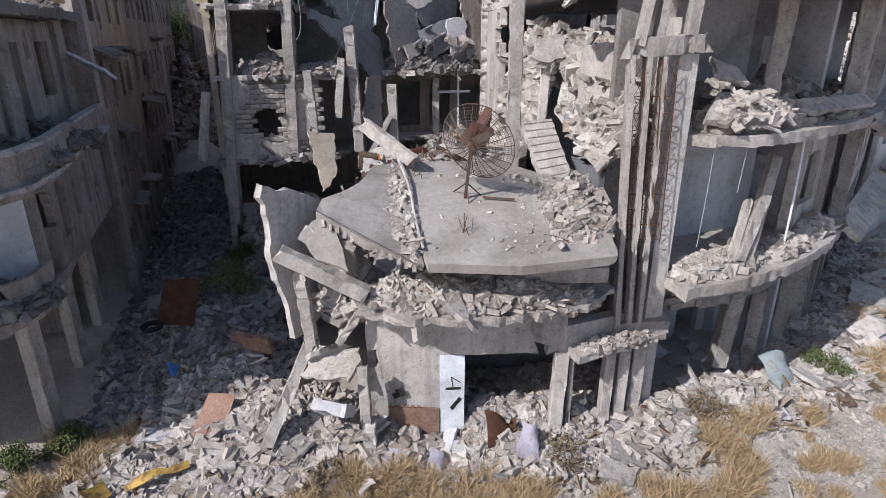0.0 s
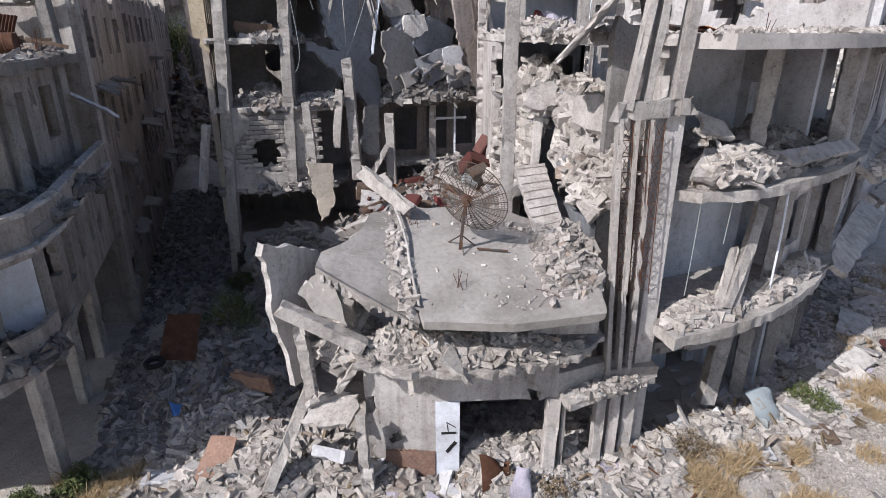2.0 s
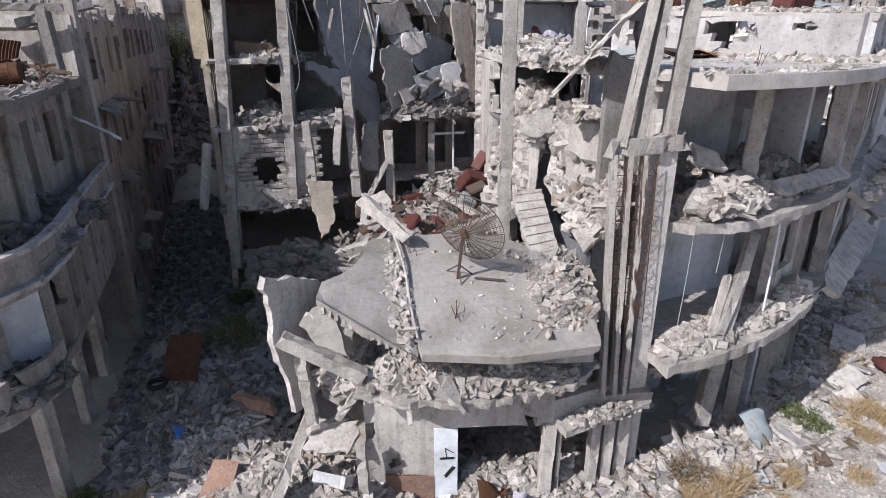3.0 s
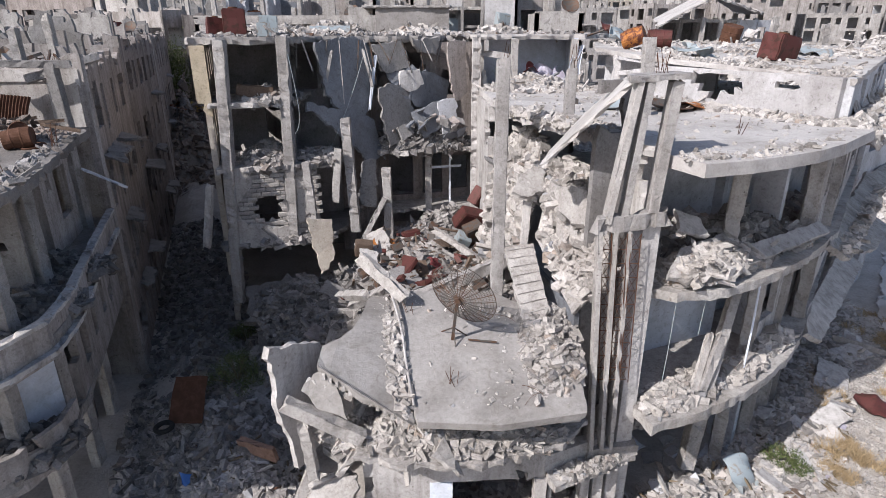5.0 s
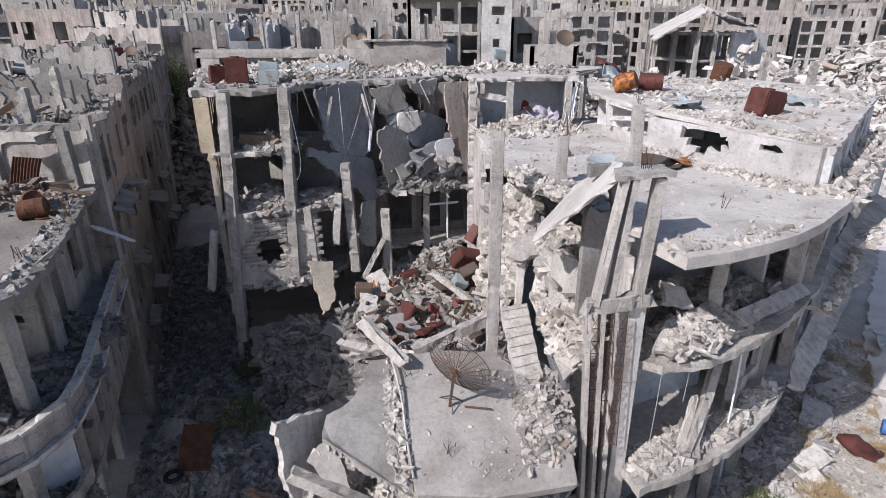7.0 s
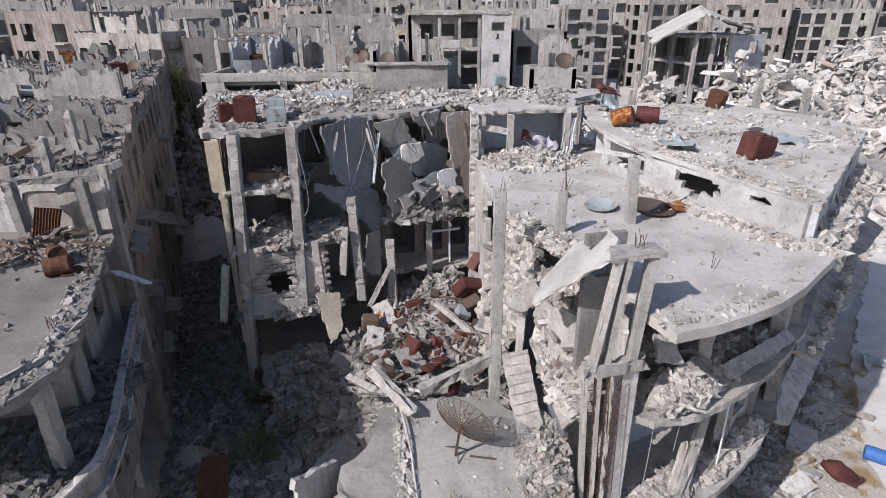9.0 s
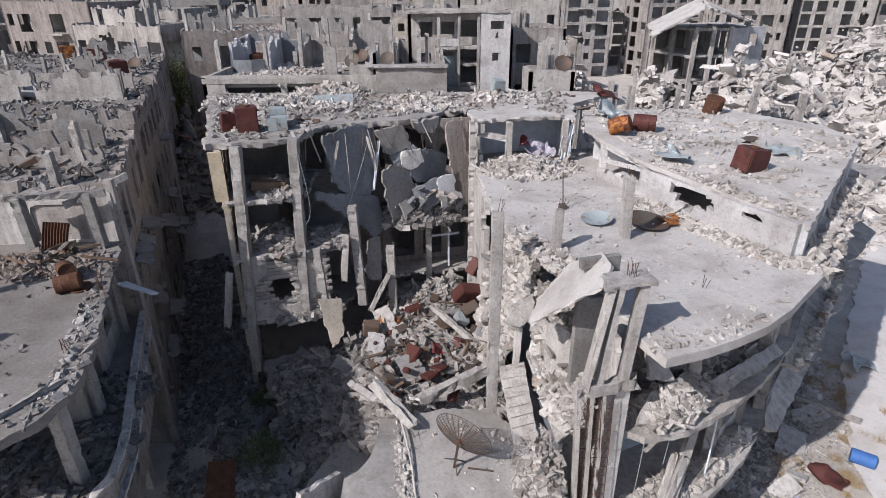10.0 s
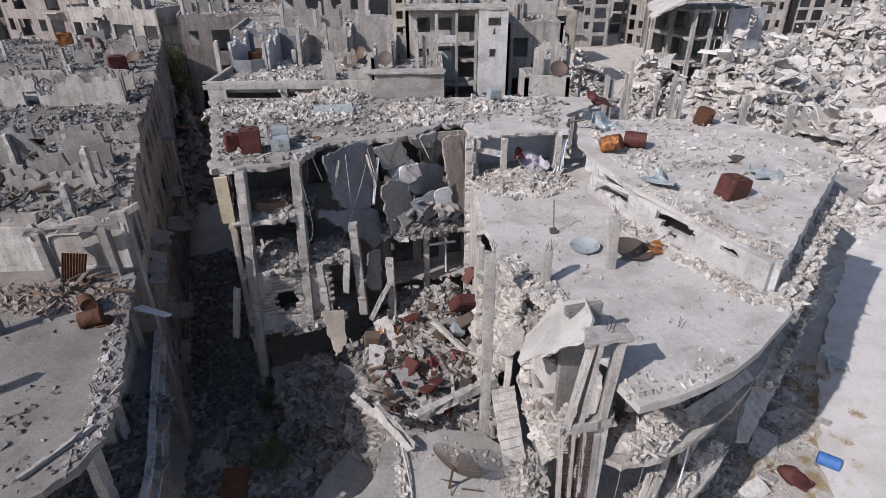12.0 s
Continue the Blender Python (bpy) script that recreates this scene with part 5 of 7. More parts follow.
heap("rubble_pile", "rubble spilled over the roof step", -6.2, 37.1, 2.6, 1.2, 0.0, 13.5, 1.0, 700, 0.08, 0.5, res=22)
# block of flats with a white end wall
town_house(1.95, 48.0, 7.8, 10, 0.0, 17.6, 5, 22, CONC, "grey block of flats with open balcony bays", posts=3, front=[(0.9, 1.9, 16.0, 17.1), (2.6, 3.6, 16.2, 17.1), (4.0, 5.5, 16.0, 17.2), (2.4, 3.5, 12.6, 14.9), (3.9, 5.5, 12.5, 15.0), (0.8, 1.8, 12.8, 14.8), (2.4, 5.5, 9.6, 11.8)])
loggia = thing("balcony_front", (2, 47.5, 12), "stacked concrete balconies between thin piers and a white end wall", "balcony")
for z in (15.4, 12.3):
    part("balcony_slab", plate_bm([(0.4, 46.9, z), (3.65, 46.9, z), (3.65, 47.98, z), (0.4, 47.98, z)], 0.26, 0.05, 0.4), CONC, loggia)
for x in (0.45, 2.0, 3.5):
    part("pier", bar_bm((x, 47.0, 9.0), (x, 47.0, 17.5), 0.22, 0.22, 0.02, step=0.8), CONC, loggia)
part("panel", wall_bm((3.68, 46.9), (5.95, 46.9), 8.0, 17.9, 0.2, [(0.75, 1.75, 16.6, 17.2), (0.9, 1.4, 14.3, 14.9)], [(1.3, 16.1, 0.14)], cell=0.5), LIMEWASH, loggia, "white end wall with small windows")
part("railing", wall_bm((0.4, 46.88), (2.0, 46.88), 15.4, 15.95, 0.1, ragged_top=0.2), LIMEWASH, loggia)
part("blue_door", wall_bm((0.6, 47.9), (1.7, 47.9), 12.35, 14.6, 0.06, cell=0.6), GALV, loggia, "pale blue door panel")
part("cornice", plate_bm([(-2.0, 46.8, 17.95), (6.1, 46.8, 17.95), (6.1, 48.2, 17.95), (-2.0, 48.2, 17.95)], 0.2, 0.05, 0.4), CONC, loggia)
town_house(8.6, 50.0, 4.6, 8, 0.0, 16.0, 5, 24, RENDER, "grey block beside the white wall", posts=4)
town_house(7.5, 37.5, 2.9, 3.2, 0.0, 14.3, 4, 34, CONC, "low block with a parapet among bare columns", posts=3, front=[(0.3, 0.5, 13.7, 13.8)])
town_house(-11.5, 58.5, 15.0, 10, 0.12, 14.6, 4, 23, RENDER, LB[1], posts=9)

town_house(-36, 70, 13, 9, -0.35, 15.5, 4, 25, RENDER, LB[0])
town_house(-22, 68, 11, 11, 0.3, 15.0, 4, 26, PLASTER_D, LB[2])
town_house(-12, 78, 14, 10, 0.12, 17.0, 5, 27, RENDER, LB[0])
town_house(13, 92, 12, 9, 0.1, 17.5, 4, 28, CONC, LB[1])
town_house(-52, 84, 15, 9, -0.3, 17.5, 5, 29, PLASTER_D, LB[0])
r0 = random.Random(77)
k = 0
for yy, xs, zb in ((92, range(-75, 40, 15), 17.5), (112, range(-90, 130, 16), 19.0), (134, range(-100, 160, 17), 21.0), (160, range(-125, 185, 19), 23.5), (195, range(-150, 220, 22), 26.5), (240, range(-190, 270, 26), 30.0)):
    for xx in xs:
        k += 1
        if yy < 130 and xx > 24:
            continue
        low = 0.92 if xx < 12 else 0.6 if yy < 130 else 0.97
        town_house(xx + r0.uniform(-3, 3), yy + r0.uniform(-5, 5), r0.uniform(9, 14.5) * (1 + yy / 900), 9, r0.uniform(-0.25, 0.3), zb * low * r0.uniform(0.78, 1.08), max(3, round(zb * low / 3.2)), 100 + k, r0.choice((RENDER, CONC, PLASTER, PLASTER_B, RENDER)) if xx > -28 else r0.choice((PLASTER_D, CONC_D, RENDER)), LB[k % 3], posts=5)
# open skeleton block amid the heaps
sk = thing("concrete_skeleton", (36.5, 73, 0), "burnt-out open concrete frame with a folded roof", "building")
for k in range(5):
    z = 2.5 + k * 3.1
    part("floor_slab", plate_bm([(31, 72, z), (41.5, 76, z - 0.2), (38.5, 84, z), (28.5, 80, z)], 0.35, 0.2, 0.8), CONC, sk)
for i in range(5):
    for j in range(3):
        a = Vector((31.2, 72.2)).lerp(Vector((41.3, 76)), i / 4) + Vector((-1.2, 3.6)) * j
        part("column", bar_bm((a.x, a.y, 0), (a.x, a.y, 15), 0.5, 0.5, 0.04, step=1.5), CONC, sk)
part("panel", wall_bm((36.3, 73.8), (41.4, 75.8), 2.5, 14.8, 0.2, [(0.6, 2.0, 9.6, 11), (0.6, 2, 6.4, 8), (3, 4.4, 12.6, 14)], [(4.2, 5, 1.6)], cell=0.8), PLASTER_G, sk)
part("rear_wall", wall_bm((28.5, 80), (38.5, 84), 0, 14.6, 0.2, cell=2), CONC_D, sk)
part("folded_roof", plate_bm([(25.5, 71, 14.2), (31, 70, 17.2), (33.5, 78, 18.2), (27.5, 79, 15)], 0.3, 0.25, 0.8), ROOF, sk)
part("folded_roof", plate_bm([(31.5, 70, 17.2), (38.5, 72.5, 15.6), (38.5, 80, 16), (33.5, 78, 18.2)], 0.3, 0.25, 0.8), ROOF, sk)
# pancaked quarter
for i, (x, y, rx, ry, h) in enumerate(((22, 66, 8, 9, 7), (33, 64.5, 9, 8, 13), (40, 69, 9, 7, 12), (25.5, 66, 7, 7, 12), (48, 80, 15, 11, 11), (64, 92, 18, 14, 14), (46, 62, 12, 9, 5.5), (60, 70, 13, 11, 8), (26, 52, 9, 8, 2.6), (38, 54, 10, 7, 2.4), (80, 84, 16, 13, 11), (86, 110, 22, 14, 16), (50, 104, 17, 12, 13), (20, 88, 9, 8, 9), (28, 62, 6, 5, 3.5))):
    heap("collapse_heap", "mountain of collapsed concrete floors and dust", x, y, rx, ry, 0.3 * i, 0.0, h, 2700, 0.14, 1.5, 2.6, flat=0.5, sticks=0.12, sharp=0.8, res=34, mats=[DUST_P, RUBBLE_P])
    for j in range(12):
        a, b = r0.uniform(0, 6.28), r0.uniform(0.1, 0.85)
        px_, py_ = x + rx * b * math.cos(a) * 0.9, y + ry * b * math.sin(a) * 0.9
        zz = h * (1 - b) ** 0.8 * 0.8 + 0.5
        s, q, tl = r0.uniform(1.2, 3.2), r0.uniform(0, 3.14), r0.uniform(-0.9, 0.9)
        m = Matrix.Translation((px_, py_, zz)) @ Euler((tl, r0.uniform(-0.5, 0.5), q)).to_matrix().to_4x4()
        single("fallen_floor_slab", plate_bm([m @ Vector((-s, -s * 0.7, 0)), m @ Vector((s, -s * 0.6, 0)), m @ Vector((s * 0.9, s * 0.7, 0)), m @ Vector((-s * 0.8, s * 0.6, 0))], 0.28, 0.25, 0.6), r0.choice((CONC, PLASTER, ROOF)), "broken floor slab tilted in the heap", "slab", "heap slabs")
for i in range(27):
    x, y = r0.uniform(8.5, 29), r0.uniform(39, 62)
    if x > 22 and y < 46:
        continue
    single("concrete_post", bar_bm((x, y, -0.2), (x + r0.uniform(-0.4, 0.4), y, r0.uniform(10.5, 14.5) - max(0, x - 17) * 0.5), 0.3, 0.3, 0.03, step=1.2), CONC, "bare column of a vanished house", "column", "bare columns")
for i, (x, y, w) in enumerate(((12.5, 43, 3), (16.5, 45.5, 2.4), (19, 50, 3))):
    single("wall_fragment", wall_bm((x - w / 2, y), (x + w / 2, y + 0.7), -0.2, 10.4 - max(0, x - 12) * 0.7, 0.25, [(w * 0.3, w * 0.55, 6, 8)], [(w * 0.8, 8.5, 1.0)], ragged_top=1.4, cell=0.6), r0.choice((PLASTER, CONC, PLASTER_G)), "roofless wall remains among bare columns", "wall", "roofless walls")
heap("collapse_heap", "rubble slope between bare columns", 15, 47, 10, 10, 0.2, 3.0, 6.0, 2500, 0.12, 1.0, 2.5, res=34, mats=[DUST_P, RUBBLE_P])
heap("collapse_heap", "rubble slope between bare columns", 24, 42, 8, 7, 0.2, 0.0, 4.0, 1600, 0.12, 1.0, 2.5, res=30, mats=[DUST_P, RUBBLE_P])
heap("collapse_heap", "earth and rubble slope with rusty soil", 32, 48, 11, 8, 0.5, -0.2, 2.4, 1500, 0.12, 0.9, 2.6, mats=[EARTH, RUBBLE], res=30)
heap("alley_heap", "reddish rubble heap blocking the alley", -23.2, 55.0, 4.6, 9.5, 0.4, 0.5, 8.6, 1900, 0.12, 0.9, 2.4, res=28, mats=[DUST, RUBBLE_B])

# ---- rubble on the corner building ----
def slab_z(x, y):
    return 5.42 + (y - 10.85) * 0.245


heap("yard_rubble", "deep courtyard rubble of blocks, beams and household wreckage", -0.6, 22.3, 3.9, 7.2, 0.12, lambda x, y: 3.7 - max(0, -2.0 - x) * 0.6 + 0.5 * ramp01(x, 0.5, 2.5), 1.3, 3600, 0.06, 0.7, 2.8, sharp=0.6, sticks=0.16, res=40, mats=[DUST_D, RUBBLE_M])
heap("yard_rubble", "brown household wreckage amid the courtyard rubble", 0.2, 23.2, 2.4, 4.2, 0.12, lambda x, y: 4.0 + 0.5 * ramp01(x, 0.5, 2.5), 1.1, 520, 0.06, 0.5, 2.8, sharp=0.6, sticks=0.2, res=30, mats=[DUST, RUBBLE_M])
heap("yard_rubble", "dusty rubble mound against the back of the courtyard", 0.4, 26.9, 2.0, 1.8, 0.2, 3.6, 2.6, 1100, 0.06, 0.5, 2.6, sharp=0.7, sticks=0.08, mats=[DUST, RUBBLE_M])
# Dark dust and rubble paint the shade on this slope.
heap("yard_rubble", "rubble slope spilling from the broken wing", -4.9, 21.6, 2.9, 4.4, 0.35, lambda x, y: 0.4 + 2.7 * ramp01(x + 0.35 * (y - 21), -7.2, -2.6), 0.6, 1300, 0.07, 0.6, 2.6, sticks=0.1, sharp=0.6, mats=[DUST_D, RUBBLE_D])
heap("tower_rubble", "pale rubble slope rising beside the stair tower", 4.1, 15.6, 0.62, 1.95, 0.16, flank_z, 0.32, 1000, 0.05, 0.5, 2.6, sharp=0.4, res=26, mats=[DUST_P, RUBBLE])
heap("tower_rubble", "pale rubble under the collapsed stair roof", 4.3, 17.0, 0.9, 1.5, 0.1, lambda x, y: 8.4 + 1.2 * ramp01(y, 15.6, 18.2), 0.6, 500, 0.05, 0.5, 2.6, sharp=0.5, mats=[DUST_P, RUBBLE])
heap("yard_rubble", "rubble slope below the torn terrace edge", 2.95, 21.3, 0.95, 2.9, 0.12, lambda x, y: 4.6 + 5.2 * ramp01(x + 0.1 * (y - 21), 1.9, 3.6), 0.8, 900, 0.06, 0.6, 2.6, sharp=0.5)
heap("slab_rubble", "broken blocks heaped on the fallen roof slab", 3.05, 13.2, 0.85, 2.0, 0.0, lambda x, y: slab_z(x, y) - 0.05, 0.5, 520, 0.05, 0.34, 2.4)
heap("slab_rubble", "line of broken blocks along the slab crack", -1.0, 13.1, 0.36, 2.1, 0.2, lambda x, y: slab_z(x, y) + 0.02, 0.22, 240, 0.07, 0.34, 1.6)
litter("slab_litter", "small chips scattered over the fallen roof slab", [(-0.6, 11.2), (3.5, 11.2), (3.2, 14.2), (0.2, 15.4), (-1.0, 14.8)], slab_z, 200, 0.03, 0.2, 3, 0.2)
heap("balcony_rubble", "rubble crushed between balcony and fallen roof", 0.75, 12.1, 2.8, 0.95, 0.07, 4.05, 0.8, 1500, 0.05, 0.42, 2.4, sharp=0.5, sticks=0.1)
heap("balcony_rubble", "rubble spilling below the hanging slab", -2.2, 12.75, 0.8, 0.75, 0.0, 3.7, 1.6, 500, 0.06, 0.5, 2.4)
heap("canopy_rubble", "rubble lying on the shop canopy", 4.3, 12.45, 1.25, 0.35, 0.42, 2.78, 0.2, 260, 0.04, 0.25, 2.4, res=12)
for x, y, rx, ry, z, h, n in ((6.3, 13.0, 0.9, 0.8, 4.25, 0.55, 420), (7.4, 13.6, 1.2, 0.8, 4.25, 0.45, 420), (9.0, 14.4, 1.3, 0.6, 4.25, 0.4, 420), (10.7, 15.9, 1.3, 0.6, 4.25, 0.5, 420), (6.9, 14.0, 1.4, 1.1, 7.65, 0.7, 500), (8.6, 14.9, 1.6, 1.2, 7.65, 0.75, 600), (10.6, 16.4, 1.5, 1.2, 7.65, 0.6, 500), (7.4, 16.0, 2.2, 1.3, 7.65, 1.3, 600), (9.8, 17.4, 2.0, 1.5, 7.65, 1.0, 500), (12.4, 19.2, 1.5, 1.5, 7.65, 0.8, 300)):
    heap("balcony_rubble", "broken concrete heaped along a storey edge", x + 0.1, y + 0.25, rx * 0.95, ry * 0.62, 0.62, z, h, n, 0.05, 0.48, 2.4, sharp=0.7, sticks=0.02)
BAL = "broken slab lying on balcony rubble"
single("broken_slab", plate_bm([(5.9, 13.1, 8.0), (6.75, 13.0, 7.97), (8.8, 14.15, 8.02), (7.95, 14.85, 8.55), (6.4, 13.75, 8.52)], 0.17, 0.035, 0.25), CONC, BAL, "slab", "balcony slab pieces")
single("broken_slab", plate_bm([(9.05, 14.38, 8.0), (12.12, 16.48, 8.0), (11.9, 16.75, 8.25), (8.65, 14.65, 8.3)], 0.16, 0.03, 0.25), PLASTER, "long smooth slab plank tilted along the balcony", "slab", "balcony slab pieces")
single("broken_slab", plate_bm([(6.4, 14.0, 8.9), (7.3, 14.2, 8.7), (7.2, 14.8, 9.1), (6.5, 14.7, 9.3)], 0.14, 0.06, 0.25), PLASTER, BAL, "slab", "balcony slab pieces")
heap("balcony_rubble", "rubble lying on the tilted balcony slab", 7.3, 13.75, 1.25, 0.5, 0.55, lambda x, y: 8.1 + 0.33 * (y - 13.4 - 0.45 * (x - 6.7)), 0.28, 420, 0.05, 0.42, 2.4, sharp=0.6)
# Room shade is put into the colour of this rubble.
heap("storey_rubble", "rubble heaped against the room wall, darkened for its shade", 8.6, 15.8, 2.6, 1.0, 0.5, 7.65, 1.3, 900, 0.05, 0.5, 2.4, sharp=0.6, mats=[DUST_D, RUBBLE_D])
for a, b, w in (((7.6, 13.5, 4.5), (8.5, 14.6, 6.9), 0.3), ((7.35, 13.3, 4.5), (8.0, 13.9, 5.9), 0.24), ((7.15, 13.35, 4.5), (7.7, 14.0, 5.9), 0.2)):
    single("leaning_beam", bar_bm(a, b, w, w * 0.8, 0.03), CONC, "concrete beam piece propped on the balcony rubble", "beam", "propped beams")
litter("terrace_rubble", "rubble fallen along the penthouse wall", [(12.9, 17.0), (11.5, 16.8), (8.0, 23.6), (8.8, 24.6), (12.1, 17.9)], 11.1, 1300, 0.05, 0.42, 2.8, 0.2)
litter("terrace_rubble", "rubble along the torn terrace edge", [(4.4, 15.8), (5.3, 16.4), (4.6, 18.4), (3.2, 20.6), (2.6, 20.3), (3.8, 17.2)], 11.1, 700, 0.05, 0.4, 2.6, 0.1)
litter("terrace_rubble", "thin scatter of chips over the terrace", terrace, 11.1, 900, 0.03, 0.2, 3, 0.4)
litter("terrace_rubble", "chips along the curved terrace edge", [(5.6, 12.2), (7.2, 12.5), (9.2, 13.6), (12.6, 16.5), (14, 18), (13, 18), (11, 15.8), (8.6, 14), (5.7, 13.2)], 11.1, 120, 0.04, 0.25, 3, 0.5)
heap("terrace_rubble", "household wreckage and rubble in the roof room", 4.9, 28.6, 2.7, 2.2, 0.15, 11.05, 0.8, 900, 0.05, 0.5, 2.5, sticks=0.15)
litter("terrace_rubble", "rubble strip along the outer side of the penthouse", [(13.2, 17.6), (20.8, 26.6), (20.3, 27.0), (12.9, 18.0)], 11.1, 700, 0.06, 0.5, 2.4, 0.1)
litter("terrace_rubble", "rubble on the sagging roof edge", [(12.9, 16.7), (16.1, 20.5), (19.4, 24.4), (21.4, 26.6), (20.5, 27.0), (13.3, 17.9)], lambda x, y: 10.68, 1500, 0.06, 0.6, 2.4, 0.0)
litter("balcony_rubble", "rubble on the tilted balcony slabs", [(12.8, 17.0), (13.5, 17.2), (17.3, 21.6), (20.2, 25.2), (19.6, 25.4), (13.4, 18.0)], lambda x, y: 7.12, 1100, 0.06, 0.5, 2.4, 0.1)
litter("penthouse_litter", "sparse rubble over the penthouse roof", [(12.5, 17.7), (20.1, 26.8), (16.4, 33), (8.7, 33), (9.1, 24.2)], pent_z, 900, 0.04, 0.35, 3.2, 0.42)
litter("penthouse_litter", "rubble rim along the penthouse roof edge", [(12.4, 17.6), (9.2, 24.1), (9.6, 24.4), (12.8, 18.4)], pent_z, 350, 0.05, 0.3, 2.6, 0.2)
litter("roof_rubble", "dense rubble over the wing roof", [(-9.6, 25), (-6.3, 25.8), (-5, 28.8), (0.4, 31.4), (7.2, 30.4), (8, 37), (1.0, 37), (-13.8, 37)], 13.5, 3400, 0.05, 0.42, 3.2, 0.47, mats=[RUBBLE_M])
for i in range(10):
    x = r0.uniform(-12, 7)
    heap("rubble_pile", "pile of broken blocks on the wing roof", x, r0.uniform(31.5, 36.2), r0.uniform(1, 2.4), r0.uniform(0.6, 1.2), 0.2, 13.5, r0.uniform(0.3, 0.7), 230, 0.08, 0.5, res=12)
# Wing floors: dark dust and, in the recess, dark rubble paint the shade.
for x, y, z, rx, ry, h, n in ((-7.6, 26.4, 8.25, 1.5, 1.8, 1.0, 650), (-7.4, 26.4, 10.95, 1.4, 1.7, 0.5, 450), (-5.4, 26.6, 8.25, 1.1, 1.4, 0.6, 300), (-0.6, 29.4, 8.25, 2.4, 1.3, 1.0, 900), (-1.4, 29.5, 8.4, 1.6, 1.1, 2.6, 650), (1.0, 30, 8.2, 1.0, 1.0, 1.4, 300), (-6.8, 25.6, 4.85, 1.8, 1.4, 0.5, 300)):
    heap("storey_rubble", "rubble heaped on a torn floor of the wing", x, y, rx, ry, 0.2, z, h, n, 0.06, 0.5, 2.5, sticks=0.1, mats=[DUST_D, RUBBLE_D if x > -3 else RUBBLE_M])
# ---- rubble on the rounded building ----
heap("roof_rubble", "burnt planks and blocks heaped on the roof", -14.3, 18.9, 2.3, 1.2, 0.1, 10.45, 0.6, 750, 0.06, 0.5, 2.5, sticks=0.2, mats=[DUST_D, RUBBLE_B])
litter("roof_rubble", "chips scattered over the roof slab", [(-9.8, 10), (-9.3, 12.5), (-11.9, 19.6), (-13, 20.6), (-24, 19), (-20, 8)], 10.5, 420, 0.04, 0.3, 3, 0.46, mats=[RUBBLE_D])
litter("roof_rubble", "blocks along the rounded roof edge", [(-9.6, 10.3), (-9.15, 11.9), (-9.7, 13.7), (-11.95, 19.5), (-12.6, 19.5), (-10.4, 13.6), (-9.9, 11.9)], 10.5, 160, 0.06, 0.35, 2.4, 0.35, mats=[RUBBLE_M])
# Open storeys: shade is coloured into the rubble.
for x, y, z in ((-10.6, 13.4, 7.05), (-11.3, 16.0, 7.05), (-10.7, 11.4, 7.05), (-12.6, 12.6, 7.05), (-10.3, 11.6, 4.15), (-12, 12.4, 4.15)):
    heap("storey_rubble", "rubble on an open storey, darkened for its shade", x, y, 1.5, 1.3, 0.3, z, 0.6, 420, 0.05, 0.4, 2.6, mats=[DUST_D, RUBBLE_D])
# ---- rubble on the ground ----
litter("street_rubble", "thick rubble apron before the shop front", [(-8.5, 10.2), (-6, 9.8), (-3.8, 10.4), (2, 10.6), (6, 11.4), (6.8, 13.0), (3, 13.4), (-1.8, 12.6), (-4.2, 15.5), (-7.4, 14)], ground_z, 6200, 0.05, 0.46, 2.7, 0.0)
litter("street_rubble", "white broken blocks at the alley mouth", [(-8.2, 10.4), (-5.6, 10.6), (-4.6, 12.4), (-5.6, 14), (-8.4, 13)], ground_z, 500, 0.12, 0.5, 1.8, 0.1)
# The dark rubble copy paints the shade deep in the alley.
litter("alley_rubble", "rubble carpet filling the alley, coloured dark for its shade", [(-11.4, 17.5), (-5, 18.5), (-8.8, 25), (-15, 40), (-19.2, 40), (-14.0, 26), (-12.3, 21)], ground_z, 5200, 0.06, 0.5, 2.8, 0.05, mats=[RUBBLE_D])
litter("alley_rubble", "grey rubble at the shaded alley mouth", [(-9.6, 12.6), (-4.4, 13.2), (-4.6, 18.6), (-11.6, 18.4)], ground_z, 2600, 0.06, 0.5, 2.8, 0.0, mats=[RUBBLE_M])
litter("street_rubble", "rubble along the curved front", [(5.8, 12.2), (8, 12.2), (12, 14), (16.5, 19.5), (22, 27.5), (20.6, 28), (13, 18.6), (9, 15.6), (5.8, 13.8)], ground_z, 3600, 0.05, 0.5, 2.8, 0.05)
litter("street_rubble", "loose stones in the dusty street", [(-12, 8), (17, 8), (26, 25), (21, 26), (14, 16.5), (7, 11.4), (-8, 10.4), (-12, 11)], ground_z, 2200, 0.03, 0.28, 3.2, 0.45)
litter("shop_rubble", "rubble inside the gaping shops", [(-1.6, 12.4), (2.8, 12.4), (5.2, 13.6), (4.8, 15.5), (-1.6, 15)], lambda x, y: ground_z(x, y) + 0.15, 900, 0.06, 0.5, 2.4, 0.0)
litter("street_rubble", "pale dust and blocks under the hanging balconies", [(9.5, 14.0), (13.6, 16.6), (17.4, 20.6), (22, 26.6), (20.6, 27.4), (13.4, 18.4)], ground_z, 2600, 0.05, 0.55, 2.6, 0.0, mats=[RUBBLE_P])
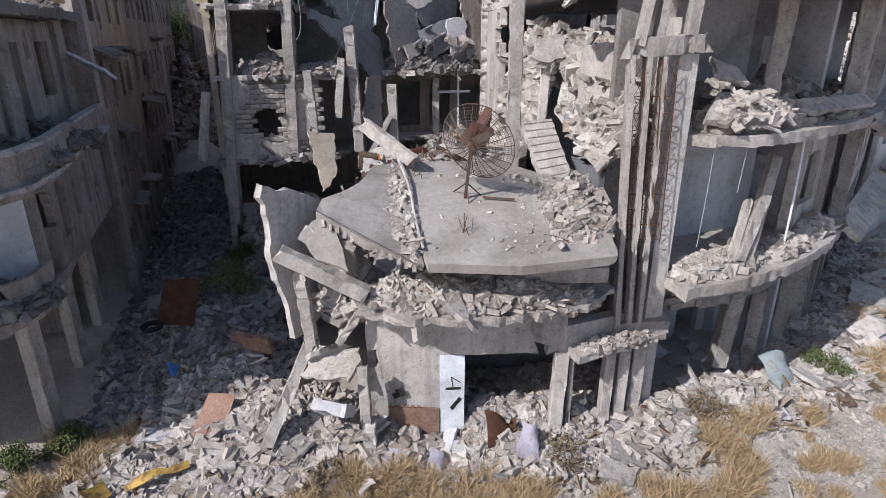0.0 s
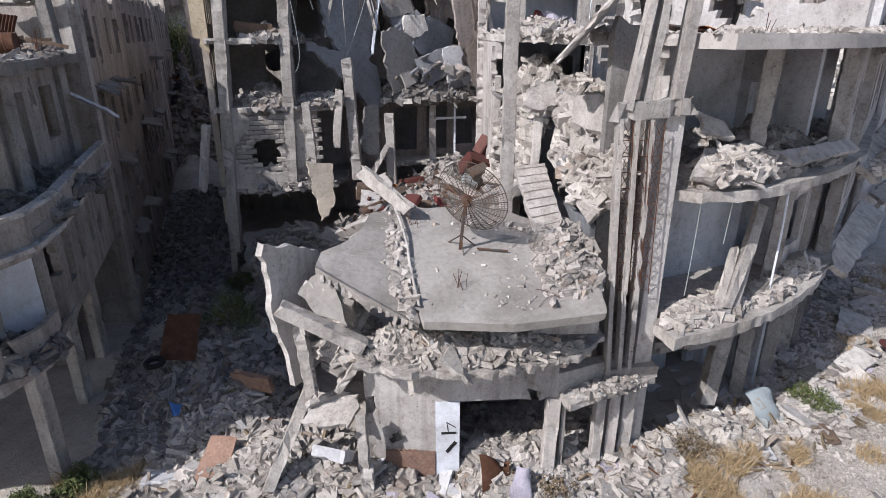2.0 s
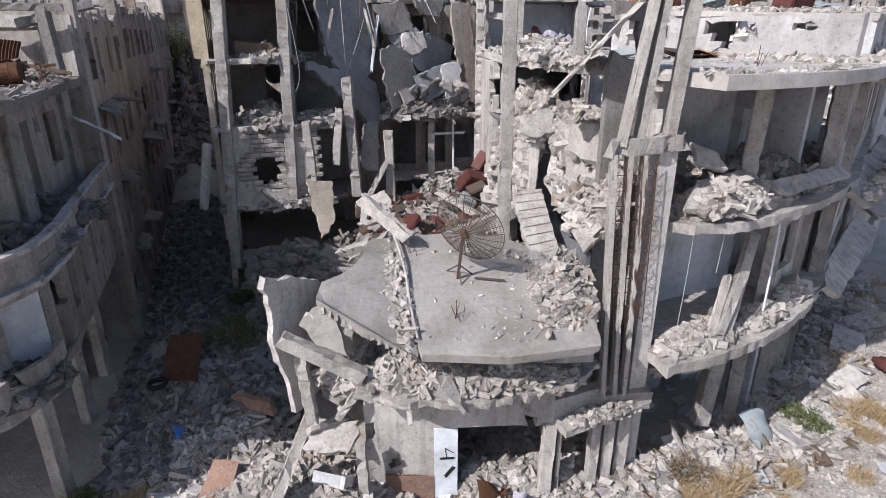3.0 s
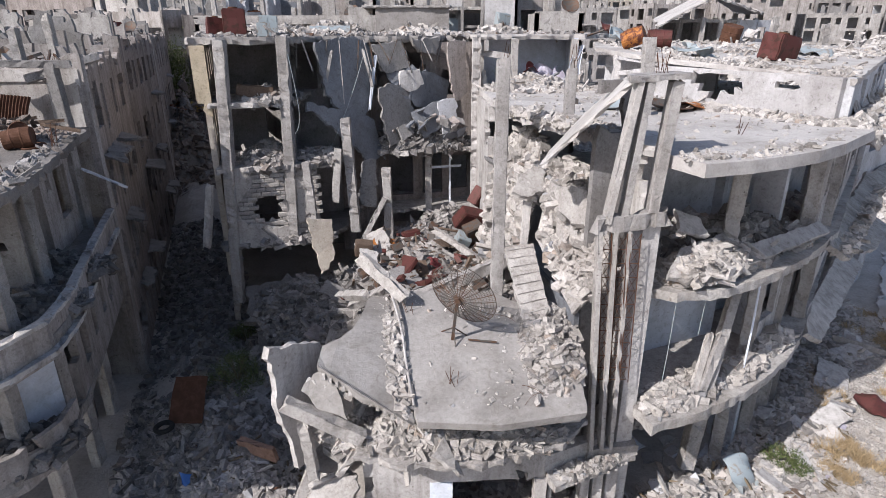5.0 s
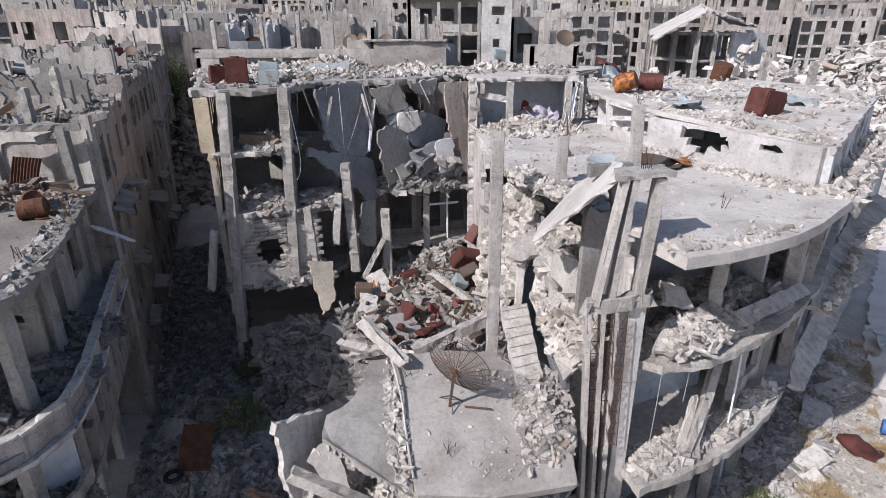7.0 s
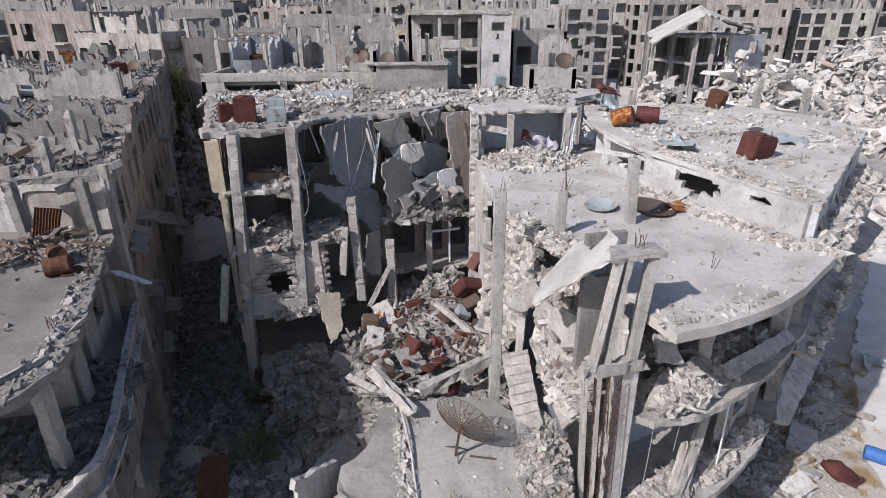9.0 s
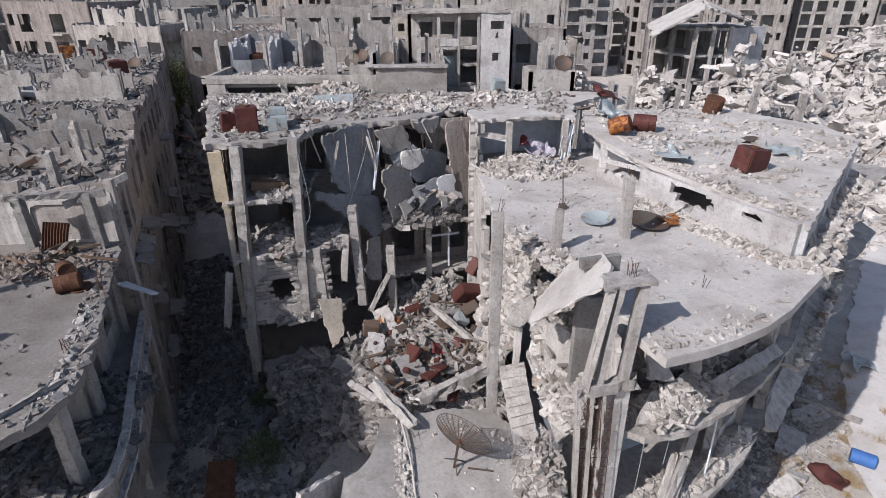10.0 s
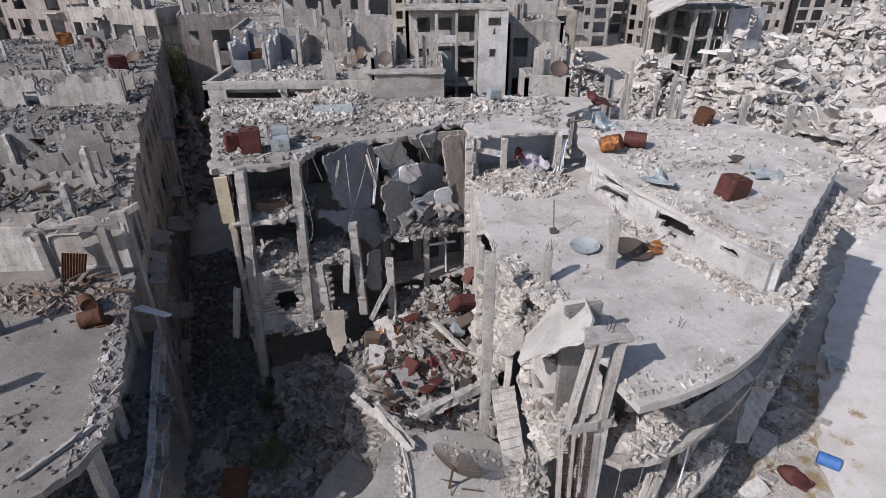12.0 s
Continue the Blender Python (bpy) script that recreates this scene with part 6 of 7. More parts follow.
for x, y, s, q in ((14.6, 17.6, 0.8, 0.4), (16.4, 20.2, 1.1, 0.9), (12.2, 15.2, 0.6, 1.6), (18.4, 22.2, 0.9, 0.2), (10.6, 14.2, 0.5, 2.1), (15.6, 18.4, 0.5, 2.6)):
    m = Matrix.Translation((x, y, ground_z(x, y) + 0.28)) @ Euler((0.22, -0.16, q)).to_matrix().to_4x4()
    single("fallen_slab", plate_bm([m @ Vector((-s, -s * 0.6, 0)), m @ Vector((s, -s * 0.5, 0)), m @ Vector((s * 0.9, s * 0.6, 0)), m @ Vector((-s * 0.8, s * 0.5, 0))], 0.12, 0.05, 0.25), PLASTER, "pale slab piece lying under the balconies", "slab", "street slabs")
heap("shop_rubble", "rubble heap spilling out of the shop", 1.9, 12.6, 1.6, 1.4, 0.2, 0.1, 1.2, 600, 0.06, 0.5, 2.4)

# slumped pieces between the wing and the alley, in dark tones that paint its shade
for i in range(26):
    x, y = r0.uniform(-8.2, -3.8), r0.uniform(17.6, 23.6)
    if x + 0.35 * (y - 21) < -7.9:
        continue
    z = 0.75 + 2.7 * ramp01(x + 0.35 * (y - 21), -7.2, -2.6) + r0.uniform(0.1, 0.45)
    s = r0.uniform(0.3, 0.95)
    m = Matrix.Translation((x, y, z)) @ Euler((r0.uniform(-0.5, 0.7), r0.uniform(-0.9, 0.1), r0.uniform(0, 3))).to_matrix().to_4x4()
    single("broken_slab", plate_bm([m @ Vector((-s, -s * 0.7, 0)), m @ Vector((s, -s * 0.5, 0)), m @ Vector((s * 0.8, s * 0.7, 0)), m @ Vector((-s * 0.9, s * 0.6, 0))], 0.14, 0.1, 0.25), r0.choice((CONC_D, CONC_D, PLASTER_D)), "broken slab slumped towards the alley", "slab", "slumped slabs")
litter("slope_rubble", "chips over the slumped slabs", [(-8.2, 22.6), (-5.4, 24), (-3.6, 21.5), (-4.0, 17.8), (-6.8, 19)], lambda x, y: 0.95 + 2.7 * ramp01(x + 0.35 * (y - 21), -7.2, -2.6), 900, 0.06, 0.5, 2.6, 0.0, mats=[RUBBLE_D])
litter("slope_rubble", "chips over the slumped floor slab", [(-8.2, 23.1), (-5.6, 24.0), (-4.1, 21.5), (-4.5, 18.8), (-6.7, 20.4)], lambda x, y: 3.28 + 0.45 * (y - 23.7) + 0.1 * (x + 6), 900, 0.05, 0.45, 2.6, 0.1, mats=[RUBBLE_D])
single("broken_column", bar_bm((2.85, 17.0, 6.9), (2.95, 17.15, 9.4), 0.24, 0.24, 0.05, step=0.3), PLASTER, "short pale post standing in the rubble slope", "column")
single("broken_slab", plate_bm([(2.6, 17.2, 9.6), (3.5, 17.6, 9.9), (3.4, 17.0, 9.2), (2.7, 16.7, 9.1)], 0.18, 0.12, 0.25), CONC, "slab end perched on a short post", "slab")

for i in range(6):
    m = Matrix.Translation((-24.4 + r0.uniform(-1.6, 2.0), 52.5 + r0.uniform(-2, 3), 6.9 + r0.uniform(-0.3, 0.6))) @ Euler((r0.uniform(-0.6, 0.9), r0.uniform(-0.6, 0.6), r0.uniform(0, 3))).to_matrix().to_4x4()
    single("broken_board", plate_bm([m @ Vector((-0.7, -0.4, 0)), m @ Vector((0.7, -0.4, 0)), m @ Vector((0.7, 0.4, 0)), m @ Vector((-0.7, 0.4, 0))], 0.05, 0.04, 0.3), ORANGE if i % 2 else YELM, "rust-orange board in the alley heap", "board", "alley boards")

# splinters, bars and rags
STREET = [(-8.5, 10.2), (-6, 9.6), (2, 10.0), (7, 11.0), (13, 14.5), (17, 19.5), (14, 18.6), (9, 15.4), (6, 13.2), (3, 12), (-1.8, 12), (-4.2, 16), (-8, 16)]
YARD = [(-3.2, 18), (2.2, 18), (2.2, 26.5), (-2.6, 26)]
litter("splinters", "thin dry sticks strewn in the street rubble", STREET, lambda x, y: ground_z(x, y) + 0.05, 420, 0.06, 0.3, 2.2, 0.0, mats=[TWIG], flat=0, sticks=1.0)
litter("splinters", "rusty bars strewn in the street rubble", STREET, lambda x, y: ground_z(x, y) + 0.05, 90, 0.05, 0.22, 2.2, 0.0, mats=[RUST], flat=0, sticks=1.0)
litter("rags", "faded cloth and plastic scraps in the street rubble", STREET, lambda x, y: ground_z(x, y) + 0.04, 45, 0.12, 0.34, 2.2, 0.1, mats=[CLOTH], flat=1.0, sticks=0)
litter("gravel", "fine gravel and crumbs between the larger rubble", [(-9.5, 9.2), (4, 9.2), (14, 11.5), (22, 24), (20, 27), (13, 18.4), (8.5, 15.2), (5.8, 13.2), (-1.8, 12.2), (-4.4, 16), (-8.6, 15)], ground_z, 6500, 0.03, 0.14, 1.6, 0.25)
litter("splinters", "splintered furniture in the courtyard rubble", YARD, 5.0, 34, 0.1, 0.4, 2.2, 0.0, mats=[WOOD], flat=0.4, sticks=0.6)
litter("rags", "dark red scraps in the courtyard rubble", YARD, 5.05, 9, 0.2, 0.75, 2.0, 0.0, mats=[MAROON], flat=0.9, sticks=0)
litter("rags", "grey cloth and metal scraps in the courtyard rubble", YARD, 5.05, 30, 0.2, 0.6, 2.0, 0.0, mats=[STEEL], flat=0.9, sticks=0)
litter("splinters", "dark sticks and scrap on the wing roof", [(-9.4, 26), (-5.4, 29), (1, 32), (8.5, 31), (8.5, 37.5), (-14, 39)], 13.52, 130, 0.08, 0.4, 2.2, 0.0, mats=[STEEL], flat=0.3, sticks=0.7)
litter("splinters", "dark sticks and scrap on the alley roofs", [(-14, 23), (-17, 31), (-21.5, 45), (-36, 42), (-34, 22)], 12.75, 260, 0.12, 0.7, 2.2, 0.0, mats=[STEEL], flat=0.3, sticks=0.7)

# ---- loose things on roofs and in the yard ----
def box_bm(sx, sy, sz, dent=0.0, cuts=2, bm=None, m=None):
    """A sheet-metal box with softened edges and dents, standing on z = 0."""
    b2 = bmesh.new()
    bmesh.ops.create_cube(b2, size=1.0)
    for v in b2.verts:
        v.co = Vector((v.co.x * sx, v.co.y * sy, (v.co.z + 0.5) * sz))
    bmesh.ops.bevel(b2, geom=b2.edges[:], offset=min(sx, sy, sz) * 0.05, segments=2, affect="EDGES")
    if dent:
        bmesh.ops.subdivide_edges(b2, edges=[e for e in b2.edges if e.calc_length() > min(sx, sz) * 0.5], cuts=cuts, use_grid_fill=True)
        o = pyr.uniform(0, 90)
        for v in b2.verts:
            k = noise.noise_vector(v.co * 2.2 + Vector((o, 0, 0)))
            v.co += k * dent
    return b2


def placed(name, bm, mat, m, label, category, group=""):
    ob = new(name, mesh_of(name, bm, mat))
    ob.matrix_basis = m
    return tagged(ob, label, category, group, "thing")


def drum_bm(r, h, seg=20, dent=0.0, ribs=2):
    b = bmesh.new()
    prof = [(0.0, 0.0), (r * 0.96, 0.0), (r, 0.02)]
    for i in range(1, ribs + 1):
        z = h * i / (ribs + 1)
        prof += [(r, z - 0.03), (r * 1.03, z), (r, z + 0.03)]
    prof += [(r, h - 0.02), (r * 0.96, h), (r * 0.9, h - 0.02), (0.0, h - 0.02)]
    rings = []
    for q, z in prof:
        rings.append([b.verts.new((q * math.cos(6.2832 * i / seg), q * math.sin(6.2832 * i / seg), z)) for i in range(seg)] if q else [b.verts.new((0, 0, z))])
    for a, c in zip(rings, rings[1:]):
        for i in range(seg):
            j = (i + 1) % seg
            if len(a) == 1:
                b.faces.new((a[0], c[j], c[i]))
            elif len(c) == 1:
                b.faces.new((a[i], a[j], c[0]))
            else:
                b.faces.new((a[i], a[j], c[j], c[i]))
    if dent:
        o = pyr.uniform(0, 50)
        for v in b.verts:
            v.co += noise.noise_vector(v.co * 2.5 + Vector((o, 0, 0))) * dent
    bmesh.ops.recalc_face_normals(b, faces=b.faces)
    return b


def dish_bm(r, depth, seg=28, rings=5, thick=0.015):
    b = bmesh.new()
    top, low = [], []
    for k in range(rings + 1):
        q = r * k / rings
        z = depth * (k / rings) ** 2
        for lst, dz in ((top, 0), (low, -thick)):
            lst.append([b.verts.new((q * math.cos(6.2832 * i / seg), q * math.sin(6.2832 * i / seg), z + dz)) for i in range(seg)] if k else [b.verts.new((0, 0, dz))])
    for lst in (top, low):
        for a, c in zip(lst, lst[1:]):
            for i in range(seg):
                j = (i + 1) % seg
                b.faces.new((a[0], c[i], c[j]) if len(a) == 1 else (a[i], c[i], c[j], a[j]))
    for i in range(seg):
        j = (i + 1) % seg
        b.faces.new((top[-1][i], low[-1][i], low[-1][j], top[-1][j]))
    bmesh.ops.recalc_face_normals(b, faces=b.faces)
    return b


def sheet_bm(w, h, waves=0, crumple=0.1, n=14, thick=0.02):
    """Thin sheet: corrugated or crumpled, with a real thickness."""
    b = bmesh.new()
    o = pyr.uniform(0, 60)
    k = max(n, waves * 6)
    grids = []
    for dz in (0, -thick):
        g = [[None] * (n + 1) for _ in range(k + 1)]
        for i in range(k + 1):
            for j in range(n + 1):
                x, y = w * (i / k - 0.5), h * (j / n - 0.5)
                z = 0.03 * math.sin(6.2832 * waves * i / k) if waves else 0
                p = Vector((x, y, z + dz))
                g[i][j] = b.verts.new(p + noise.noise_vector(Vector((x * 1.6 + o, y * 1.6, 0))) * crumple)
        grids.append(g)
    for g in grids:
        for i in range(k):
            for j in range(n):
                b.faces.new((g[i][j], g[i + 1][j], g[i + 1][j + 1], g[i][j + 1]))
    t, l = grids
    rim = [(i, 0) for i in range(k)] + [(k, j) for j in range(n)] + [(i, n) for i in range(k, 0, -1)] + [(0, j) for j in range(n, 0, -1)]
    for a, c in zip(rim, rim[1:] + rim[:1]):
        b.faces.new((t[a[0]][a[1]], t[c[0]][c[1]], l[c[0]][c[1]], l[a[0]][a[1]]))
    bmesh.ops.recalc_face_normals(b, faces=b.faces)
    return b


def cabinet(sx, sy, sz, mat, m, label, name="metal_cabinet", category="cabinet", doors=2, dent=0.02):
    """A cabinet with its body, doors and handles, built upright and then laid at m."""
    ob = new(name)
    ob.matrix_basis = m
    tagged(ob, label, category, "", "thing")

    def sub(n, bm, mt, parent):
        o = new(n, mesh_of(n, bm, mt))
        o.parent = parent
        return o
    sub("body", box_bm(sx, sy, sz, dent), mat, ob)
    w = sx / doors
    for i in range(doors):
        d = box_bm(w * 0.94, 0.03, sz * 0.92, dent * 0.4)
        bmesh.ops.translate(d, verts=d.verts, vec=(-sx / 2 + w * (i + 0.5), -sy / 2 - 0.02, sz * 0.04))
        dd = sub("door", d, mat, ob)
        h = bar_bm((-sx / 2 + w * (i + (0.85 if i == 0 else 0.15)), -sy / 2 - 0.05, sz * 0.45), (-sx / 2 + w * (i + (0.85 if i == 0 else 0.15)), -sy / 2 - 0.05, sz * 0.6), 0.03, 0.03, 0)
        sub("handle", h, STEEL, dd)
    return ob


def roof_tank(sx, sy, sz, mat, m, label, group=""):
    ob = new("water_tank")
    ob.matrix_basis = m
    tagged(ob, label, "water tank", group, "thing")
    for n, bm_, mt in (("body", box_bm(sx, sy, sz, 0.05), mat), ("lid", drum_bm(min(sx, sy) * 0.22, 0.08, ribs=0), RUST), ("pipe", ring_bm([(sx * 0.52, 0, sz * 0.2), (sx * 0.7, 0, sz * 0.2), (sx * 0.75, 0, 0.02)], 0.03, closed=False), STEEL)):
        if n == "lid":
            bmesh.ops.translate(bm_, verts=bm_.verts, vec=(0, 0, sz - 0.01))
        o = new(n, mesh_of(n, bm_, mt))
        o.parent = ob
    return ob


# big mesh dish on the fallen roof slab
dish = thing("satellite_dish", (0.52, 13.45, 6.05), "large open mesh satellite dish on a bent pole", "satellite dish")
axis_n = Vector((0.5, 0.8, 0.3)).normalized()
dm = Matrix.Translation((0.68, 13.12, 7.38)) @ axis_n.to_track_quat("Z", "Y").to_matrix().to_4x4()
R0, D0 = 0.93, 0.26


def on_dish(q, a):
    return dm @ Vector((q * math.cos(a), q * math.sin(a), D0 * (q / R0) ** 2))


for i in range(24):
    b = bmesh.new()
    a = 6.2832 * i / 24
    for q0, q1 in ((0.06, 0.38), (0.38, 0.68), (0.68, R0)):
        bar_bm(on_dish(q0, a), on_dish(q1, a), 0.02, 0.02, 0, bm=b, step=9)
    part("rib", b, STEEL, dish)
for q in [0.14 + 0.066 * i for i in range(13)]:
    part("hoop", ring_bm([on_dish(q, 6.2832 * i / 40) for i in range(40)], 0.012 if q > 0.9 else 0.0055, seg=4), STEEL, dish)
b = bmesh.new()
for i in range(96):
    a = 6.2832 * i / 96
    for q0, q1 in ((0.3, 0.6), (0.6, R0)):
        bar_bm(on_dish(q0, a), on_dish(q1, a), 0.005, 0.005, 0, bm=b, step=9)
part("wire_mesh", b, STEEL, dish)["kind"] = "stuff"
part("hub", bar_bm(dm @ Vector((0, 0, -0.06)), dm @ Vector((0, 0, 0.05)), 0.16, 0.16, 0), STEEL, dish)
part("pole", bar_bm((0.52, 13.42, 5.95), (0.64, 13.1, 7.32), 0.075, 0.075, 0, step=0.5), STEEL, dish)
for dx, dy in ((0.42, 0.15), (-0.3, 0.3), (0.1, -0.35)):
    part("stay", bar_bm((0.52 + dx, 13.42 + dy, slab_z(0, 13.42 + dy) + 0.02), (0.56, 13.32, 6.5), 0.03, 0.03, 0, step=2), STEEL, dish)
part("feed_arm", bar_bm((0.95, 13.3, 6.15), (1.7, 13.2, 6.12), 0.04, 0.04, 0), STEEL, dish)

# tanks and sheet metal on the roofs
TANK = "rusty metal water tank lying on the roof"
roof_tank(1.15, 0.85, 0.95, MAROON, pose(13.0, 22.9, 12.64, 4, 8, 25), "maroon sheet-metal water tank tipped on the penthouse roof")
roof_tank(0.95, 0.9, 1.15, MAROON, pose(-8.7, 27.0, 13.5, 0, 0, 18), "maroon square water tank on the wing roof")
roof_tank(0.7, 0.6, 0.8, MAROON, pose(-9.7, 27.3, 13.5, 0, 5, 30), "dark red tank beside a larger tank")
cabinet(0.9, 0.7, 0.6, GALV, pose(-7.4, 27.4, 13.5, 0, 0, 15), "pale blue-grey metal cabinet on the roof edge", "metal_cabinet")
cabinet(0.8, 0.5, 0.9, GALV, pose(-7.6, 28.2, 13.5, 0, 4, 10), "pale blue-grey upright metal box", "metal_cabinet")
placed("water_tank", drum_bm(0.4, 1.0, dent=0.05), ORANGE, pose(8.75, 28.3, 13.25, 70, 0, 60), "orange-rusted water tank lying on the roof", "water tank")
placed("water_tank", drum_bm(0.42, 1.1, dent=0.03), MAROON, pose(10.1, 29.0, 13.35, 90, 0, 70), "dull red drum lying on the roof", "water tank")
placed("oil_drum", drum_bm(0.5, 0.9, dent=0.04), RUST, pose(15.6, 32.4, 13.08, 15, 5, 0), "rust-brown drum on the roof", "drum")
placed("metal_sheet", sheet_bm(1.6, 1.3, 0, 0.55), GALV, pose(10.6, 24.3, 12.95, 15, 10, 30), "crumpled galvanised tank sheet", "scrap metal")
placed("metal_sheet", sheet_bm(1.7, 1.0, 0, 0.35), GALV, pose(15.7, 25.0, 12.95, 10, 12, -10), "crumpled pale blue sheet metal", "scrap metal")
placed("metal_sheet", sheet_bm(1.0, 0.7, 0, 0.35), STEEL, pose(15.0, 27.0, 12.93, 4, 2, 40), "dark torn sheet on the roof", "scrap metal")
placed("metal_sheet", sheet_bm(1.9, 1.4, 0, 0.5), GALV, pose(9.9, 31.6, 13.35, 25, 20, 10), "crumpled bluish sheet metal", "scrap metal")
placed("metal_sheet", sheet_bm(1.5, 1.2, 0, 0.4), MAROON, pose(10.4, 35.8, 13.75, 30, 20, 10), "dark red crumpled sheet", "scrap metal")
cabinet(0.7, 0.6, 1.1, GALV, pose(3.7, 35.0, 13.55, 8, 5, 20), "dented blue-grey upright box on the roof", "metal_cabinet")
placed("solar_panel", box_bm(2.2, 0.9, 0.16, 0.0), GALV, pose(-5.7, 33.6, 13.7, 20, 0, 10), "grey roof panel lying in rubble", "panel")
for x, y, z, s, m, lab in ((-25.2, 48.2, 13.2, 1.2, MAROON, "dark red square water tank on a far roof"), (-31.6, 57.2, 13.2, 1.3, MAROON, "dark red square water tank on a far roof"), (-36.5, 61.0, 13.2, 1.2, ORANGE, "reddish water tank on a far roof"), (-13.2, 45.6, 14.1, 1.0, RUST, "rust-red tank in a roofless room")):
    roof_tank(s * 1.1, s, s, m, pose(x, y, z, 0, 0, pyr.uniform(0, 60)), lab, "roof tanks")
# dishes
placed("dish_reflector", dish_bm(0.62, 0.16), GALV, pose(6.45, 21.2, 11.13, 6, -4, 0), "pale blue dish lying face up on the terrace", "satellite dish")
placed("dish_reflector", dish_bm(0.85, 0.2), STEEL, pose(8.3, 20.8, 11.13, 5, 6, 0), "dark mesh dish lying face up on the terrace", "satellite dish")
for x, y, z in ((-5.7, 42.6, 14.1), (-5.4, 45.6, 14.1), (-3.3, 43.4, 14.1), (8.2, 37.9, 14.35), (-24.5, 49.6, 13.2)):
    d = thing("satellite_dish", (x, y, z), "dark roof satellite dish on a short pole", "satellite dish", "roof dishes")
    mm = Matrix.Translation((x, y, z + 0.75)) @ Vector((pyr.uniform(-0.5, 0.3), -0.75, 0.6)).to_track_quat("Z", "Y").to_matrix().to_4x4()
    b = dish_bm(0.55, 0.15)
    b.transform(mm)
    part("reflector", b, STEEL, d)
    part("pole", bar_bm((x, y, z), (x, y, z + 0.75), 0.07, 0.07, 0), STEEL, d)
placed("board", sheet_bm(1.1, 0.8, 0, 0.12), ORANGE, pose(9.4, 21.0, 11.25, 5, 5, 30), "rust-orange buckled board on the terrace", "board")
lp = thing("umbrella_stand", (5.4, 22.7, 11.1), "thin black pole in a block foot on the terrace", "stand")
part("pole", bar_bm((5.42, 22.7, 11.2), (5.3, 22.7, 12.7), 0.04, 0.04, 0), STEEL, lp)
part("foot", bar_bm((5.4, 22.7, 11.1), (5.4, 22.7, 11.28), 0.3, 0.3, 0.01), STEEL, lp)
placed("cloth", sheet_bm(1.6, 1.0, 0, 0.6), CLOTH, pose(5.6, 30.2, 11.75, 15, 5, 20), "grey and pink bedding tossed on rubble", "cloth")
placed("cloth", sheet_bm(0.9, 0.6, 0, 0.45), CLOTH_R, pose(4.9, 30.6, 11.95, 10, 12, 50), "crimson blanket on the rubble", "cloth")
placed("curtain", sheet_bm(0.5, 1.7, 3, 0.2), PAINT_W, pose(7.0, 29.7, 12.1, 84, 5, 10), "white torn curtain hanging by a post", "cloth")
# rounded building roof
placed("corrugated_sheet", sheet_bm(0.9, 1.25, 9, 0.05), RUST, pose(-14.2, 19.9, 11.15, 62, 6, 4), "rusty corrugated sheet leaning on rubble", "sheet")
placed("drum_lid", drum_bm(0.36, 0.07, ribs=0), RUST, pose(-11.9, 17.2, 10.52, 4, 0, 0), "round rusted drum lid", "lid")
placed("oil_drum", drum_bm(0.28, 0.8, dent=0.05), RUST, pose(-12.95, 18.2, 10.8, 80, 0, 40), "brown rusted drum on its side", "drum")
placed("oil_drum", drum_bm(0.28, 0.75, dent=0.05), RUST, pose(-12.5, 16.9, 10.78, 85, 0, 110), "brown rusted drum on its side", "drum")
single("fallen_beam", bar_bm((-9.5, 12.1, 10.6), (-10.6, 10.2, 10.58), 0.16, 0.14, 0.04), CONC, "long concrete kerb piece lying at the roof edge", "beam")
single("fallen_beam", bar_bm((-12.2, 22.2, 12.9), (-14.0, 20.7, 12.2), 0.3, 0.3, 0.03), CONC, "round beam leaning over the alley edge", "beam")
single("hanging_slab", plate_bm([(-12.3, 19.9, 9.3), (-11.2, 20.1, 8.7), (-11.25, 20.7, 8.4), (-12.4, 20.6, 9.0)], 0.1, 0.06, 0.2), PAINT_W, "pale sign board hanging off the corner", "board")
single("fallen_slab", plate_bm([(-29, 37.5, 14.0), (-25.4, 38.6, 13.2), (-25.6, 41, 13.4), (-28.4, 41, 14.2)], 0.18, 0.15, 0.4), ROOF, "buckled roof slab lying on a far roof", "slab")
for i in range(10):
    x, y = pyr.uniform(-15.4, -12.6), pyr.uniform(17.9, 19.6)
    a = pyr.uniform(0, 3.14)
    single("burnt_plank", bar_bm((x, y, 10.85 + pyr.uniform(0, 0.2)), (x + math.cos(a) * 1.2, y + math.sin(a) * 0.7, 10.8 + pyr.uniform(-0.1, 0.35)), 0.12, 0.05, 0.01), WOOD, "burnt brown plank in the roof rubble", "plank", "burnt planks")
# courtyard household wreckage
cabinet(1.2, 0.6, 1.0, MAROON, pose(1.3, 25.6, 5.2, 35, 20, 30), "maroon metal wardrobe overturned in the yard rubble", "wardrobe")
cabinet(0.9, 0.5, 0.9, MAROON, pose(1.9, 27.3, 5.7, 20, 30, 60), "red-brown cabinet tipped in the rubble", "wardrobe")
cabinet(0.8, 0.55, 0.9, STEEL, pose(1.75, 23.9, 5.1, 20, -18, 20), "dark grey cabinet tipped in the rubble", "metal_cabinet")
placed("washing_machine", box_bm(0.6, 0.55, 0.6, 0.03), GALV, pose(1.1, 23.6, 5.0, 30, 20, 10), "battered grey appliance in the rubble", "appliance")
placed("cloth", sheet_bm(0.9, 0.6, 0, 0.4), CLOTH_R, pose(0.2, 21.3, 5.05, 10, 10, 20), "red cloth caught in the rubble", "cloth")
placed("wooden_crate", box_bm(0.75, 0.6, 0.6, 0.02), WOOD, pose(-3.1, 23.2, 4.7, 5, 8, 10), "brown wooden cabinet shell in the rubble", "cabinet")
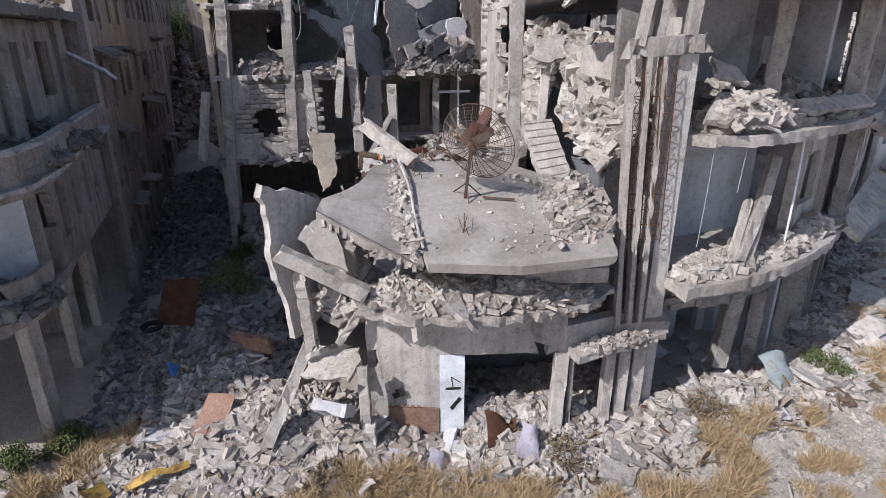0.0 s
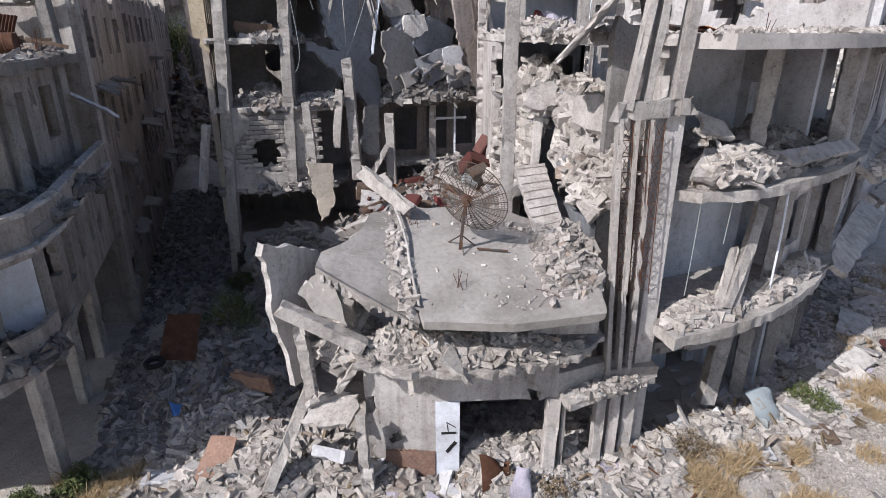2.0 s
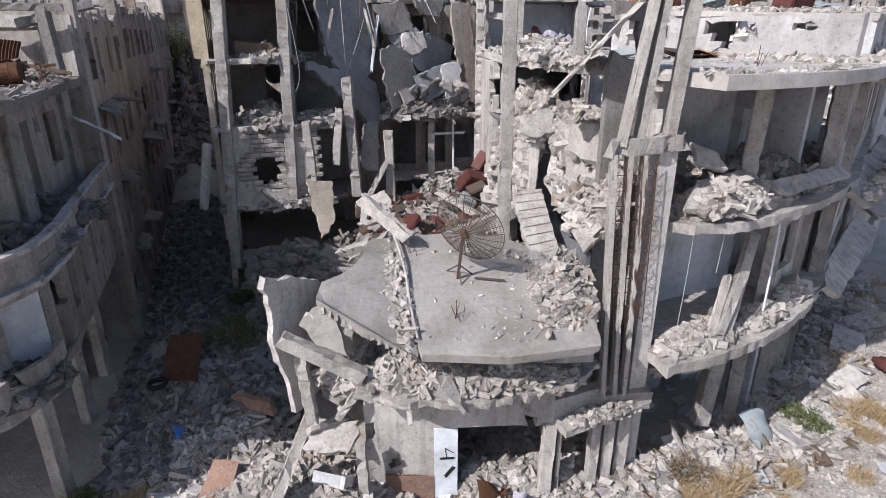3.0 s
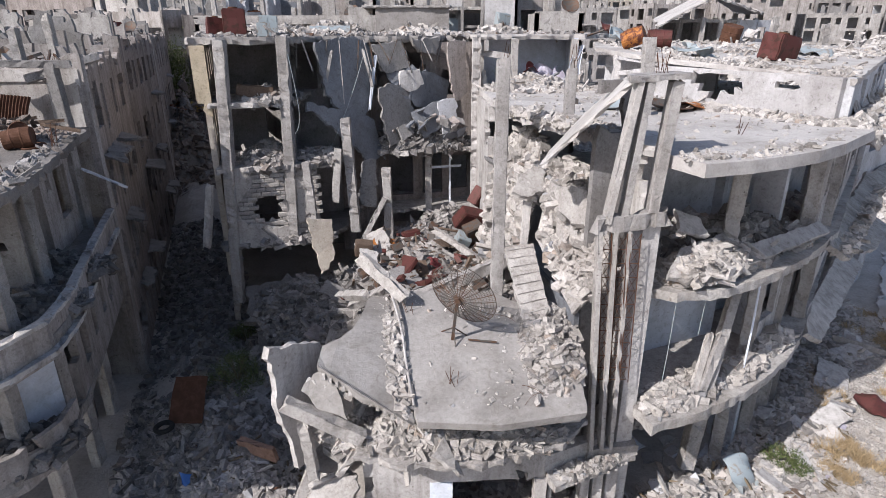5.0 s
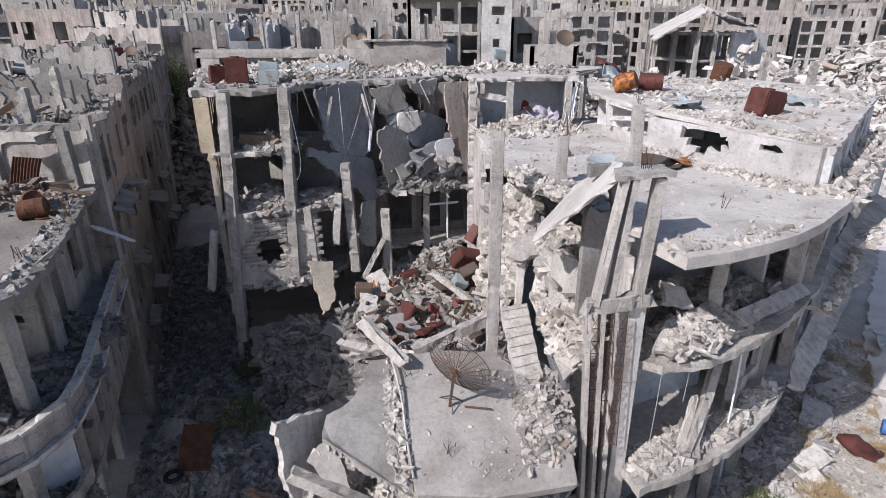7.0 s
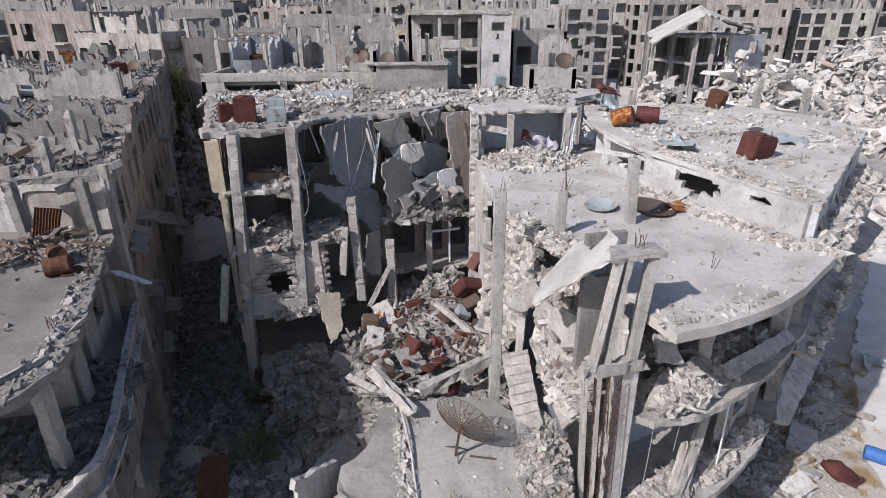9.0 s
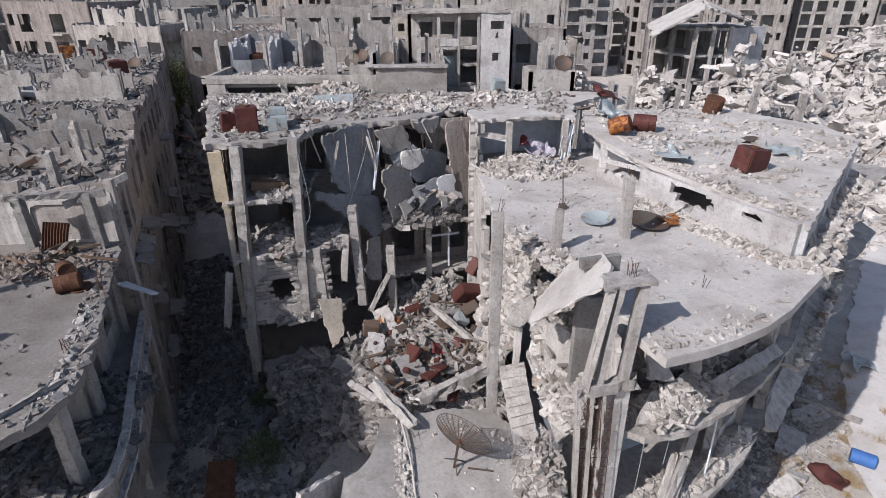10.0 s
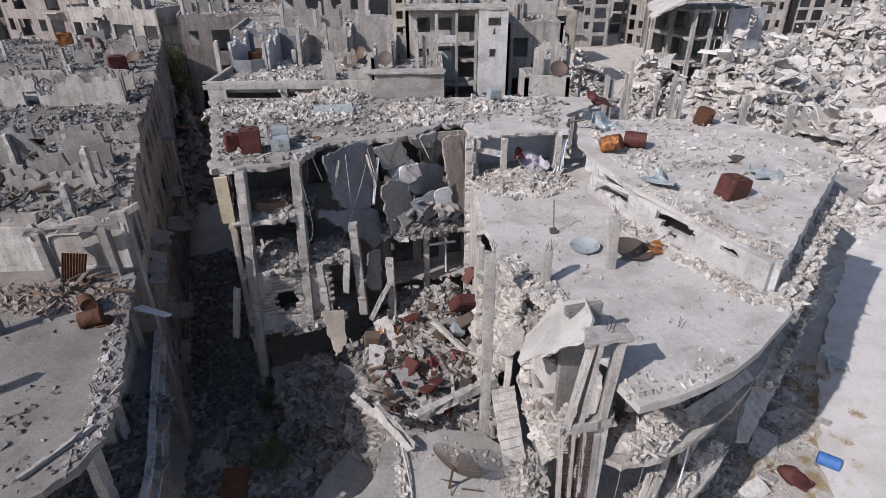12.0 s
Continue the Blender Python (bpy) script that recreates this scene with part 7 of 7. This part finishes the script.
placed("board", sheet_bm(1.1, 0.6, 0, 0.05), ORANGE, pose(-2.2, 23.9, 5.0, 25, 10, -15), "orange-brown board in the rubble", "board")
placed("board", sheet_bm(1.2, 0.8, 0, 0.1), WOOD, pose(-0.8, 21.0, 4.95, 35, 10, 20), "dark brown board in the rubble", "board")
placed("board", sheet_bm(1.1, 0.7, 0, 0.08), WOOD, pose(0.4, 23.2, 5.2, 20, 20, 60), "dark brown board in the rubble", "board")
placed("sofa_frame", box_bm(1.5, 0.6, 0.45, 0.05), WOOD, pose(-7.7, 25.6, 11.1, 0, 6, 15), "dark red-brown sideboard on a torn floor", "sideboard")
for a, b, w in (((0.0, 23.8, 5.6), (1.9, 21.6, 5.0), 0.26), ((-0.6, 17.6, 5.3), (2.6, 18.6, 6.3), 0.4), ((-2.8, 21.6, 4.7), (-1.8, 19.8, 4.9), 0.2), ((-3.6, 19.9, 4.3), (-2.2, 17.2, 5.6), 0.3), ((-3.0, 18.8, 4.4), (-1.4, 16.4, 6.2), 0.32)):
    single("fallen_beam", bar_bm(a, b, w, w, 0.04), CONC, "fallen concrete beam lying in the courtyard rubble", "beam", "yard beams")
for i in range(16):
    x, y = pyr.uniform(-3.4, 1.8), pyr.uniform(17.6, 25)
    s, q = pyr.uniform(0.3, 0.75), pyr.uniform(0, 3)
    m = Matrix.Translation((x, y, 4.9 + pyr.uniform(-0.15, 0.25))) @ Euler((pyr.uniform(-0.7, 0.7), pyr.uniform(-0.5, 0.5), q)).to_matrix().to_4x4()
    single("broken_slab", plate_bm([m @ Vector((-s, -s * 0.7, 0)), m @ Vector((s, -s * 0.6, 0)), m @ Vector((s, s * 0.7, 0)), m @ Vector((-s * 0.8, s * 0.6, 0))], 0.12, 0.07, 0.2), pyr.choice((CONC, CONC_D, PLASTER)), "slab fragment tilted in the courtyard rubble", "slab", "yard slab pieces")
# street clutter
placed("door_panel", sheet_bm(1.1, 1.7, 0, 0.05), RUST, pose(-8.75, 17.3, 1.5, 38, 6, 10), "rust-brown metal door leaning in the alley", "door")
placed("scrap_panel", sheet_bm(1.5, 0.22, 0, 0.2), YELM, pose(-6.5, 10.5, 0.42, 12, -10, 25), "bent yellow painted metal panel", "scrap metal")
placed("scrap_panel", sheet_bm(0.6, 0.4, 0, 0.2), YELM, pose(-7.6, 10.0, 0.35, 12, 10, 60), "small bent yellow metal scrap", "scrap metal")
placed("tile_slab", sheet_bm(0.75, 1.3, 0, 0.05), BROWNT, pose(-5.8, 12.1, 0.75, 28, 3, -6), "brown tiled slab lying on rubble", "slab")
placed("cloth", sheet_bm(0.5, 0.35, 0, 0.3), BLUE, pose(-7.5, 13.9, 1.05, 10, 5, 20), "crumpled dark blue cloth in the rubble", "cloth")
placed("cloth", sheet_bm(0.45, 0.8, 0, 0.35), CLOTH, pose(2.0, 11.2, 0.75, 35, 20, 10), "lilac-grey cloth draped over rubble", "cloth")
placed("cloth", sheet_bm(0.4, 0.4, 0, 0.25), CLOTH, pose(-0.1, 10.9, 0.6, 30, 20, 10), "lilac-grey rag on the rubble", "cloth")
placed("scrap_panel", sheet_bm(0.8, 0.6, 0, 0.3), RUST, pose(1.45, 11.5, 0.95, 45, 10, 20), "rust-red bent sheet before the shop", "scrap metal")
placed("scrap_panel", sheet_bm(0.8, 1.0, 0, 0.45), GALV, pose(9.8, 14.3, 0.65, 40, 20, 10), "pale blue bent sheet at the kerb", "scrap metal")
placed("cloth", sheet_bm(1.0, 0.6, 0, 0.3), WOOD, pose(11.0, 13.8, 0.3, 5, 5, -30), "dark cloth flattened on the ground", "cloth")
placed("barrel", drum_bm(0.32, 0.95, dent=0.01), BLUE, pose(18.6, 19.4, 0.4, 90, 0, 55), "bright blue plastic barrel lying by the road", "barrel")
placed("scrap_panel", sheet_bm(1.4, 1.0, 0, 0.3), MAROON, pose(17.0, 18.3, 0.35, 10, 10, -40), "dark red sheet metal by the road", "scrap metal")
placed("scrap_panel", sheet_bm(1.4, 1.1, 0, 0.4), GALV, pose(23.6, 26.2, 0.45, 20, 20, 10), "pale blue crumpled sheet by the road", "scrap metal")
single("fallen_beam", bar_bm((18.3, 23.2, 0.5), (20.6, 21.6, 0.3), 0.3, 0.15, 0.03), CONC, "long slab strip on the ground", "beam")
single("fallen_beam", bar_bm((-6.3, 15.3, 1.2), (-4.9, 14.4, 1.5), 0.5, 0.2, 0.03), BROWNT, "red-brown and grey wall strip on rubble", "beam")
single("car_tyre", ring_bm([(-9.2 + 0.26 * math.cos(6.2832 * i / 24), 16.2 + 0.26 * math.sin(6.2832 * i / 24), 1.15) for i in range(24)], 0.085, seg=10), BLACK, "old black tyre lying in the alley rubble", "tyre")
for i in range(46):
    x, y = pyr.choice(((pyr.uniform(-7.6, 5.5), pyr.uniform(10.3, 12.2)), (pyr.uniform(-8.4, -4.6), pyr.uniform(12, 18)), (pyr.uniform(6, 15), pyr.uniform(12.5, 18))))
    if y > 12.0 and -1.9 < x < 5.5:
        y = 11.3
    s, q = pyr.uniform(0.15, 0.5), pyr.uniform(0, 3)
    m = Matrix.Translation((x, y, ground_z(x, y) + 0.18)) @ Euler((pyr.uniform(-0.6, 0.6), pyr.uniform(-0.5, 0.5), q)).to_matrix().to_4x4()
    single("broken_slab", plate_bm([m @ Vector((-s, -s * 0.7, 0)), m @ Vector((s, -s * 0.6, 0)), m @ Vector((s, s * 0.7, 0)), m @ Vector((-s * 0.8, s * 0.6, 0))], 0.1, 0.05, 0.2), pyr.choice((CONC, PLASTER, PLASTER_G, CONC_D)), "slab fragment tilted on the street rubble", "slab", "street slab pieces")

# ---- plants ----
def tuft_bm(n, r, h, spread, width=0.012):
    b = bmesh.new()
    for i in range(n):
        a, q = pyr.uniform(0, 6.28), r * math.sqrt(pyr.random())
        x, y = q * math.cos(a), q * math.sin(a)
        d = Vector((pyr.uniform(-1, 1), pyr.uniform(-1, 1), 0)) * spread
        hh = h * pyr.uniform(0.5, 1.1) * (1 - 0.5 * q / r)
        s = Vector((pyr.uniform(-1, 1), pyr.uniform(-1, 1), 0)).normalized() * width
        p0, p1, p2 = Vector((x, y, 0)), Vector((x, y, hh * 0.6)) + d * hh * 0.4, Vector((x, y, hh)) + d * hh
        v = [b.verts.new(p) for p in (p0 - s, p0 + s, p1 + s * 0.7, p1 - s * 0.7, p2)]
        b.faces.new(v[:4])
        b.faces.new((v[3], v[2], v[4]))
    return b


tufts = [mesh_of("grass_tuft", tuft_bm(170, 0.22, 0.45, 0.9, 0.007), GRASS) for _ in range(4)]
areas = [((-2.4, 9.2, 2.4, 10.7), 200), ((-9.9, 10.0, -7.9, 12.5), 70), ((5.4, 10.2, 9.0, 12.8), 90), ((12.8, 14.6, 14.8, 16.6), 26), ((-4.2, 9.6, -2.8, 10.6), 8), ((3.0, 9.2, 5.2, 10.6), 14), ((9.2, 9.8, 12.0, 13.0), 22), ((-6.6, 9.0, -5.0, 10.2), 8), ((15, 14.6, 21, 21.5), 34), ((20, 22, 24, 26.5), 14)]
for (xa, ya, xb, yb), n in areas:
    for i in range(n):
        x, y = pyr.uniform(xa, xb), pyr.uniform(ya, yb)
        if nz(x, y, 0.9, 21) < -0.22:
            continue
        o = new("grass_tuft", pyr.choice(tufts))
        k = pyr.uniform(0.8, 1.7)
        o.matrix_basis = pose(x, y, ground_z(x, y) - 0.02, 0, 0, pyr.uniform(0, 360)) @ Matrix.Diagonal((k, k, k * pyr.uniform(0.6, 1.0), 1))
        tagged(o, "dry straw-yellow grass clump in the dust", "grass", "grass tufts", "stuff")
for x, y in ((30.5, 47), (33, 49), (28.5, 50), (35, 52), (31, 51.5), (27, 46)):
    for i in range(9):
        o = new("grass_tuft", pyr.choice(tufts))
        o.matrix_basis = pose(x + pyr.gauss(0, 1.2), y + pyr.gauss(0, 1.0), 1.7, 0, 0, pyr.uniform(0, 360)) @ Matrix.Diagonal((4, 4, 2.4, 1))
        tagged(o, "dry yellow weeds on the far slope", "grass", "grass tufts", "stuff")


def bush(x, y, z, r, h, mat, label, n=1500, leaf=0.05):
    """A low shrub: forked twigs with many small leaves in clumps."""
    ob = thing("bush", (x, y, z), label, "bush")
    tw, lf = bmesh.new(), bmesh.new()
    tips = []
    for i in range(26):
        a, q = pyr.uniform(0, 6.28), pyr.uniform(0.2, 1.0)
        p = Vector((x + r * q * math.cos(a), y + r * q * math.sin(a), z + h * pyr.uniform(0.35, 1.0) * (1.1 - 0.6 * q)))
        bar_bm((x + pyr.uniform(-0.05, 0.05), y, z), p, 0.02, 0.02, 0, bm=tw, step=9)
        tips.append(p)
    for i in range(n):
        p = pyr.choice(tips) + Vector((pyr.gauss(0, r * 0.14), pyr.gauss(0, r * 0.14), pyr.gauss(0, h * 0.1)))
        p.z = max(p.z, z + 0.02)
        m = Euler((pyr.uniform(-1.2, 1.2), pyr.uniform(-1.2, 1.2), pyr.uniform(0, 6))).to_matrix()
        lf.faces.new([lf.verts.new(p + m @ Vector(c)) for c in ((-leaf, 0, 0), (0, -leaf * 0.4, 0), (leaf, 0, 0), (0, leaf * 0.4, 0))])
    part("crown", tw, TWIG, ob)
    part("leaves", lf, mat, ob)["kind"] = "stuff"
    return ob


bush(11.7, 15.3, ground_z(11.7, 15.3), 0.75, 0.6, LEAF, "dusty green shrub growing in the street")
bush(-10.1, 11.0, ground_z(-10, 11), 0.6, 0.7, LEAF, "green weeds beside the alley mouth")
bush(-9.4, 11.9, ground_z(-9.4, 11.9), 0.5, 0.6, LEAF, "green weeds beside the alley mouth")
bush(6.8, 12.7, ground_z(6.8, 12.7), 0.7, 0.6, TWIG, "dry brown thorn bush on the rubble", 900)
bush(2.9, 11.2, ground_z(2.9, 11.2), 0.6, 0.5, TWIG, "dry brown brush on the rubble", 700)
bush(-2.6, 10.6, ground_z(-2.6, 10.6), 0.5, 0.45, TWIG, "dry brown brush on the rubble", 700)
bush(-7.6, 19.0, ground_z(-7.6, 19), 1.1, 1.3, LEAF, "dark shrub in the shaded alley", 2200)
bush(-8.6, 23.0, ground_z(-8.6, 23), 0.9, 0.9, LEAF, "dark shrub in the shaded alley", 1500)
bush(27.5, 58.0, 3.0, 2.6, 1.8, LEAF, "olive shrub among far heaps", 2500, 0.14)
# small tree at the end of the alley
tree = thing("tree", (-29.0, 66, 0), "dark green street tree at the alley end", "tree")
b = bmesh.new()
for a, c, w in (((-29, 66, 0), (-28.9, 66, 4), 0.35), ((-28.9, 66, 4), (-29.6, 66.3, 8), 0.2), ((-28.9, 66, 4), (-28.2, 65.7, 8.5), 0.2), ((-29.0, 66, 5), (-29.0, 65.5, 9.5), 0.16)):
    bar_bm(a, c, w, w, 0.02, bm=b)
part("trunk", b, TWIG, tree)
b = bmesh.new()
for i in range(4200):
    c = pyr.choice(((-29.6, 66.3, 8), (-28.2, 65.7, 8.8), (-29.0, 65.5, 10), (-29, 66, 6.4), (-28.6, 66.4, 11)))
    p = Vector((c[0] + pyr.gauss(0, 0.75), c[1] + pyr.gauss(0, 0.75), c[2] + pyr.gauss(0, 0.9)))
    m = Euler((pyr.uniform(-1.3, 1.3), pyr.uniform(-1.3, 1.3), pyr.uniform(0, 6))).to_matrix()
    b.faces.new([b.verts.new(p + m @ Vector(k)) for k in ((-0.13, 0, 0), (0, -0.06, 0), (0.13, 0, 0), (0, 0.06, 0))])
part("crown", b, LEAF, tree)["kind"] = "stuff"

# ---- wires and bare steel ----
def wire(pts, w, label, mat=STEEL):
    cu = bpy.data.curves.new("cable", "CURVE")
    cu.dimensions, cu.bevel_depth, cu.bevel_resolution = "3D", w, 1
    s = cu.splines.new("NURBS")
    s.points.add(len(pts) - 1)
    for q, p in zip(s.points, pts):
        q.co = (*p, 1)
    s.use_endpoint_u, s.order_u = True, 3
    cu.materials.append(mat)
    return tagged(new("cable", cu), label, "cable", "loose cables")


wire([(-3.3, 28.0, 12.6), (-3.9, 27.0, 10.4), (-4.9, 26.0, 8.4)], 0.012, "thin pale cable strung down the gutted wing", GALV)
wire([(-6.1, 25.1, 13.3), (-5.8, 25.0, 11.5), (-5.7, 25.0, 9.9), (-6.0, 25.0, 9.6)], 0.012, "cable dangling beside a column", GALV)
wire([(6.2, 13.1, 7.4), (6.15, 13.0, 6.2), (6.1, 13.0, 5.0)], 0.01, "wire hanging from the broken balcony", GALV)
wire([(7.0, 13.2, 7.4), (6.95, 13.2, 6.3)], 0.01, "wire hanging from the broken balcony", GALV)
wire([(9.0, 14.3, 4.4), (9.15, 14.5, 6.0), (9.2, 14.7, 7.3)], 0.03, "white drain pipe standing on the balcony", PAINT_W)
wire([(-1.2, 14.9, 6.8), (-0.8, 13.6, 6.4), (-0.65, 12.4, 5.95), (-0.4, 11.2, 5.6)], 0.035, "pale cable lying along the slab crack", PLASTER)
wire([(-2.6, 11.9, 5.0), (-2.4, 11.6, 4.7), (-2.5, 11.7, 4.3)], 0.012, "bent bar on the fallen beam")
for i in range(6):
    x, y = pyr.uniform(-0.6, 3.2), pyr.uniform(11.3, 14.5)
    a = pyr.uniform(0, 6.28)
    z = slab_z(x, y) + 0.04
    wire([(x, y, z), (x + 0.3 * math.cos(a), y + 0.3 * math.sin(a), z + 0.08), (x + 0.6 * math.cos(a + 0.4), y + 0.6 * math.sin(a + 0.4), slab_z(0, y + 0.6 * math.sin(a + 0.4)) + 0.03)], 0.006, "rusty wire curled on the slab", RUST)


def rebar(x, y, z, n, h, lean=0.15):
    ob = thing("rebar_tuft", (x, y, z), "bare rusty reinforcing bars standing in concrete", "rebar", "rebar tufts")
    for i in range(n):
        dx, dy = pyr.uniform(-0.12, 0.12), pyr.uniform(-0.12, 0.12)
        part("rod", bar_bm((x + dx, y + dy, z - 0.05), (x + dx + pyr.uniform(-lean, lean), y + dy + pyr.uniform(-lean, lean), z + h * pyr.uniform(0.6, 1.1)), 0.013, 0.013, 0, step=9), RUST, ob)
    return ob


for x, y, z, n, h in ((0.5, 11.9, 5.7, 6, 0.5), (5.1, 13.1, 12.88, 6, 0.45), (4.19, 17.7, 12.95, 4, 0.4), (2.09, 17.6, 12.95, 4, 0.5), (-0.6, 14.4, 6.3, 4, 0.4), (8.4, 15.6, 11.1, 3, 0.5), (-11.2, 17.0, 10.5, 5, 0.7), (-10.2, 13.4, 10.5, 5, 0.5), (6.95, 19.5, 13.5, 4, 0.35), (-13.0, 20.6, 12.75, 4, 0.4)):
    rebar(x, y, z, n, h)
b = bmesh.new()
for k in range(60):
    t = k / 59
    p = Vector((-2.72, 12.08, 6.16)).lerp(Vector((-0.5, 10.95, 5.36)), t)
    bar_bm(p, p + Vector((-0.03, -0.09, 0.01)), 0.022, 0.022, 0, bm=b, step=9)
ob = tagged(new("rib_ends", mesh_of("rib_ends", b, CONC)), "row of rib ends along the torn slab edge", "rib", "", "stuff")

# ---- block walls, piece by piece ----
def block_mesh(w, h, d):
    b = bmesh.new()
    bmesh.ops.create_cube(b, size=1.0)
    for v in b.verts:
        v.co = Vector((v.co.x * w, v.co.y * d, v.co.z * h))
    bmesh.ops.bevel(b, geom=[e for e in b.edges], offset=0.012, segments=1, affect="EDGES")
    return mesh_of("block", b, BLOCK)


BM1 = [block_mesh(0.385, 0.185, 0.16) for _ in range(2)]
HALF = block_mesh(0.185, 0.185, 0.16)


def block_wall(p0, p1, z0, z1, hole, parent, ragged=0.0):
    a, c = Vector((*p0, 0)), Vector((*p1, 0))
    ln = (c - a).length
    ax = (c - a) / ln
    ang = math.degrees(math.atan2(ax.y, ax.x))
    j, z = 0, z0 + 0.1
    while z < z1:
        s = 0.2 if j % 2 == 0 else 0.0
        while s < ln:
            hw = pyr.uniform(-0.08, 0.1)
            if pyr.random() > 0.05 and all(math.hypot(s - h[0], z - h[1]) > h[2] * (1 + 0.3 * noise.noise(Vector((s * 3, z * 3, 2)))) for h in hole) and z < z1 - ragged * (0.5 + noise.noise(Vector((s * 1.3, 0, z0)))):
                ob = new("block", pyr.choice(BM1))
                p = a + ax * s
                ob.parent = parent
                ob.matrix_parent_inverse = parent.matrix_basis.inverted()
                ob.matrix_basis = pose(p.x, p.y + pyr.uniform(-0.04, 0.04), z, pyr.uniform(-4, 4), pyr.uniform(-2.0, 2.0), ang + pyr.uniform(-4, 4))
            s += 0.4
        z += 0.2
        j += 1


part("mortar_core", wall_bm((-8.85, 24.42), (-5.3, 25.45), 4.9, 8.0, 0.06, blasts=[(1.45, 6.35, 0.66)], cell=0.3), CONC, wing)
block_wall((-8.8, 24.38), (-5.2, 25.42), 4.9, 8.05, [(1.45, 6.35, 0.62), (3.4, 5.4, 0.5)], wing, 0.25)
block_wall((5.9, 13.62), (8.2, 14.35), 3.0, 3.7, [(1.6, 3.2, 0.25)], corner)
